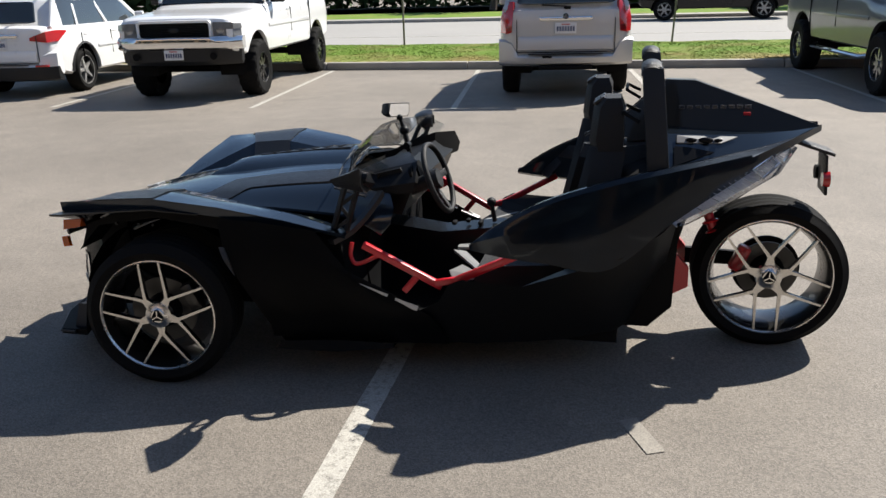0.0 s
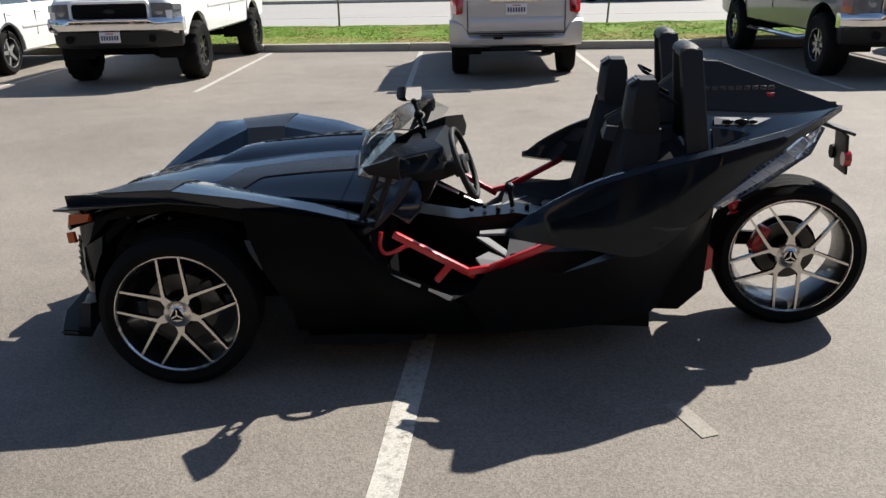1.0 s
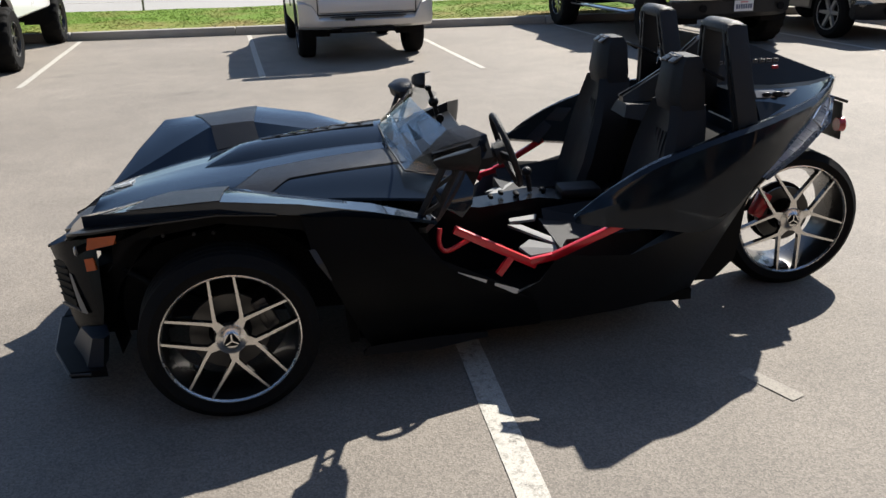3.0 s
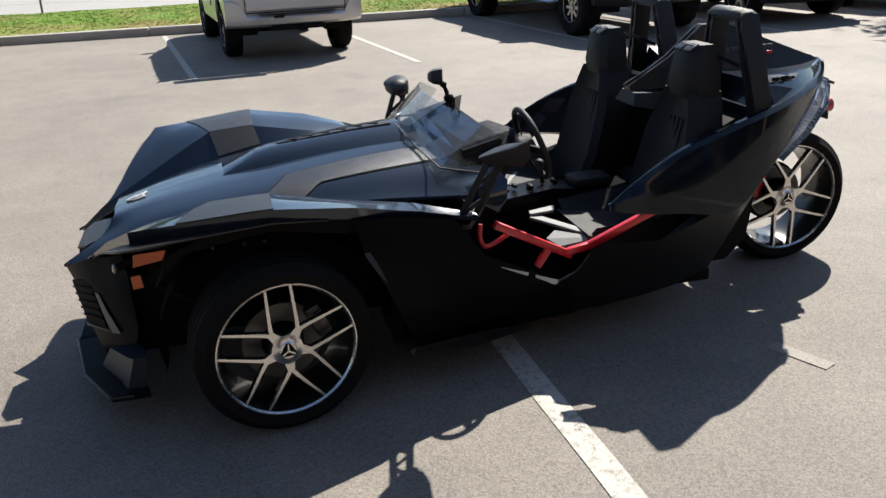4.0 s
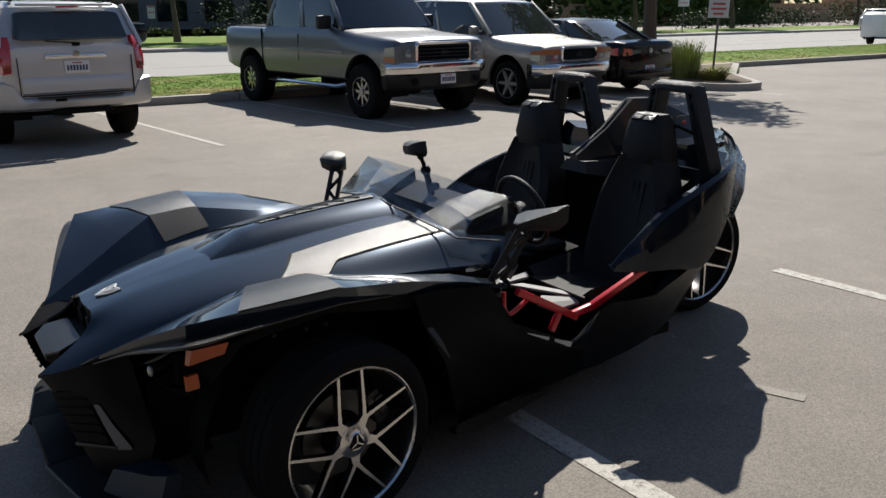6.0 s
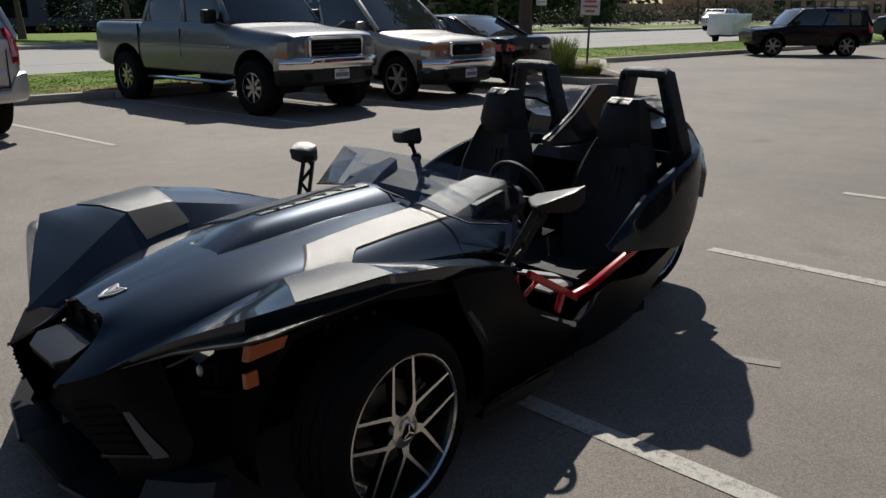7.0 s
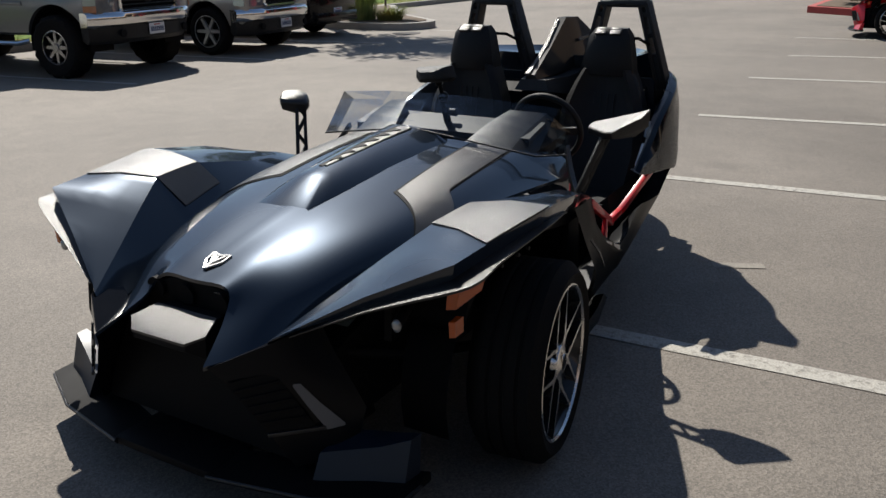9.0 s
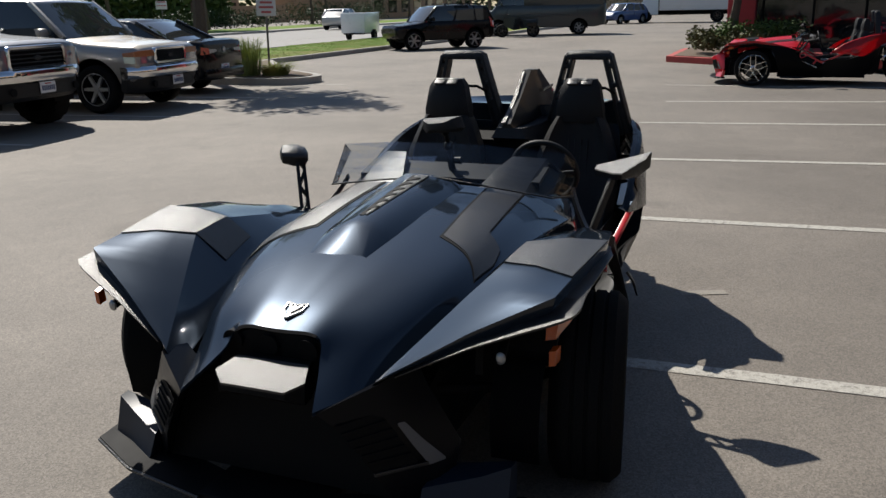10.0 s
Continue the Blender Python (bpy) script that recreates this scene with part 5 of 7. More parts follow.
    rod(b, (1.36, 0.0, 0.54), (1.345, 0.0, 0.63), 0.012)
    bmesh.ops.create_uvsphere(b, u_segments=14, v_segments=10, radius=0.024, matrix=Matrix.Translation((1.343, 0, 0.64)))
    part("gear_lever", b, M["plastic"], car)
    # rear deck, fin, plate bracket, swing arm
    DECK = ((2.165, 0.615, 0.945, 0.500, 1.080), (2.35, 0.515, 0.968, 0.436, 1.066), (2.55, 0.362, 0.990, 0.320, 1.052), (2.72, 0.185, 1.014, 0.167, 1.043), (2.84, 0.030, 1.028, 0.020, 1.036))

    def deck_at(x, f, s):
        """A point of the shoulder: f 0 at the upper ridge, 1 at the lower crease."""
        xs = [r[0] for r in DECK]
        c = [float(np.interp(x, xs, [r[k] for r in DECK])) for k in (1, 2, 3, 4)]
        return Vector((x, s * (c[2] + (c[0] - c[2]) * f), c[3] + (c[1] - c[3]) * f))
    b = B()
    loft(b, [[(x, -wc, zc), (x, -wr, zr), (x, -wr * 0.82, zr - 0.03 * min(1, wr * 4)), (x, 0, zr - 0.035 * min(1, wr * 4)), (x, wr * 0.82, zr - 0.03 * min(1, wr * 4)), (x, wr, zr), (x, wc, zc), (x, 0, zc - 0.02)] for x, wc, zc, wr, zr in DECK])
    soften(b, 0.005, 2, 24)
    deck = part("rear_deck", b, P, car, smooth=24)
    for s in (1, -1):
        out = Vector((0.1, s * 0.006, 0.004)) * 1.0
        out.x = 0.002
        for quad, mt in ((((2.20, 0.06), (2.45, 0.14), (2.38, 0.36), (2.20, 0.26)), "deck_grey"), (((2.19, 0.36), (2.25, 0.42), (2.35, 0.66), (2.19, 0.90)), "gloss_black")):
            b = B()
            q = [deck_at(x, f, s) + out for x, f in quad]
            slab(b, [[q[0], q[1]], [q[3], q[2]]], 0.003)
            part("deck_inset", b, M[mt], deck, "pale inset panel in the shoulder of the deck" if mt == "deck_grey" else "", smooth=0)
        b = B()
        for x0, f, w in ((2.255, 0.22, 0.034), (2.315, 0.24, 0.044), (2.365, 0.26, 0.026)):
            bmesh.ops.create_uvsphere(b, u_segments=12, v_segments=8, radius=w / 2, matrix=Matrix.Translation(deck_at(x0, f, s) + out * 1.5) @ Matrix.Diagonal((1.4, 0.5, 0.6, 1)))
        part("deck_cap", b, M["gloss_black"], deck, "small glossy black cap on the inset")
    b = B()
    loft(b, [[(1.80, -0.022, 0.955), (1.80, 0.045, 0.955), (1.80, 0.040, 0.978), (1.80, -0.006, 0.978)],
             [(2.00, -0.052, 0.965), (2.00, 0.070, 0.965), (2.00, 0.036, 1.098), (2.00, -0.004, 1.098)],
             [(2.165, -0.085, 0.985), (2.165, 0.095, 0.985), (2.165, 0.032, 1.246), (2.165, -0.018, 1.246)],
             [(2.29, -0.118, 0.995), (2.29, 0.118, 0.995), (2.29, 0.030, 1.243), (2.29, -0.036, 1.243)],
             [(2.60, -0.070, 1.015), (2.60, 0.070, 1.015), (2.60, 0.014, 1.128), (2.60, -0.014, 1.128)],
             [(2.845, -0.012, 1.026), (2.845, 0.012, 1.026), (2.845, 0.004, 1.036), (2.845, -0.004, 1.036)]])
    soften(b, 0.006, 2, 20)
    fin = part("tail_fin", b, M["fin_black"], car, smooth=24)
    b = B()
    slab(b, [[(x, 0.046 - 0.012 * f, z), (x, 0.022 - 0.006 * f, z + 0.002)] for x, z, f in ((1.795, 0.984, 0), (1.90, 1.040, 0.3), (2.00, 1.104, 0.6), (2.150, 1.238, 1.0))], 0.010)
    part("fin_edge", b, TX, fin, "pale strip up the leading edge of the fin")
    b = B()
    loft(b, [[(1.78, -0.10, 0.90), (1.78, 0.10, 0.90), (1.80, 0.07, 0.955), (1.80, -0.07, 0.955)], [(2.0, -0.16, 0.86), (2.0, 0.16, 0.86), (2.0, 0.12, 0.955), (2.0, -0.12, 0.955)], [(2.2, -0.2, 0.88), (2.2, 0.2, 0.88), (2.2, 0.17, 0.985), (2.2, -0.17, 0.985)]])
    soften(b, 0.012)
    part("centre_bridge", b, M["plastic"], car)
    # lettering on the fin flank as plain bars
    for s in (1, -1):
        for k in range(9):
            b = B()
            x = 2.235 + k * 0.036
            box(b, (x, s * (0.0775 - 0.0031 * k), 1.128), (0.026, 0.003, 0.017), Matrix.Identity(4), 0.001)
            box(b, (x, s * (0.0780 - 0.0031 * k), 1.128), (0.018, 0.004, 0.009), Matrix.Identity(4), 0, 1)
            part("lettering_bar", b, [M["decal"], P], fin)
        b = B()
        box(b, (2.52, s * 0.058, 1.096), (0.032, 0.004, 0.016), Matrix.Identity(4), 0.002)
        part("lettering_bar", b, M["red"], fin)
    b = B()
    bar(b, (2.70, 0, 0.985), (2.905, 0, 0.915), 0.15, 0.014, (0, 0, 1))
    bar(b, (2.868, 0, 0.915), (2.880, 0, 0.735), 0.17, 0.012, (1, 0, 0))
    br = part("plate_bracket", b, M["plastic"], car)
    for y, z, mt, r in ((0.10, 0.805, "dark", 0.036), (-0.077, 0.808, "lens_red", 0.036)):
        b = B()
        rod(b, (2.858, y, z), (2.888, y, z), r * 0.9, r, 20)
        part("rear_reflector", b, M[mt], br, "round red lamp" if mt == "lens_red" else "round black lamp body")
    for s in (1, -1):
        b = B()
        loft(b, [[(2.16, s * 0.17, 0.24), (2.16, s * 0.22, 0.24), (2.24, s * 0.22, 0.47), (2.24, s * 0.17, 0.47)],
                 [(2.30, s * 0.165, 0.31), (2.30, s * 0.20, 0.31), (2.30, s * 0.20, 0.40), (2.30, s * 0.165, 0.40)]])
        soften(b, 0.008)
        part("swing_pivot", b, M["red"], car, "red rear swing arm pivot")
        if s < 0:
            continue
        b = B()
        loft(b, [[(2.30, s * 0.165, 0.31), (2.30, s * 0.195, 0.31), (2.30, s * 0.195, 0.39), (2.30, s * 0.165, 0.39)],
                 [(2.70, s * 0.150, 0.315), (2.70, s * 0.175, 0.315), (2.70, s * 0.175, 0.375), (2.70, s * 0.150, 0.375)]])
        soften(b, 0.008)
        part("swing_arm", b, M["dark"], car)
    b = B()
    rod(b, (2.30, -0.08, 0.86), (2.42, -0.08, 0.52), 0.022, seg=14)
    for k in range(7):
        p = Vector((2.31, -0.08, 0.83)).lerp(Vector((2.41, -0.08, 0.55)), k / 6)
        lathe(b, [(0.030, -0.008), (0.042, 0), (0.030, 0.008)], Matrix.Translation(p) @ Matrix.Rotation(radians(70), 4, "X") @ Matrix.Rotation(0.3, 4, "Z"), 16)
    part("shock_absorber", b, M["red"], car)
    b = B()
    loft(b, [[(2.05, -0.36, 0.36), (2.05, 0.36, 0.36), (2.05, 0.55, 0.80), (2.05, -0.55, 0.80)], [(2.24, -0.28, 0.55), (2.24, 0.28, 0.55), (2.30, 0.40, 0.82), (2.30, -0.40, 0.82)]])
    part("rear_tub", b, M["dark"], car)
    return car


roadster("three_wheel_roadster", Matrix(), "paint", "glossy black-blue open three-wheel roadster with red frame tubes on asphalt")
roadster("three_wheel_roadster", pose(15.83, -0.75, 0, 0, 0, -90), "red_paint", "bright red open three-wheel roadster parked near the planter")


# ---- parked cars and traffic ----
def plain_wheel(parent, cx, cy, R, rim, width, side, spokes=6, mat="alloy", knobs=False):
    """A road wheel: tyre, rim dish and flat spokes."""
    m = Matrix.Translation((cx, cy, R)) @ Matrix.Diagonal((1, side, 1, 1))
    h = width / 2
    b = B()
    lathe(b, [(rim, h - 0.01), (rim + 0.02, h), (R - 0.05, h + 0.008), (R - 0.015, h - 0.02), (R, h - 0.05), (R, -h + 0.05), (R - 0.015, -h + 0.02), (rim + 0.02, -h), (rim, -h + 0.01)], m, 40)
    if knobs:
        rows = []
        for k in range(73):
            a = 2 * math.pi * k / 72
            row = []
            for y, r in ((h + 0.006, R - 0.07), (h - 0.004, R - 0.012), (h - 0.045, R + 0.012), (h * 0.35, R + 0.008), (-h * 0.35, R + 0.008), (-h + 0.045, R + 0.012), (-h + 0.004, R - 0.012), (-h - 0.006, R - 0.07)):
                step = 0.024 if (k + (2 if y > 0 else 0)) % 4 < 2 and abs(y) > h * 0.3 else 0.0
                row.append(m @ Vector(((r - step) * math.cos(a), y, (r - step) * math.sin(a))))
            rows.append(row)
        grid(b, rows)
    w = part("wheel", b, M["rubber"], parent)
    b = B()
    lathe(b, [(rim * 1.02, h - 0.006), (rim * 0.97, h - 0.004), (rim * 0.92, h - 0.085), (rim * 0.30, h - 0.095), (0, h - 0.095)], m, 32)
    dish = part("rim", b, M["rim"], w)
    b = B()
    lathe(b, [(rim * 0.985, h - 0.010), (rim * 1.00, h - 0.001), (rim * 1.035, h - 0.002), (rim * 1.03, h - 0.012)], m, 36, closed=True)
    part("rim_lip", b, M[mat] if mat != "dark" else M["rim"], dish)
    b = B()
    for k in range(spokes):
        mm = m @ Matrix.Rotation(2 * math.pi * k / spokes, 4, "Y")
        loft(b, [[mm @ Vector(p) for p in ((0.03, h - 0.07, -0.035), (0.03, h - 0.07, 0.035), (0.03, h - 0.03, 0.03), (0.03, h - 0.03, -0.03))],
                 [mm @ Vector(p) for p in ((rim * 0.96, h - 0.07, -0.026), (rim * 0.96, h - 0.07, 0.026), (rim * 0.96, h - 0.030, 0.020), (rim * 0.96, h - 0.030, -0.020))]])
    rod(b, m @ Vector((0, h - 0.07, 0)), m @ Vector((0, h - 0.015, 0)), 0.06, 0.05, 16)
    part("spokes", b, M[mat] if mat != "dark" else M["rim"], dish)
    b = B()
    for k in range(spokes):
        mm = m @ Matrix.Rotation(2 * math.pi * (k + 0.5) / spokes, 4, "Y")
        box(b, (rim * 0.64, h - 0.090, 0), (rim * 0.46, 0.012, rim * 0.50), mm, 0.004)
    part("rim_opening", b, M["dark"], dish)
    return w


def plate(parent, c, facing, name="number_plate"):
    """A small white plate with unreadable bars; facing: -1 looks to the front, 1 to the rear."""
    b = B()
    box(b, c, (0.012, 0.305, 0.152), None, 0.004)
    p = part(name, b, M["plate"], parent, "white number plate with dark bars")
    for k in range(7):
        b = B()
        box(b, (c[0] + facing * 0.008, c[1] - 0.114 + k * 0.038, c[2] - 0.008), (0.004, 0.024, 0.066))
        part("plate_bar", b, M["ink"], p)
    b = B()
    box(b, (c[0] + facing * 0.008, c[1], c[2] + 0.052), (0.004, 0.12, 0.016))
    part("plate_bar", b, M["ink_red"], p)


def vehicle(name, m, label, paint, L, W, H, wb, fo, R, bottom, hood, belt, cowl, top0, top1, back, deck, kind,
            rim=None, rim_mat="alloy", spokes=6, knobs=False, group="parked vehicles", tread=0.26, category="car", clad=None, nose=0.75, blunt=False):
    """A car, van or pickup with its front at x = 0 looking to -x: body with cut wheel arches, glasshouse, lamps, bumpers and wheels."""
    car = thing(name, m, label, category, group)
    P = M[paint]
    w = W / 2
    tail = L
    # top line of the lower body, from the nose to the tail
    if kind == "pickup":
        crest = [(0.0, hood - 0.12), (0.03, hood - 0.055), (0.10, hood - 0.015), (0.45, hood + 0.015), (cowl * 0.75, hood + 0.06), (cowl, belt - 0.04), (cowl + 0.25, belt), (back, belt), (back + 0.06, deck), (tail - 0.03, deck), (tail, deck - 0.06)]
    elif kind == "sedan":
        crest = [(0.0, nose), (0.10, nose + 0.10), (0.35, hood - 0.06), (cowl * 0.8, hood + 0.03), (cowl, belt - 0.02), (cowl + 0.4, belt), (back - 0.3, belt + 0.03), (back, deck), (tail - 0.25, deck + 0.01), (tail - 0.06, deck - 0.02), (tail, deck - 0.16)]
    elif blunt:
        crest = [(0.0, hood - 0.13), (0.03, hood - 0.065), (0.11, hood - 0.02), (0.45, hood + 0.01), (cowl * 0.75, hood + 0.05), (cowl, belt - 0.03), (cowl + 0.35, belt), (tail - 0.10, belt + 0.01), (tail - 0.03, belt - 0.03), (tail, belt - 0.20)]
    else:
        crest = [(0.0, nose), (0.08, nose + 0.10), (0.28, hood - 0.04), (cowl * 0.75, hood + 0.03), (cowl, belt - 0.03), (cowl + 0.35, belt), (tail - 0.10, belt + 0.01), (tail - 0.03, belt - 0.03), (tail, belt - 0.20)]
    under = [(0.0, bottom + 0.22), (0.12, bottom + 0.08), (0.6, bottom), (tail - 0.6, bottom), (tail - 0.10, bottom + 0.10), (tail, bottom + 0.22)]
    ra = R * (1.31 if knobs else 1.24)
    arch = {round(x + s * ra * math.cos(radians(a)) * e, 4) for x in (fo, fo + wb) for s in (1, -1) for a in range(0, 91, 9) for e in ((1.0, 1.003) if a == 0 else (1.0,))}
    xs = sorted({round(v, 3) for v in np.linspace(0, tail, 44)} | {round(c[0], 3) for c in crest} | arch)
    rows = []
    for x in xs:
        zt = float(np.interp(x, [c[0] for c in crest], [c[1] for c in crest]))
        zb = float(np.interp(x, [c[0] for c in under], [c[1] for c in under]))
        e = min(x / 0.55, (tail - x) / 0.40, 1.0)
        c0 = 0.86 if blunt or kind == "pickup" else 0.78
        ww = w * (c0 + (1 - c0) * math.sqrt(max(0.0, 1 - (1 - e) ** 2)))
        cab = 1.0 if cowl - 0.1 < x else 0.97
        half = [(0.0, zb), (0.93, zb), (0.980, zb + min(0.035, 0.15 * (zt - zb))), (0.992, zb + 0.25 * (zt - zb)), (1.0, zb + 0.45 * (zt - zb)), (1.0, zb + 0.60 * (zt - zb)), (0.990, zb + 0.78 * (zt - zb)), (0.965 * cab, zt - min(0.06, 0.15 * (zt - zb))), (0.935 * cab, zt - min(0.022, 0.06 * (zt - zb))), (0.88 * cab, zt - 0.002), (0.70, zt + 0.010), (0.35, zt + 0.018)]
        # the lower edge rises over each wheel
        za = max([R * 1.04 + math.sqrt(ra * ra - (x - c) ** 2) for c in (fo, fo + wb) if abs(x - c) <= ra + 1e-5 and ra * ra >= (x - c) ** 2] + [zb])
        zs, ks = [z for k, z in half[1:]], [k for k, z in half[1:]]
        if za > zb:
            lift = [max(z, za + 0.0015 * i) for i, z in enumerate(zs)]
            half = half[:1] + [(float(np.interp(z, zs, ks)) if i else float(np.interp(za, zs, ks)) - 0.004, z) for i, z in enumerate(lift)]
        ring = [(x, ww * k, z) for k, z in half[1:]] + [(x, 0, zt + 0.02)] + [(x, -ww * k, z) for k, z in reversed(half[1:])]
        rows.append(ring)
    b = B()
    loft(b, rows)
    part("body", b, P, car, smooth=32)
    # under-body and arch shade
    b = B()
    box(b, (L / 2, 0, bottom + 0.13), (L * 0.86, W * 0.62, 0.26), None, 0.05)
    part("chassis", b, M["dark"], car)
    for x in (fo, fo + wb):
        b = B()
        rod(b, (x, -w * 0.80, R), (x, w * 0.80, R), 0.06)
        part("axle", b, M["dark"], car)
        for s in (1, -1):
            b = B()
            rows = []
            for a in np.linspace(-8, 188, 19):
                c, q = math.cos(radians(a)), math.sin(radians(a))
                rr = R * (1.302 if knobs else 1.232)
                rows.append([(x + rr * c, s * w * 0.94, R * 1.04 + rr * q), (x + rr * c, s * w * 0.52, R * 1.04 + rr * q), (x, s * w * 0.50, R * 1.02)])
            grid(b, rows)
            part("wheel_well", b, M["dark"], car)
        for s in (1, -1):
            plain_wheel(car, x, s * (w - tread / 2 + (0.05 if knobs else -0.015)), R, rim or R * 0.62, tread, s, spokes, rim_mat, knobs)
            if not clad:
                continue
            b = B()
            rows = []
            for a in np.linspace(0, 180, 15):
                c, q = math.cos(radians(a)), math.sin(radians(a))
                rows.append([(x + R * 1.21 * c, s * (w - 0.035), R * 1.04 + R * 1.21 * q), (x + R * 1.37 * c, s * (w - 0.010), R * 1.04 + R * 1.37 * q), (x + R * 1.21 * c, s * (w + 0.012), R * 1.04 + R * 1.21 * q)])
            grid(b, rows)
            part("arch_lip", b, M["plastic"] if clad else P, car)
    # glasshouse: glass all round, painted roof, painted pillars
    zr = H - 0.03
    line = [(cowl - 0.04, belt - 0.03), (top0 - 0.10, zr - 0.045), (top0 + 0.12, zr), ((top0 + top1) / 2, zr + 0.025), (top1 - 0.15, zr), (top1 + 0.02, zr - 0.06), (back + 0.02, belt - 0.03)]
    xs = sorted({round(v, 3) for v in np.linspace(cowl - 0.04, back + 0.02, 30)} | {round(c[0], 3) for c in line})
    rows = []
    for x in xs:
        z = float(np.interp(x, [c[0] for c in line], [c[1] for c in line]))
        k = (z - belt) / (H - belt)
        rows.append([(x, q * w * (c0 - c1 * k), zz) for q, c0, c1, zz in ((1, 0.915, 0, belt - 0.05), (1, 0.925, 0.10, belt + 0.78 * (z - belt) if z > belt else z), (1, 0.915, 0.155, z - 0.012), (1, 0.86, 0.16, z + 0.008))] +
                    [(x, 0, z + 0.022)] + [(x, q * w * (c0 - c1 * k), zz) for q, c0, c1, zz in ((-1, 0.86, 0.16, z + 0.008), (-1, 0.915, 0.155, z - 0.012), (-1, 0.925, 0.10, belt + 0.78 * (z - belt) if z > belt else z), (-1, 0.915, 0, belt - 0.05))])
    b = B()
    grid(b, rows)
    for f in b.faces:
        c = f.calc_center_median()
        if c.z > zr - 0.05 and top0 - 0.02 < c.x < top1 - 0.02:
            f.material_index = 1
        if kind == "suv" and c.x > cowl + 0.88 * (back - cowl):
            f.material_index = 1
    part("glasshouse", b, [M["glass"], P], car, "dark tinted car windows under a painted roof", smooth=35)
    span = [(cowl, top0), (back, top1)]
    kw = 0.925 * w
    kt = 0.785 * w
    for s in (1, -1):
        for xb, xt in span:
            b = B()
            bar(b, (xb, s * (kw - 0.012), belt - 0.02), (xt, s * (kt + 0.000), zr - 0.03), 0.085, 0.06, (0, 1, 0))
            part("pillar", b, P, car)
        mids = (0.50,) if kind in ("pickup", "coupe") else (0.42, 0.74)
        for f in mids:
            xb = cowl + (back - cowl) * f
            xt = top0 + (top1 - top0) * f * 1.02
            b = B()
            bar(b, (xb, s * (kw - 0.006), belt - 0.02), (xt, s * (kt + 0.004), zr - 0.03), 0.07 if kind != "pickup" else 0.12, 0.03, (0, 1, 0))
            part("pillar", b, P if kind != "sedan" else M["plastic"], car)
            # door cut line and handle
            b = B()
            box(b, (xb + 0.02, s * (w * 0.990), (belt + bottom) / 2 + 0.06), (0.005, 0.030, (belt - bottom) - 0.40))
            part("door_gap", b, M["dark"], car)
            b = B()
            box(b, (xb - 0.14, s * (w * 0.985), belt - 0.17), (0.16, 0.030, 0.032), None, 0.010)
            part("door_handle", b, P, car)
        b = B()
        box(b, (cowl + 0.28, s * (w + 0.07), belt + 0.07), (0.11, 0.18 if kind != "pickup" else 0.26, 0.15 if kind != "pickup" else 0.22), None, 0.035)
        rod(b, (cowl + 0.30, s * (w - 0.08), belt + 0.02), (cowl + 0.28, s * (w + 0.04), belt + 0.06), 0.022)
        part("door_mirror", b, M["plastic"] if kind == "pickup" else P, car)
        b = B()
        box(b, (fo + wb / 2, s * (w + 0.004), (bottom + belt) / 2 + 0.02), (wb - 2.6 * R, 0.022, 0.055), None, 0.008)
        part("door_moulding", b, P, car)
    if kind == "pickup":
        for s in (1, -1):
            b = B()
            box(b, (back + 0.09, s * w * 0.994, (deck + bottom) / 2 + 0.03), (0.014, 0.030, deck - bottom - 0.12))
            part("bed_gap", b, M["dark"], car)
        b = B()
        box(b, ((back + tail) / 2 + 0.06, 0, deck + 0.010), (tail - back - 0.30, W * 0.78, 0.020))
        part("bed_well", b, M["dark"], car)
    b = B()
    for s in (0.3, -0.25):
        bar(b, (cowl + 0.02, s * w, belt + 0.015), (cowl + 0.14 + (top0 - cowl) * 0.3, s * w + 0.35, belt + 0.05 + (H - belt) * 0.25), 0.014, 0.010)
    part("wiper", b, M["dark"], car)
    return car


def round_rect(yc, zc, w, h, r, n=5):
    """Corner points of a rounded rectangle in y and z."""
    pts = []
    for cy, cz, a0 in ((w / 2 - r, h / 2 - r, 0), (-w / 2 + r, h / 2 - r, 90), (-w / 2 + r, -h / 2 + r, 180), (w / 2 - r, -h / 2 + r, 270)):
        pts += [(yc + cy + r * math.cos(radians(a0 + 90 * k / n)), zc + cz + r * math.sin(radians(a0 + 90 * k / n))) for k in range(n + 1)]
    return pts


def frame_ring(bm, x0, x1, outer, inner):
    """A flat frame between two outlines in y and z, from x0 to x1."""
    rows = [[(x1, *p) for p in outer], [(x0 + 0.012, *p) for p in outer], [(x0, (p[0] * 0.8 + q[0] * 0.2), (p[1] * 0.8 + q[1] * 0.2)) for p, q in zip(outer, inner)], [(x0 + 0.008, *p) for p in inner], [(x1, *p) for p in inner]]
    grid(bm, rows, closed=True)
    return bm


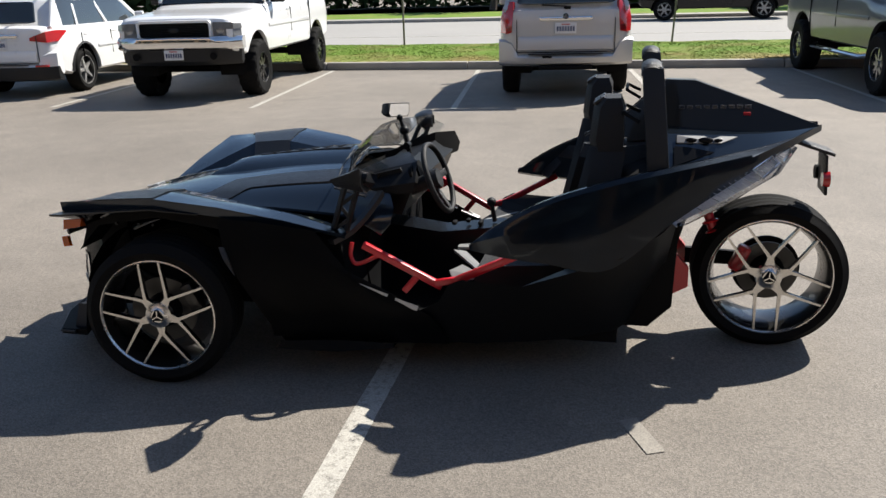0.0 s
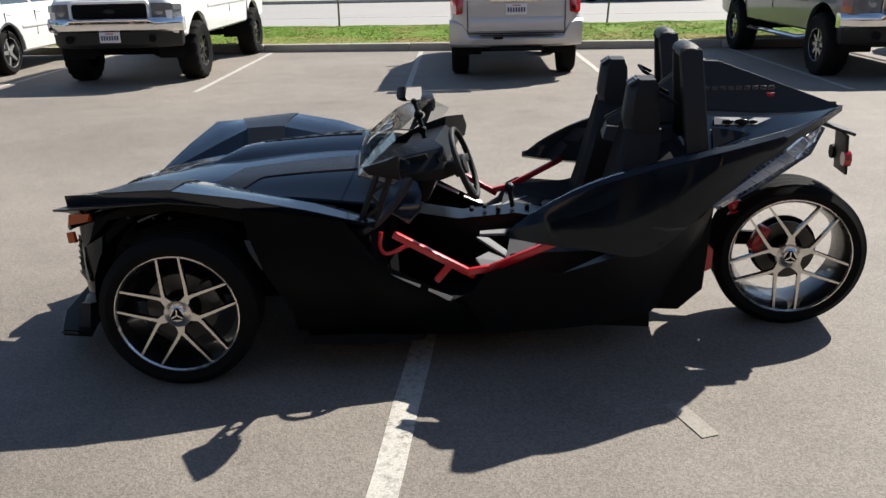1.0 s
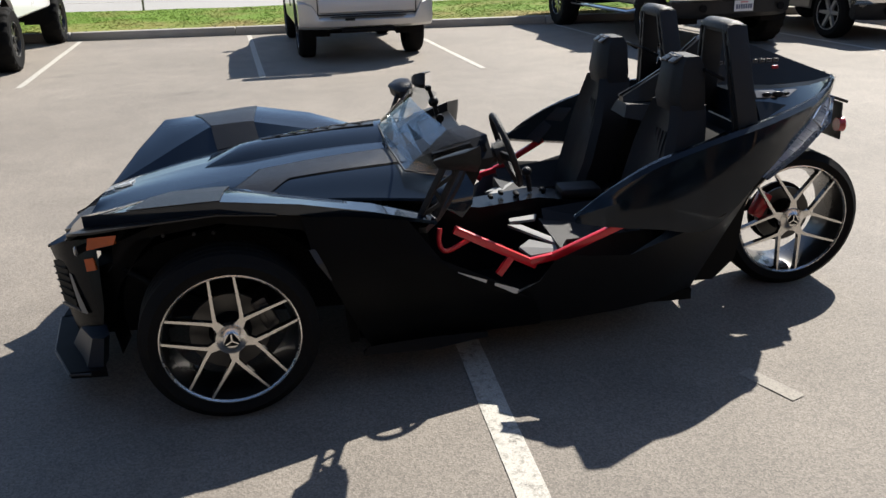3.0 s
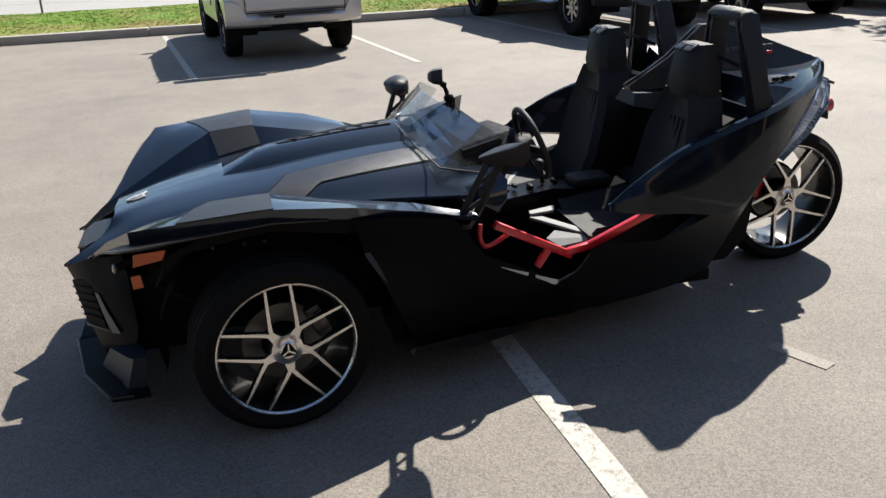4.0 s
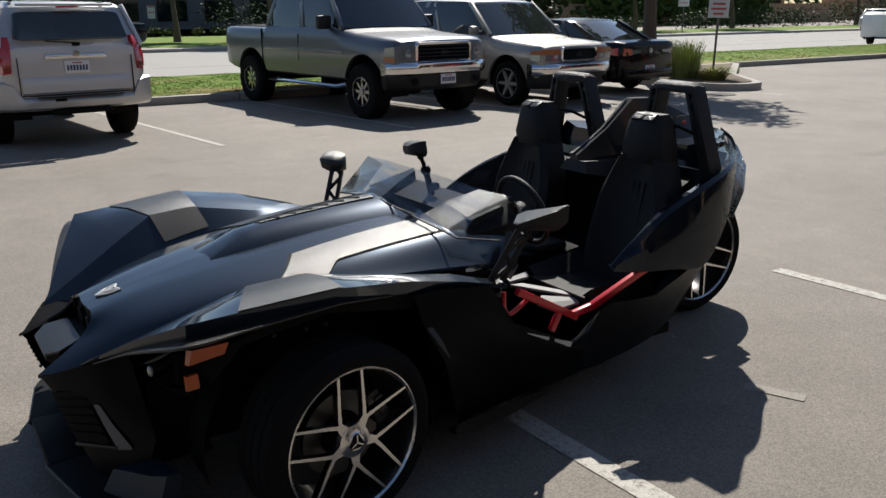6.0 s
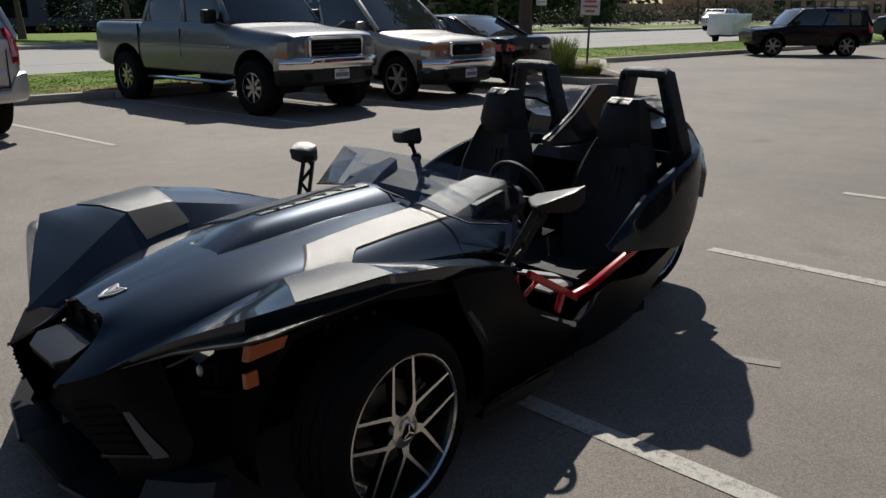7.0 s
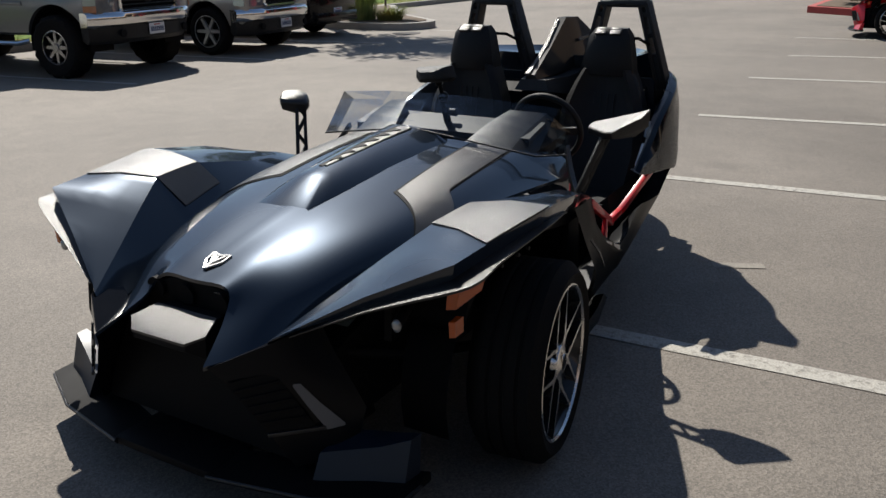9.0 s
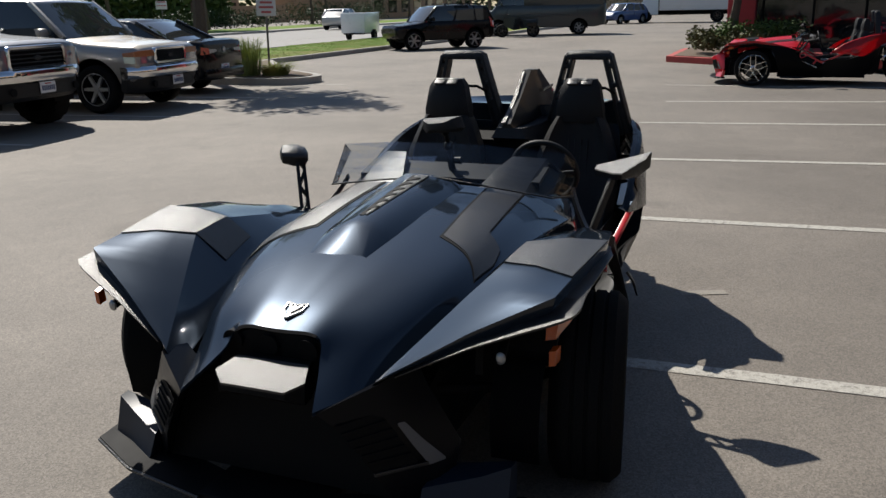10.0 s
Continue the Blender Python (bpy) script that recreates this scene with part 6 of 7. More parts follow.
def pickup_front(car, W, hood, bottom, paint, lamp="lens_head", shape="bar", turn="corner", gw=0.56, gh=0.30):
    """Rounded grille let into a blunt nose, wrap-round headlamps, chrome bumper, valance and plate."""
    w = W / 2
    zg = hood - 0.055 - gh / 2
    outer, inner = round_rect(0, zg, W * gw, gh, 0.07), round_rect(0, zg, W * gw - 0.085, gh - 0.085, 0.045)
    b = B()
    prism_pts = [b.verts.new((-0.012, *p)) for p in inner]
    b.faces.new(prism_pts)
    bmesh.ops.solidify(b, geom=b.faces, thickness=0.02)
    g = part("grille", b, M["dark"], car)
    b = B()
    frame_ring(b, -0.045, 0.05, outer, inner)
    part("grille_surround", b, M["chrome"] if paint != "white_paint" else M["white_paint"], g, "chrome grille surround" if paint != "white_paint" else "")
    n = 5 if shape == "bar" else 8
    for k in range(n):
        b = B()
        box(b, (-0.026, 0, zg - gh / 2 + 0.06 + (gh - 0.12) * k / (n - 1)), (0.014, W * gw - 0.12, 0.016 if shape == "bar" else 0.007), None, 0.003)
        part("grille_bar", b, M["plastic"], g)
    b = B()
    lathe(b, [(0.0, -0.012), (0.075, -0.010), (0.085, 0.0), (0.075, 0.006)], Matrix.Translation((-0.036, 0, zg)) @ Matrix.Rotation(radians(-90), 4, "Z") @ Matrix.Diagonal((1.0, 1.0, 0.42, 1)), 20)
    part("grille_emblem", b, M["plastic"], g)
    for s in (1, -1):
        y0 = W * gw / 2 + 0.015
        z1, z0 = zg + gh * 0.36, zg - gh * 0.40
        b = B()
        loft(b, [[(-0.022, s * y0, z0), (-0.018, s * y0, z1), (0.08, s * y0, z1), (0.08, s * y0, z0)],
                 [(-0.010, s * w * 0.80, z0), (-0.004, s * w * 0.80, z1 - 0.005), (0.10, s * w * 0.78, z1 - 0.005), (0.10, s * w * 0.78, z0)],
                 [(0.035, s * w * 0.915, z0 + 0.005), (0.040, s * w * 0.910, z1 - 0.02), (0.14, s * w * 0.84, z1 - 0.02), (0.14, s * w * 0.84, z0 + 0.005)],
                 [(0.190, s * w * 0.992, z0 + 0.02), (0.195, s * w * 0.985, z1 - 0.04), (0.22, s * w * 0.90, z1 - 0.04), (0.22, s * w * 0.90, z0 + 0.02)]])
        soften(b, 0.012)
        hl = part("headlamp", b, M[lamp], car, "clear headlamp glass")
        b = B()
        lathe(b, [(0.0, -0.016), (0.05, -0.012), (0.062, 0.0)], Matrix.Translation((-0.012, s * (y0 + 0.11), (z0 + z1) / 2)) @ Matrix.Rotation(radians(-90), 4, "Z"), 18)
        part("lamp_bowl", b, M["lens_head"], hl)
        b = B()
        if turn == "corner":
            loft(b, [[(0.028, s * w * 0.925, z0 - 0.004), (0.030, s * w * 0.920, z0 + 0.085), (0.12, s * w * 0.86, z0 + 0.085), (0.12, s * w * 0.86, z0)],
                     [(0.188, s * w * 1.000, z0 + 0.01), (0.190, s * w * 0.998, z0 + 0.085), (0.21, s * w * 0.91, z0 + 0.085), (0.21, s * w * 0.91, z0 + 0.01)]])
        else:
            loft(b, [[(-0.034, s * (y0 + 0.01), zg + 0.005), (-0.030, s * (y0 + 0.01), z1 + 0.005), (0.02, s * (y0 + 0.01), z1 + 0.005), (0.02, s * (y0 + 0.01), zg + 0.005)],
                     [(-0.020, s * w * 0.80, zg + 0.005), (-0.014, s * w * 0.80, z1), (0.10, s * w * 0.78, z1), (0.10, s * w * 0.78, zg + 0.005)],
                     [(0.026, s * w * 0.925, zg + 0.005), (0.032, s * w * 0.920, z1 - 0.010), (0.14, s * w * 0.84, z1 - 0.010), (0.14, s * w * 0.84, zg + 0.005)],
                     [(0.195, s * w * 1.000, zg + 0.010), (0.200, s * w * 0.994, z1 - 0.030), (0.22, s * w * 0.90, z1 - 0.030), (0.22, s * w * 0.90, zg + 0.010)]])
        part("turn_lamp", b, M["lens_head"] if turn == "clear" else M["turn_amber"], hl)
    b = B()
    rows = []
    for y in np.linspace(-1, 1, 19):
        x = -0.15 + 0.30 * abs(y) ** 4
        z = bottom + 0.315 + 0.01 * (1 - abs(y))
        yy = y * (w + 0.015)
        rows.append([(x + 0.03, yy, z - 0.115), (x - 0.015, yy, z - 0.085), (x - 0.028, yy, z - 0.01), (x - 0.020, yy, z + 0.050), (x + 0.015, yy, z + 0.080), (x + 0.11, yy, z + 0.082), (x + 0.11, yy, z - 0.11)])
    loft(b, rows)
    bp = part("front_bumper", b, M["chrome"], car, "bright chrome bumper")
    b = B()
    rows = []
    for y in np.linspace(-1, 1, 13):
        x = -0.11 + 0.30 * abs(y) ** 4
        rows.append([(x + 0.06, y * w * 0.95, bottom - 0.03), (x, y * w * 0.96, bottom + 0.03), (x - 0.01, y * w * 0.97, bottom + 0.205), (x + 0.12, y * w * 0.97, bottom + 0.21), (x + 0.14, y * w * 0.95, bottom + 0.02)])
    loft(b, rows)
    part("front_valance", b, M["plastic"], car)
    for s in (1, -1):
        b = B()
        rod(b, (-0.115, s * w * 0.62, bottom + 0.11), (-0.09, s * w * 0.62, bottom + 0.11), 0.055, 0.055, 16)
        part("fog_lamp", b, M["dark"], bp)
    plate(car, (-0.135, 0.0, bottom + 0.135), -1)


def suv_rear(car, L, W, H, belt, bottom, paint, wide=False):
    """Tailgate with a deep window, lamps at the corners, bumper that steps down under the gate, wiper, garnish and plate."""
    w = W / 2
    b = B()
    out_ = round_rect(0, 0, 1.0, 1.0, 0.10)
    zc, hh = (belt + H) / 2 - 0.035, H - belt - 0.19
    rows = []
    for x, k in ((-0.02, 1.0), (0.004, 0.985), (0.008, 0.93)):
        rows.append([(L - 0.030 - 0.155 * (q + 0.5) + x, p * k * W * (0.74 - 0.07 * (q + 0.5)), zc + q * k * hh) for p, q in out_])
    loft(b, rows)
    part("rear_window", b, M["glass"], car)
    b = B()
    box(b, (L - 0.205, 0, H - 0.050), (0.20, W * 0.60, 0.035), None, 0.015)
    sp = part("roof_spoiler", b, M[paint] if paint != "plastic" else M["white_paint"], car)
    b = B()
    box(b, (L - 0.120, 0, H - 0.075), (0.03, W * 0.14, 0.020), None, 0.006)
    part("stop_lamp", b, M["lens_red"], sp)
    b = B()
    rows = []
    for y in np.linspace(-1, 1, 21):
        a = abs(y)
        x = L + 0.105 - 0.20 * a ** 4
        yy = y * (w + 0.012)
        top = bottom + 0.27 + 0.21 * min(1.0, max(0.0, (a - 0.70) / 0.12))
        rows.append([(x - 0.12, yy, bottom + 0.10), (x - 0.03, yy, bottom + 0.14), (x, yy, bottom + 0.22), (x - 0.01, yy, top - 0.03), (x - 0.05, yy, top), (x - 0.16, yy, top), (x - 0.18, yy, bottom + 0.12)])
    loft(b, rows)
    bump = part("rear_bumper", b, M[paint] if not wide else M["white_paint"], car)
    if wide:
        b = B()
        rows = []
        for y in np.linspace(-1, 1, 15):
            x = L + 0.118 - 0.20 * abs(y) ** 4
            rows.append([(x - 0.14, y * (w + 0.016), bottom), (x - 0.02, y * (w + 0.016), bottom + 0.03), (x + 0.004, y * (w + 0.018), bottom + 0.16), (x - 0.004, y * (w + 0.018), bottom + 0.235), (x - 0.05, y * (w + 0.014), bottom + 0.245), (x - 0.17, y * (w + 0.012), bottom + 0.05)])
        loft(b, rows)
        part("rear_valance", b, M["plastic"], bump, "black lower cladding")
        for s in (1, -1):
            b = B()
            box(b, (L + 0.045, s * w * 0.80, bottom + 0.255), (0.04, 0.24, 0.035), pose(0, 0, 0), 0.01)
            part("rear_reflector", b, M["lens_red"], bump)
    b = B()
    box(b, (L + 0.085, 0, bottom + 0.275), (0.06, W * 0.56, 0.012), None, 0.004)
    part("bumper_step", b, M["plastic"], bump)
    b = B()
    box(b, (L + 0.100, -0.26, bottom + 0.235), (0.02, 0.14, 0.035), None, 0.008)
    box(b, (L + 0.040, 0.0, bottom + 0.08), (0.10, W * 0.40, 0.06), None, 0.02)
    part("tow_socket", b, M["dark"], bump)
    for s in (1, -1):
        b = B()
        box(b, (L + 0.010, s * w * 0.735, (belt + bottom) / 2 + 0.07), (0.010, 0.010, belt - bottom - 0.42), None)
        part("tailgate_gap", b, M["dark"], car)
    b = B()
    box(b, (L + 0.018, 0, bottom + 0.295), (0.012, W * 0.74, 0.014), None)
    part("tailgate_gap", b, M["dark"], car)
    b = B()
    prism(b, [(L + 0.002, bottom + 0.31), (L + 0.020, bottom + 0.33), (L + 0.022, belt - 0.42), (L + 0.004, belt - 0.38)], -w * 0.71, w * 0.71)
    soften(b, 0.006)
    part("tailgate_panel", b, M[paint] if paint != "plastic" else M["white_paint"], car)
    b = B()
    box(b, (L + 0.014, 0, belt - 0.135), (0.05, W * 0.40, 0.060), None, 0.02)
    rod(b, (L + 0.03, 0, belt - 0.105), (L + 0.044, 0, belt - 0.105), 0.045, 0.042, 20)
    part("tailgate_garnish", b, M["chrome"], car, "chrome tailgate garnish")
    plate(car, (L + 0.016, 0, belt - 0.27), 1)
    b = B()
    bar(b, (L - 0.005, 0.02, belt + 0.030), (L - 0.012, -0.34, belt + 0.055), 0.02, 0.016)
    box(b, (L + 0.002, 0.02, belt + 0.012), (0.05, 0.10, 0.045), None, 0.015)
    part("rear_wiper", b, M["dark"], car)
    for s in (1, -1):
        b = B()
        if wide:
            loft(b, [[(L - 0.50, s * w * 1.025, belt - 0.085), (L - 0.50, s * w * 0.985, belt - 0.070), (L - 0.50, s * w * 0.90, belt - 0.08), (L - 0.50, s * w * 0.90, belt - 0.10)],
                     [(L - 0.24, s * w * 1.010, belt - 0.235), (L - 0.24, s * w * 0.995, belt - 0.055), (L - 0.24, s * w * 0.85, belt - 0.06), (L - 0.24, s * w * 0.85, belt - 0.235)],
                     [(L - 0.02, s * w * 0.910, belt - 0.250), (L - 0.03, s * w * 0.900, belt - 0.075), (L - 0.14, s * w * 0.80, belt - 0.08), (L - 0.14, s * w * 0.80, belt - 0.25)],
                     [(L + 0.030, s * w * 0.62, belt - 0.215), (L + 0.020, s * w * 0.62, belt - 0.165), (L - 0.08, s * w * 0.62, belt - 0.17), (L - 0.08, s * w * 0.62, belt - 0.21)]])
        else:
            loft(b, [[(L - 0.20, s * w * 0.985, belt - 0.33), (L - 0.03, s * w * 0.905, belt - 0.34), (L + 0.010, s * w * 0.815, belt - 0.32), (L - 0.12, s * w * 0.78, belt - 0.32)],
                     [(L - 0.22, s * w * 0.992, belt - 0.15), (L - 0.045, s * w * 0.910, belt - 0.15), (L + 0.004, s * w * 0.800, belt - 0.15), (L - 0.12, s * w * 0.76, belt - 0.15)],
                     [(L - 0.24, s * w * 0.955, belt + 0.02), (L - 0.09, s * w * 0.885, belt + 0.03), (L - 0.035, s * w * 0.785, belt + 0.035), (L - 0.14, s * w * 0.75, belt + 0.03)],
                     [(L - 0.26, s * w * 0.900, belt + 0.10), (L - 0.14, s * w * 0.850, belt + 0.11), (L - 0.085, s * w * 0.790, belt + 0.11), (L - 0.16, s * w * 0.76, belt + 0.10)]])
        soften(b, 0.012)
        tl = part("tail_lamp", b, M["lens_red"], car, "red tail lamp glass")
        if not wide:
            b = B()
            loft(b, [[(L - 0.02, s * w * 0.900, belt - 0.30), (L + 0.016, s * w * 0.825, belt - 0.30), (L - 0.04, s * w * 0.82, belt - 0.30)], [(L - 0.028, s * w * 0.905, belt - 0.235), (L + 0.013, s * w * 0.820, belt - 0.235), (L - 0.04, s * w * 0.82, belt - 0.235)]])
            part("lamp_band", b, M["lens_clear"], tl)
        b = B()
        box(b, (L - 1.25, s * w * 0.60, H + 0.045), (1.7, 0.035, 0.03), None, 0.01)
        for x in (L - 2.0, L - 1.25, L - 0.5):
            box(b, (x, s * w * 0.60, H + 0.015), (0.06, 0.03, 0.06))
        part("roof_rail", b, M["plastic"], car)


def park(x, y, turn, fo, wb, axle):
    """The pose that puts the chosen axle's middle at x, y; turn: degrees of the car's length axis."""
    d = fo if axle == "front" else fo + wb
    c, s = math.cos(radians(turn)), math.sin(radians(turn))
    return pose(x - d * c, y - d * s, 0, 0, 0, turn)


# lifted white pickup, nose towards the lane
T = vehicle("pickup_truck", park(-5.02, 9.02, 96, 0.95, 3.65, "front"), "lifted white pickup truck with black mesh grille and knobbly tyres", "white_paint",
            5.75, 2.0, 2.15, 3.65, 0.95, 0.44, 0.66, 1.30, 1.48, 1.62, 2.15, 3.75, 4.02, 1.46, "pickup", rim=0.235, rim_mat="dark", spokes=8, knobs=True, tread=0.32, category="pickup truck", nose=1.06)
pickup_front(T, 2.0, 1.30, 0.60, "white_paint", shape="mesh", turn="clear", gw=0.60, gh=0.30)
# lifted grey pickup
T = vehicle("pickup_truck", park(6.28, 9.08, 97, 0.77, 3.70, "front"), "lifted grey crew pickup truck with chrome bumper and steps", "pewter_paint",
            5.67, 2.03, 2.06, 3.70, 0.77, 0.43, 0.58, 1.26, 1.42, 1.47, 1.97, 3.67, 3.92, 1.38, "pickup", rim=0.225, rim_mat="polished", spokes=8, knobs=True, tread=0.32, category="pickup truck", nose=0.98)
pickup_front(T, 2.03, 1.26, 0.50, "pewter_paint", gh=0.34)
for s in (1, -1):
    b = B()
    tube(b, [(1.40, s * 0.92, 0.50), (1.50, s * 1.02, 0.47), (3.75, s * 1.02, 0.47), (3.85, s * 0.92, 0.50)], 0.035, 8)
    part("side_step", b, M["chrome"], T, "chrome side step tube")
# tan-silver big SUV
T = vehicle("large_suv", park(9.25, 9.25, 96, 0.80, 3.0, "front"), "tan-silver full-size SUV with black grille", "tan_paint",
            4.90, 2.0, 1.86, 3.0, 0.80, 0.395, 0.42, 1.10, 1.24, 1.33, 2.02, 4.50, 4.80, 1.24, "suv", rim=0.255, rim_mat="alloy", spokes=6, category="suv", nose=0.84, blunt=True)
pickup_front(T, 2.0, 1.10, 0.36, "tan_paint", shape="mesh", turn="upper", gw=0.46, gh=0.27)
# silver SUV, tail towards the lane
T = vehicle("suv", park(0.88, 9.50, -84, 0.88, 2.79, "rear"), "silver SUV with red tail lamps and dark rear glass", "silver_paint",
            4.62, 1.90, 1.82, 2.79, 0.88, 0.385, 0.42, 1.12, 1.28, 1.35, 1.95, 4.25, 4.52, 1.28, "suv", rim=0.23, rim_mat="alloy", spokes=6, category="suv", nose=0.86)
suv_rear(T, 4.62, 1.90, 1.82, 1.28, 0.38, "silver_paint")
# white crossover
T = vehicle("crossover", park(-8.55, 9.55, -84, 0.90, 2.70, "rear"), "white crossover with black lower cladding and alloy wheels", "white_paint",
            4.66, 1.88, 1.70, 2.70, 0.90, 0.37, 0.34, 1.02, 1.16, 1.20, 1.95, 4.05, 4.48, 1.16, "suv", rim=0.24, rim_mat="alloy", spokes=5, category="suv", clad=True, nose=0.72)
suv_rear(T, 4.66, 1.88, 1.70, 1.16, 0.28, "plastic", True)
# black saloon, tail towards the lane
T = vehicle("saloon", park(11.85, 10.35, -84, 0.92, 2.78, "rear"), "glossy black saloon seen beside a planted island", "black_paint",
            4.82, 1.83, 1.47, 2.78, 0.92, 0.335, 0.22, 0.86, 0.98, 1.30, 2.05, 3.35, 4.25, 1.04, "sedan", rim=0.235, rim_mat="alloy", spokes=10, category="saloon car", nose=0.62, tread=0.22)
for s in (1, -1):
    b = B()
    loft(b, [[(4.40, s * 0.922, 0.80), (4.42, s * 0.912, 0.89), (4.52, s * 0.78, 0.89), (4.52, s * 0.78, 0.80)],
             [(4.66, s * 0.890, 0.78), (4.655, s * 0.875, 0.92), (4.60, s * 0.70, 0.92), (4.62, s * 0.70, 0.78)],
             [(4.790, s * 0.785, 0.78), (4.775, s * 0.770, 0.925), (4.68, s * 0.66, 0.92), (4.70, s * 0.66, 0.78)],
             [(4.855, s * 0.60, 0.79), (4.840, s * 0.60, 0.905), (4.72, s * 0.56, 0.90), (4.74, s * 0.56, 0.79)]])
    soften(b, 0.01)
    tl = part("tail_lamp", b, M["lens_red"], T)
    b = B()
    loft(b, [[(4.858, s * 0.595, 0.80), (4.845, s * 0.595, 0.885), (4.76, s * 0.595, 0.85)], [(4.862, s * 0.34, 0.825), (4.855, s * 0.34, 0.875), (4.78, s * 0.34, 0.85)]])
    part("reversing_lamp", b, M["lens_head"], tl)
plate(T, (4.83, 0, 0.50), 1)
b = B()
rod(b, (4.80, 0, 0.86), (4.835, 0, 0.86), 0.05, 0.05, 18)
part("boot_emblem", b, M["satin"], T)
b = B()
box(b, (4.80, 0, 0.40), (0.10, 1.5, 0.20), None, 0.04)
part("rear_bumper", b, M["black_paint"], T)
# dark SUV crossing the far end of the lot
T = vehicle("suv", park(27.6, 12.25, -42, 0.70, 2.55, "front"), "dark SUV standing at the lot's far entrance", "navy_paint",
            4.15, 1.74, 1.62, 2.55, 0.70, 0.355, 0.36, 0.95, 1.06, 1.15, 1.70, 3.8, 4.06, 1.06, "suv", rim=0.25, rim_mat="alloy", spokes=6, category="suv", nose=0.80)
suv_rear(T, 4.15, 1.74, 1.62, 1.06, 0.32, "navy_paint")
# traffic on the road
T = vehicle("pickup_truck", pose(1.9, 31.5, 0.012, 0, 0, 0), "dark pickup passing on the pale road", "black_paint",
            5.6, 1.95, 1.85, 3.6, 0.95, 0.40, 0.42, 1.05, 1.20, 1.5, 2.1, 3.7, 4.0, 1.2, "pickup", rim=0.25, category="pickup truck", group="road traffic", nose=0.85)
T = vehicle("hatchback", pose(58.5, 30.6, 0, 0, 0, -175), "silver hatchback on the road pulling a trailer", "silver_paint",
            4.2, 1.76, 1.52, 2.6, 0.85, 0.32, 0.26, 0.90, 0.96, 1.10, 1.75, 3.5, 4.05, 0.96, "suv", category="car", group="road traffic", nose=0.6)
T = vehicle("cargo_van", pose(41.6, 14.2, 0, 0, 0, -72), "long dark green cargo van standing far off", "van_paint",
            6.6, 2.05, 2.65, 4.2, 1.0, 0.37, 0.40, 1.25, 1.55, 0.9, 1.6, 6.45, 6.55, 1.55, "suv", category="van", nose=0.85)
b = B()
box(b, (4.4, 0, 1.95), (4.1, 2.0, 0.95), None, 0.06)
part("cargo_side", b, M["van_paint"], T)

# white box trailer
T = thing("box_trailer", pose(36.6, 18.75, 0.0, 0, 0, 6) @ Matrix.Scale(0.84, 4), "white two-wheel box trailer at the road's edge", "trailer", "road traffic")
b = B()
box(b, (0, 0, 1.02), (2.5, 1.5, 1.15), None, 0.04)
part("trailer_box", b, M["white_paint"], T)
b = B()
bar(b, (-1.25, 0, 0.45), (-2.3, 0, 0.42), 0.08, 0.08)
box(b, (0, 0, 0.42), (2.5, 1.2, 0.08), None)
part("drawbar", b, M["dark"], T)
for s in (1, -1):
    plain_wheel(T, 0.1, s * 0.80, 0.32, 0.18, 0.2, s, 5, "dark")
    b = B()
    box(b, (1.26, s * 0.62, 0.55), (0.03, 0.16, 0.10), None, 0.01)
    part("tail_lamp", b, M["lens_red"], T)
b = B()
box(b, (1.262, -0.2, 0.78), (0.02, 0.34, 0.10), None, 0.01)
part("latch", b, M["dark"], T)

# motorcycle standing by the van
T = thing("motorcycle", pose(39.2, 12.15, 0, 0, 0, -78), "black touring motorcycle standing on the asphalt", "motorcycle")
for x in (0, 1.55):
    plain_wheel(T, x, 0, 0.32, 0.22, 0.14, -1, 5, "dark")
b = B()
loft(b, [[(0.05, -0.05, 0.55), (0.05, 0.05, 0.55), (0.1, 0.05, 0.9), (0.1, -0.05, 0.9)], [(0.6, -0.2, 0.35), (0.6, 0.2, 0.35), (0.6, 0.18, 1.0), (0.6, -0.18, 1.0)], [(1.3, -0.18, 0.45), (1.3, 0.18, 0.45), (1.3, 0.15, 0.82), (1.3, -0.15, 0.82)], [(1.8, -0.12, 0.65), (1.8, 0.12, 0.65), (1.8, 0.1, 0.9), (1.8, -0.1, 0.9)]])
soften(b, 0.05)
part("fairing", b, M["black_paint"], T)
b = B()
slab(b, [[(0.10, -0.2, 0.95), (0.10, 0.2, 0.95)], [(0.32, -0.16, 1.38), (0.32, 0.16, 1.38)]], 0.01)
part("windscreen", b, M["screen"], T)
b = B()
tube(b, [(0.35, -0.38, 1.12), (0.28, -0.2, 1.1), (0.25, 0, 1.05), (0.28, 0.2, 1.1), (0.35, 0.38, 1.12)], 0.018)
part("handlebar", b, M["chrome"], T)
for s in (1, -1):
    b = B()
    box(b, (1.5, s * 0.27, 0.68), (0.5, 0.2, 0.32), None, 0.06)
    part("pannier", b, M["black_paint"], T)


# ---- islands, signs, planting, buildings ----
def outline_slab(name, pts, h, mat, label, category, kind="structure"):
    b = B()
    lo = [b.verts.new((x, y, -0.02)) for x, y in pts]
    hi = [b.verts.new((x, y, h)) for x, y in pts]
    n = len(pts)
    b.faces.new(lo), b.faces.new(hi)
    for i in range(n):
        b.faces.new((lo[i], lo[(i + 1) % n], hi[(i + 1) % n], hi[i]))
    soften(b, 0.02, 2, 40)
    return tagged(part(name, b, M[mat]), label, category, kind=kind)


def arc_pts(cx, cy, r, a0, a1, n):
    return [(cx + r * math.cos(radians(a)), cy + r * math.sin(radians(a))) for a in np.linspace(a0, a1, n)]


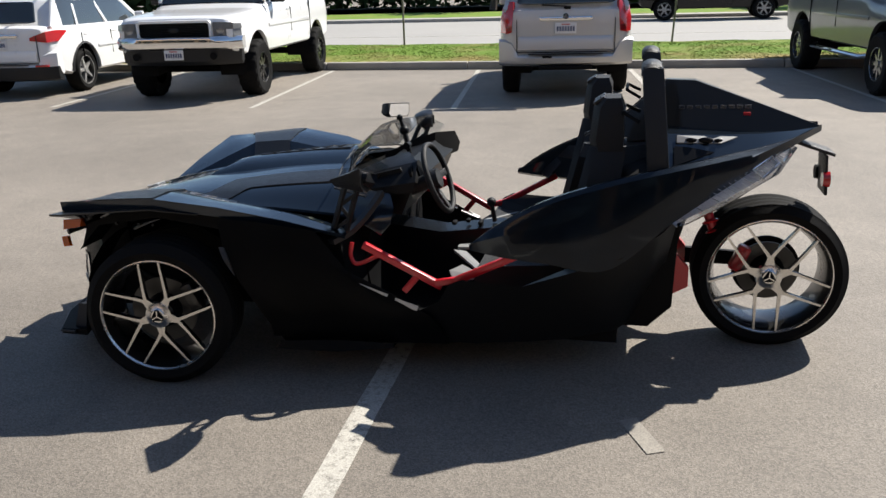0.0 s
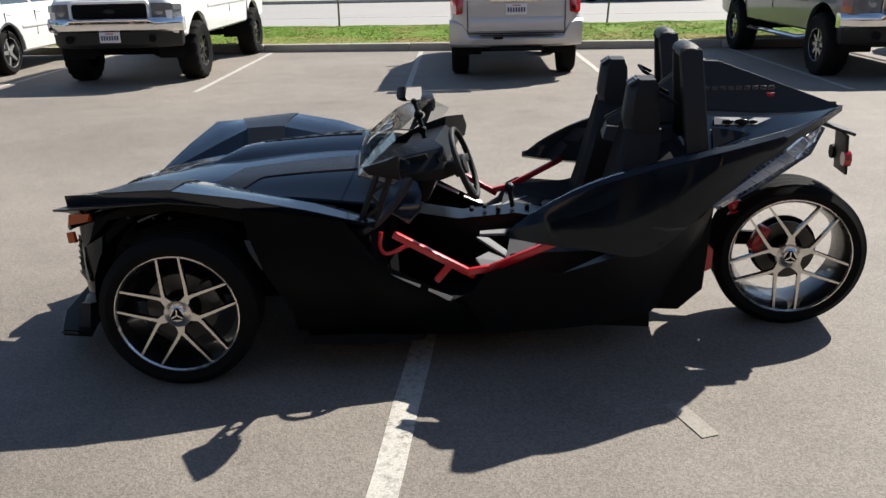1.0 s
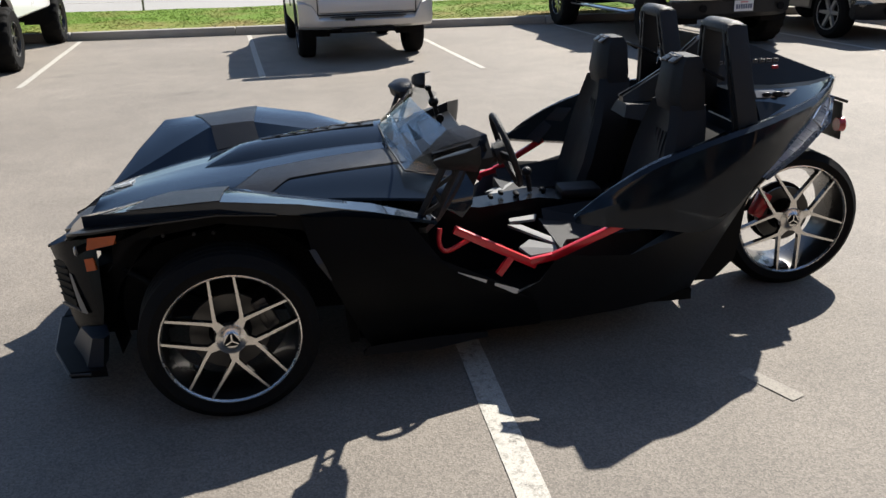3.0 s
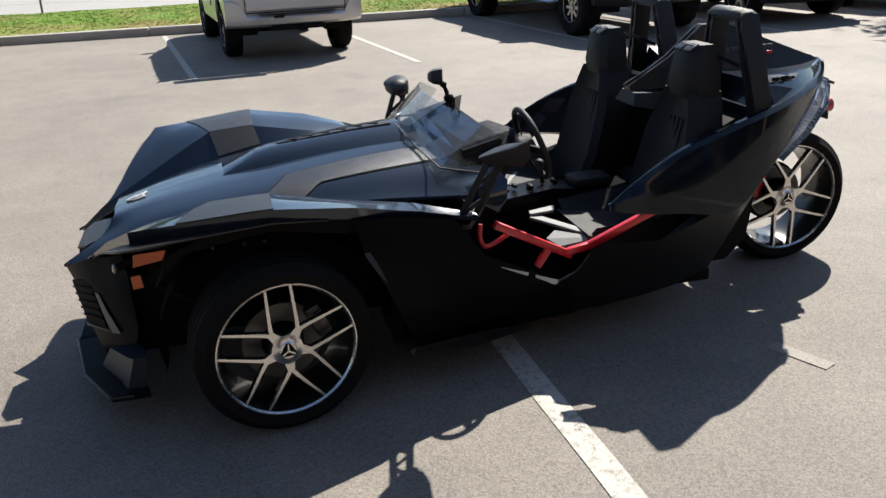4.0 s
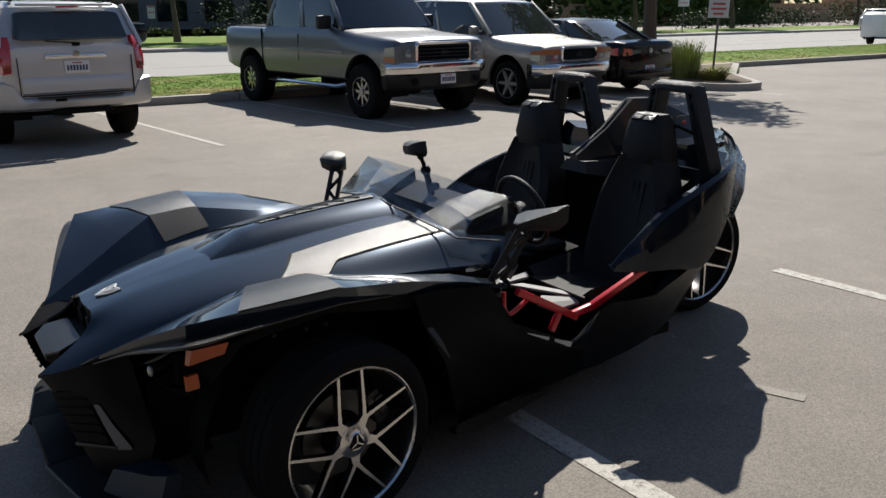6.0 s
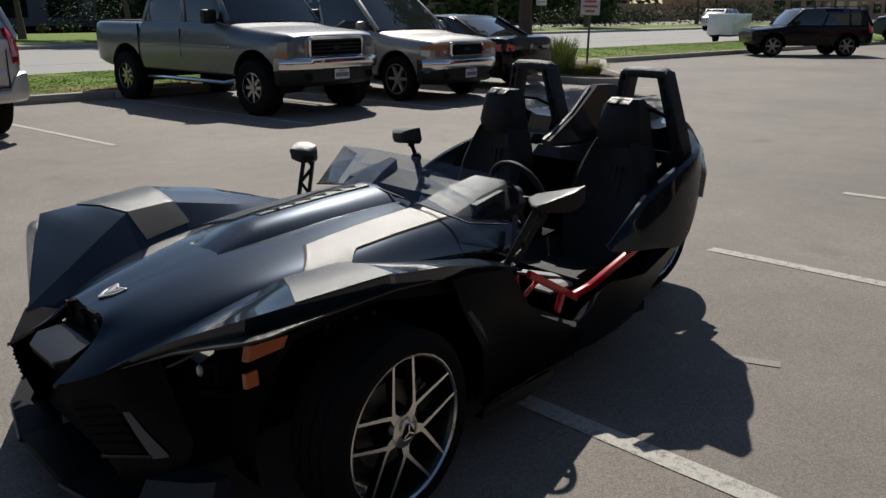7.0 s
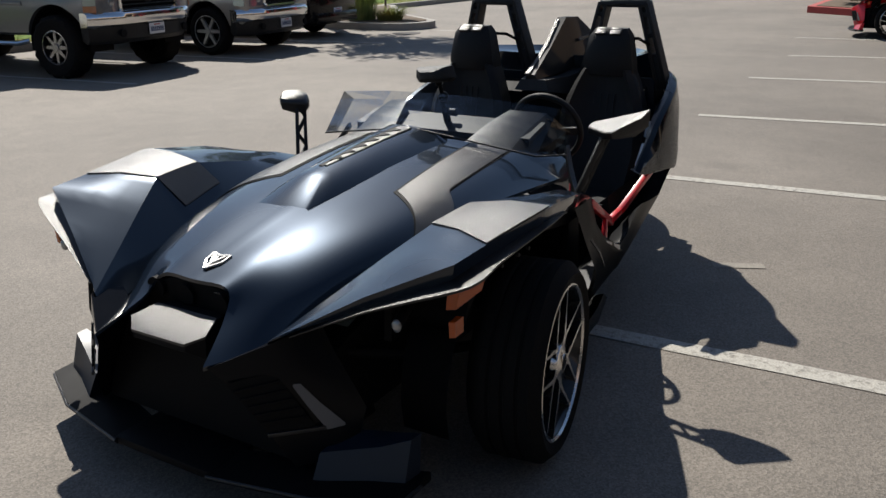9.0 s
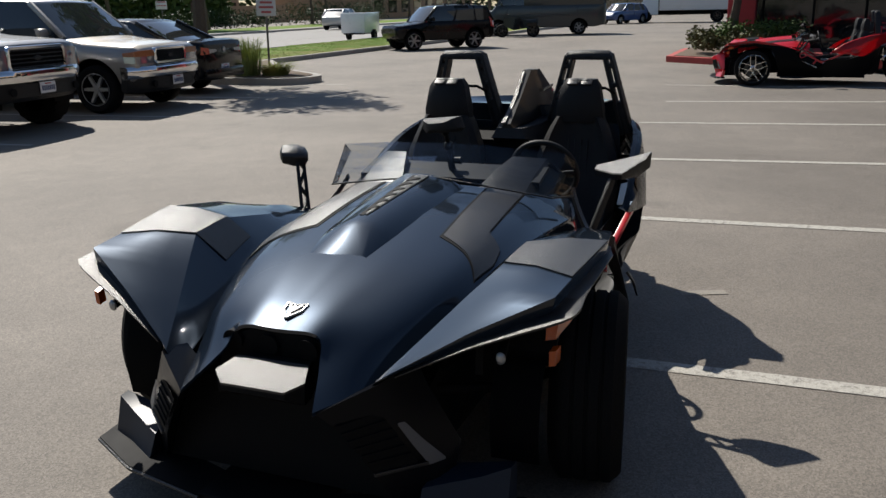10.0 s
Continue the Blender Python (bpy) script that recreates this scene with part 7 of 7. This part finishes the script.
# planted island at the end of the far row
isl = [(13.40, 12.9), (13.42, 10.2)] + arc_pts(14.20, 9.20, 0.80, 190, 330, 8) + [(16.2, 10.45), (19.4, 12.9), (19.4, 13.3), (13.40, 13.3)]
outline_slab("island_kerb", isl, 0.15, "concrete", "pale concrete kerb of a planted island", "kerb")
inner = [(13.58, 12.9), (13.60, 10.3)] + arc_pts(14.20, 9.23, 0.62, 190, 330, 8) + [(16.1, 10.62), (19.1, 12.9)]
outline_slab("island_bed", inner, 0.165, "soil", "dry soil bed of the island", "planting bed")
turf("lawn_4", 13.6, 19.4, KERB_Y + 0.42, 18.0, 0.14, "mown grass beyond the island")


def reeds(name, x, y, r, h, n, seed, mat, label, spread=0.35):
    """A tuft of arching strap leaves."""
    rng = random.Random(seed)
    vs, fs = [], []
    for k in range(n):
        a, rr = rng.uniform(0, 6.283), r * math.sqrt(rng.random()) * 0.6
        px, py = x + rr * math.cos(a), y + rr * math.sin(a)
        out, hh, wd = rng.uniform(0.1, spread), h * rng.uniform(0.55, 1.1), rng.uniform(0.008, 0.016)
        a2 = a + rng.gauss(0, 0.5)
        dx, dy = math.cos(a2), math.sin(a2)
        i = len(vs)
        for f in (0, 0.45, 0.8, 1.0):
            z = 0.15 + hh * (f - 0.28 * f * f * f)
            o = out * f * f * 1.4
            ww = wd * (1 - f * 0.9)
            vs.append((px + dx * o - dy * ww, py + dy * o + dx * ww, z))
            vs.append((px + dx * o + dy * ww, py + dy * o - dx * ww, z))
        for q in range(3):
            j = i + 2 * q
            fs.append((j, j + 1, j + 3, j + 2))
    me = bpy.data.meshes.new(name)
    me.from_pydata(vs, [], fs)
    me.materials.append(M[mat])
    return tagged(new(name, me), label, "plant", "island planting")


reeds("ornamental_grass", 14.05, 10.15, 0.55, 1.12, 420, 11, "reed", "tall arching ornamental grass clump on the island", 0.25)
reeds("ornamental_grass", 14.40, 10.55, 0.50, 1.05, 300, 12, "reed", "tall arching ornamental grass clump on the island", 0.25)
reeds("low_shrub", 14.15, 9.45, 0.45, 0.40, 420, 13, "blade", "low yellow-green mound of grass on the island", 0.5)


def leaf_cloud(centres, n, size, seed, squash=0.8):
    """Many small leaf cards scattered in clumps: vertices and faces."""
    rng = random.Random(seed)
    vs, fs = [], []
    for k in range(n):
        cx, cy, cz, r = centres[rng.randrange(len(centres))]
        d = Vector((rng.gauss(0, 1), rng.gauss(0, 1), rng.gauss(0, squash))).normalized() * r * rng.random() ** 0.45
        p = Vector((cx, cy, cz)) + Vector((d.x, d.y, d.z * squash))
        a = Vector((rng.gauss(0, 1), rng.gauss(0, 1), rng.gauss(0, 0.6))).normalized()
        c = a.cross(Vector((rng.gauss(0, 1), rng.gauss(0, 1), rng.gauss(0, 1)))).normalized()
        s = size * rng.uniform(0.6, 1.4)
        i = len(vs)
        vs += [p - a * s, p + c * s * 0.45, p + a * s, p - c * s * 0.45]
        fs.append((i, i + 1, i + 2, i + 3))
    return vs, fs


def tree(x, y, h, r, seed, leaf="leaf", leaves=2600, size=0.16, trunk=0.16, clear=0.35, label="leafy street tree with an uneven open crown", name="street_tree"):
    """Tapered trunk, limbs, and a crown of leaf clumps round the limb ends."""
    rng = random.Random(seed)
    t = thing(name, pose(x, y, 0.1), label, "tree", "street trees")
    b = B()
    pts = [Vector((rng.gauss(0, 0.05) * k, rng.gauss(0, 0.05) * k, h * 0.72 * k / 5)) for k in range(6)]
    rings = []
    for k, p in enumerate(pts):
        rr = trunk * (1.25 if k == 0 else 1.0 - 0.15 * k)
        rings.append([p + Vector((rr * math.cos(a), rr * math.sin(a), 0)) for a in np.linspace(0, 2 * math.pi, 9)[:-1]])
    loft(b, rings)
    tk = part("trunk", b, M["bark"], t)
    centres = []
    for k in range(11):
        f = rng.uniform(clear / 0.72, 0.98)
        base = pts[0].lerp(pts[-1], f)
        a = k * 2.4 + rng.uniform(-0.4, 0.4)
        L = r * rng.uniform(0.45, 0.95) * (1.2 - 0.5 * f)
        end = base + Vector((L * math.cos(a), L * math.sin(a), h * rng.uniform(0.06, 0.22)))
        b = B()
        mid = base.lerp(end, 0.5) + Vector((0, 0, 0.05 * h))
        for p, q, r0, r1 in ((base, mid, trunk * 0.42, trunk * 0.28), (mid, end, trunk * 0.28, trunk * 0.08)):
            rod(b, p, q, r0, r1, 6)
        part("limb", b, M["bark"], tk)
        centres.append((*end, r * rng.uniform(0.28, 0.50)))
        centres.append((*mid, r * rng.uniform(0.20, 0.34)))
    centres.append((pts[-1].x, pts[-1].y, h * 0.88, r * 0.5))
    vs, fs = leaf_cloud(centres, leaves, size, seed + 1)
    me = bpy.data.meshes.new("crown")
    me.from_pydata(vs, [], fs)
    me.materials.append(M[leaf])
    crown = new("crown", me)
    crown.parent = t
    return t


def hedge(name, x0, x1, y, d, h, n, seed, label, leaf="leaf_dark", size=0.10):
    rng = random.Random(seed)
    centres = []
    k = max(3, int((x1 - x0) / 0.7))
    for i in range(k):
        x = x0 + (x1 - x0) * (i + 0.5) / k
        centres.append((x, y + rng.gauss(0, d * 0.15), h * 0.5, max(d, h) * rng.uniform(0.50, 0.66)))
    vs, fs = leaf_cloud(centres, n, size, seed, h / max(d, h))
    me = bpy.data.meshes.new(name)
    me.from_pydata(vs, [], fs)
    me.materials.append(M[leaf])
    return tagged(new(name, me), label, "hedge", "planting across the road")


def bush(x, y, r, h, n, seed, leaf, label, z=0.0, size=0.07):
    rng = random.Random(seed)
    centres = [(x + rng.gauss(0, r * 0.4), y + rng.gauss(0, r * 0.4), z + h * rng.uniform(0.35, 0.62), r * rng.uniform(0.4, 0.7)) for _ in range(9)]
    vs, fs = leaf_cloud(centres, n, size, seed, h / (2 * r))
    me = bpy.data.meshes.new("bush")
    me.from_pydata(vs, [], fs)
    me.materials.append(M[leaf])
    return tagged(new("bush", me), label, "bush")


# the tree in the strip whose shade lies on the lot
tree(14.15, 11.35, 7.2, 2.0, 41, "leaf", 2300, 0.13, 0.19, 0.50, "street tree with a thick dark trunk in the island")
# trees across the road
for k, (x, y, h, r) in enumerate(((11.5, 40.6, 7.5, 2.6), (15.5, 38.0, 8.0, 3.0), (21.0, 43.5, 7.0, 3.2), (27.5, 38.5, 8.5, 3.2), (35.0, 45.0, 8.0, 3.4), (43.0, 40.5, 7.5, 3.0), (52.0, 39.5, 8.0, 3.2),
                                  (60.0, 47.0, 9.0, 3.6), (70.0, 41.0, 8.0, 3.4), (82.0, 46.0, 9.0, 3.8), (95.0, 42.0, 9.0, 3.8), (-6.0, 44.0, 8.0, 3.2), (-20.0, 40.0, 8.0, 3.2), (110.0, 46.0, 10.0, 4.2), (90.0, 30.0, 9.0, 3.6))):
    tree(x, y, h, r, 60 + k, "leaf" if k % 3 else "leaf_dark", 1700, 0.26, 0.17, 0.30)
for k, (x0, x1, y, h) in enumerate(((2.0, 9.0, 51.0, 1.3), (20.0, 30.0, 42.3, 1.0), (31.0, 46.0, 43.0, 1.1), (50.0, 66.0, 42.6, 1.6), (70.0, 90.0, 43.5, 2.2))):
    hedge("hedge", x0, x1, y, 1.3, h, int((x1 - x0) * 260), 90 + k, "dark clipped hedge across the road")
for k, (x0, x1, hh, lf) in enumerate(((-45, -6, 5.5, "leaf_dark"), (-1, 9, 4.5, "leaf"), (25, 48, 5.0, "leaf_dark"), (52, 76, 4.5, "leaf"))):
    hedge("tree_belt", x0, x1, 56.5, 3.0, hh, int((x1 - x0) * 420), 471 + k, "shady belt of trees across the road", lf, 0.40)
b = B()
grid(b, [[(-30, 41.2, 0.10), (9.5, 41.2, 0.10)], [(-30, 50.0, 0.10), (9.5, 50.0, 0.10)]])
grid(b, [[(9.5, 50.0, 0.10), (24, 50.0, 0.10)], [(9.5, 70.0, 0.10), (24, 70.0, 0.10)]])
bmesh.ops.solidify(b, geom=b.faces, thickness=0.08)
tagged(part("driveway", b, M["road"]), "pale concrete drive across the road", "driveway", kind="structure")
hedge("hedge", 18.5, 29, 55.5, 1.8, 2.2, 3600, 472, "dark clipped hedge across the road")
for k in range(12):
    bush(11.0 + k * 1.25 + 0.4 * math.sin(k * 2.1), 48.6 + 0.5 * math.sin(k * 1.7), 0.42, 0.75, 260, 120 + k, "leaf_red" if k % 3 == 0 else "leaf_dark", "small clipped shrub on the verge", 0.12)

# sign posts
def sign(x, y, h, w, hh, lean, label, bars=4, mat="sign", name="sign_post"):
    t = thing(name, pose(x, y, 0.05, 0, lean, -58), label, "sign")
    b = B()
    bar(b, (0, 0, -0.05), (0, 0, h), 0.05, 0.035, (0, 1, 0))
    part("post", b, M["post"], t)
    if w:
        b = B()
        box(b, (0, -0.035, h - hh / 2 - 0.03), (w, 0.008, hh), None, 0.003)
        p = part("sign_panel", b, M[mat], t)
        for k in range(bars):
            b = B()
            box(b, (0, -0.042, h - 0.085 - k * hh / (bars + 0.3)), (w * (0.80, 0.80, 0.62, 0.74, 0.50)[k % 5], 0.004, hh * (0.085 if k else 0.11)))
            part("sign_bar", b, M["ink_red"], p)
    return t


sign(15.05, 10.20, 2.02, 0.45, 0.58, 1.0, "white parking sign with red bars on a rusty post", 5)
sign(43.0, 36.2, 2.2, 0.7, 0.5, 0, "small white sign on a post across the road", 2)
sign(13.2, 51.5, 1.9, 0.6, 0.75, 0, "small white street sign across the road", 2)
for x, y, lean in ((-3.85, 17.4, 0.0), (2.75, 17.4, 3.5)):
    t = thing("sign_pole", pose(x, y, 0.1, 0, lean, 0), "thin weathered steel pole in the grass", "pole", "poles in the verge")
    b = B()
    bar(b, (0, 0, 0), (0, 0, 2.4), 0.045, 0.045, (0, 1, 0))
    part("post", b, M["post"], t)

# planter with red kerb, shrubs and a palm by the shop
pl = [(20.7, 0.55), (21.6, 1.75), (25.5, 1.75), (25.5, -2.2), (20.7, -2.2)]
outline_slab("planter_kerb", pl, 0.16, "red_kerb", "red-painted concrete kerb of a planter", "kerb")
outline_slab("planter_bed", [(20.9, 0.45), (21.7, 1.55), (25.3, 1.55), (25.3, -2.0), (20.9, -2.0)], 0.175, "soil", "planter soil with dry litter", "planting bed")
for k, (x, y, r, h, lf) in enumerate(((22.0, 0.70, 0.45, 0.85, "leaf_red"), (22.9, 1.0, 0.45, 0.9, "leaf_red"), (22.0, -0.1, 0.5, 0.9, "leaf_red"), (22.9, -0.6, 0.8, 1.15, "leaf"), (23.2, -1.4, 0.7, 1.15, "leaf_dark"), (23.4, 0.3, 0.6, 1.1, "leaf"))):
    bush(x, y, r, h, 900, 200 + k, lf, "rounded shrub in the planter", 0.16, 0.06)
tree(23.4, 0.2, 5.0, 1.6, 300, "leaf", 1200, 0.16, 0.16, 0.35, "young tree with drooping yellow-green leaves in the planter")

# shop building with red column and dark glazing, beyond the red roadsters
b = B()
box(b, (34.0, -10.6, 3.2), (16.0, 22.0, 0.9))
box(b, (34.0, -10.6, 5.4), (16.0, 22.0, 3.5))
shop = tagged(part("shop_building", b, M["stucco_grey"]), "shop front with dark glazing and red columns", "building")
b = B()
box(b, (33.9, -10.6, 1.4), (15.0, 21.4, 2.8))
part("shop_core", b, M["window"], shop)
for k in range(5):
    b = B()
    box(b, (26.0, 0.1 - 4.6 * k, 1.85), (0.9, 0.8, 3.7), None, 0.02)
    part("column", b, M["red_wall"], shop, "red painted column")
for k in range(14):
    b = B()
    box(b, (26.36, -0.5 - 1.45 * k, 1.4), (0.08, 0.07, 2.8))
    part("window_mullion", b, M["dark"], shop)
b = B()
box(b, (24.4, -13.6, 0.06), (3.0, 22.0, 0.12), None, 0.02)
tagged(part("shop_pavement", b, M["concrete"]), "pale concrete walk before the shop", "pavement", kind="structure")


def building(name, x, y, sx, sy, h, mat, rows, cols, label):
    """A plain block with a parapet and separate windows on its near side."""
    t = thing(name, pose(x, y, 0), label, "building", "far buildings")
    b = B()
    box(b, (0, 0, h / 2), (sx, sy, h))
    part("wall", b, M[mat], t)
    b = B()
    box(b, (0, 0, h + 0.15), (sx + 0.4, sy + 0.4, 0.4), None, 0.05)
    part("parapet", b, M["stucco_grey"], t)
    for r in range(rows):
        for c in range(cols):
            b = B()
            box(b, (-sx / 2 + sx * (c + 0.5) / cols, -sy / 2 - 0.02, 1.6 + r * 3.4), (sx / cols * 0.62, 0.10, 1.7))
            part("window", b, M["window"], t)


building("office_building", 70, 72, 46, 14, 7.5, "stucco", 2, 12, "tan stucco building behind trees across the road")
building("office_building", 18, 78, 40, 14, 7.0, "stucco_grey", 2, 10, "grey building shaded by trees across the road")
building("office_building", 125, 60, 40, 16, 8.0, "stucco", 2, 9, "tan stucco building behind trees across the road")
building("office_building", 120, 8, 16, 40, 7.0, "stucco", 2, 6, "tan building at the far end of the lot")
b = B()
box(b, (60, 56, 1.0), (60, 0.3, 2.0))
tagged(part("garden_wall", b, M["stucco"]), "low tan stucco wall behind the hedges", "wall", kind="structure")
# cars in the lot across the road
for k, (x, y, pt) in enumerate(((24.5, 47.5, "navy_paint"), (28.0, 47.8, "white_paint"), (31.5, 47.6, "silver_paint"), (35.2, 47.4, "black_paint"))):
    vehicle("saloon", pose(x, y, 0, 0, 0, 96), "small parked car in the lot across the road", pt, 4.6, 1.8, 1.48, 2.7, 0.9, 0.32, 0.26, 0.86, 0.95, 1.25, 2.0, 3.2, 4.0, 1.0, "sedan", category="car", group="cars across the road", nose=0.6)
T = thing("box_truck", pose(66.0, 9.6, 0, 0, 0, -84), "white box truck far across the lot", "truck")
b = B()
box(b, (4.6, 0, 2.25), (6.4, 2.4, 2.7), None, 0.05)
part("cargo_box", b, M["white_paint"], T)
b = B()
loft(b, [[(-0.6, -1.0, 0.6), (-0.6, 1.0, 0.6), (-0.5, 1.0, 1.25), (-0.5, -1.0, 1.25)], [(0.1, -1.05, 0.6), (0.1, 1.05, 0.6), (0.1, 1.0, 1.5), (0.1, -1.0, 1.5)], [(0.5, -1.05, 0.6), (0.5, 1.05, 0.6), (0.5, 0.95, 2.3), (0.5, -0.95, 2.3)], [(1.3, -1.05, 0.6), (1.3, 1.05, 0.6), (1.3, 0.95, 2.35), (1.3, -0.95, 2.35)]])
part("cab", b, M["white_paint"], T, smooth=20)
b = B()
box(b, (3.6, 0, 0.72), (8.0, 0.9, 0.30))
part("chassis", b, M["dark"], T)
for x in (0.3, 5.6):
    for q in (1, -1):
        plain_wheel(T, x, q * 1.0, 0.48, 0.27, 0.3, q, 6, "dark")
vehicle("hatchback", pose(62.0, 11.6, 0, 0, 0, -30), "small bright blue car far across the lot", "blue_paint", 4.1, 1.75, 1.5, 2.5, 0.85, 0.32, 0.26, 0.9, 0.96, 1.1, 1.7, 3.4, 3.95, 0.96, "suv", category="car", group="cars across the lot", nose=0.6)
hedge("hedge", -1.0, 40.0, 0, 3.0, 3.4, 5200, 470, "dark tree belt at the lot's far end").matrix_world = pose(98, -6, 0, 0, 0, 82)
# an unseen shop wing added behind the camera deepens shade and shows in reflections
t = thing("unseen_wing", pose(-4, -15.5, 0), "unseen long low tan wing with dark windows, added to deepen shade", "building", "far buildings")
b = B()
box(b, (0, 0, 2.9), (52, 10, 5.8))
part("wall", b, M["stucco"], t)
for k in range(9):
    b = B()
    box(b, (-22.5 + 5.6 * k, 5.03, 1.55), (4.2, 0.14, 2.7))
    part("window", b, M["window"], t)
b = B()
box(b, (0, 6.2, 3.3), (52, 2.6, 0.3))
part("canopy", b, M["stucco_grey"], t)
# unseen trees and a hedge, added beyond the view
for k, (x, y, h, r) in enumerate(((-24.0, 4.0, 7.5, 3.0), (-27.0, -3.0, 8.5, 3.4), (-30.0, 10.0, 8.0, 3.2), (-33.0, 2.0, 9.0, 3.6))):
    tree(x, y, h, r, 400 + k, "leaf_dark", 1700, 0.26, 0.18, 0.25)
hedge("hedge", -26, -25.2, 3, 8.0, 1.6, 2500, 440, "dark hedge at the lot's end")
# distant tree line closing the horizon
rng = random.Random(7)
cs = []
for k in range(150):
    a = 2 * math.pi * k / 150
    d = rng.uniform(190, 240)
    cs.append((d * math.cos(a), d * math.sin(a), rng.uniform(2, 5), rng.uniform(5, 9)))
vs, fs = leaf_cloud(cs, 16000, 1.1, 77)
me = bpy.data.meshes.new("far_trees")
me.from_pydata(vs, [], fs)
me.materials.append(M["leaf_dark"])
tagged(new("far_trees", me), "distant dark tree line", "trees", kind="stuff")
# storm drain cover on the asphalt by the island
b = B()
rod(b, (13.0, 8.25, -0.01), (13.0, 8.25, 0.008), 0.30, seg=28)
tagged(part("drain_cover", b, M["joint"]), "dark round drain cover in the asphalt", "drain cover")
# second red roadster beyond the first
roadster("three_wheel_roadster", pose(19.2, -3.3, 0, 0, 0, -90), "red_paint", "bright red open three-wheel roadster parked behind another")
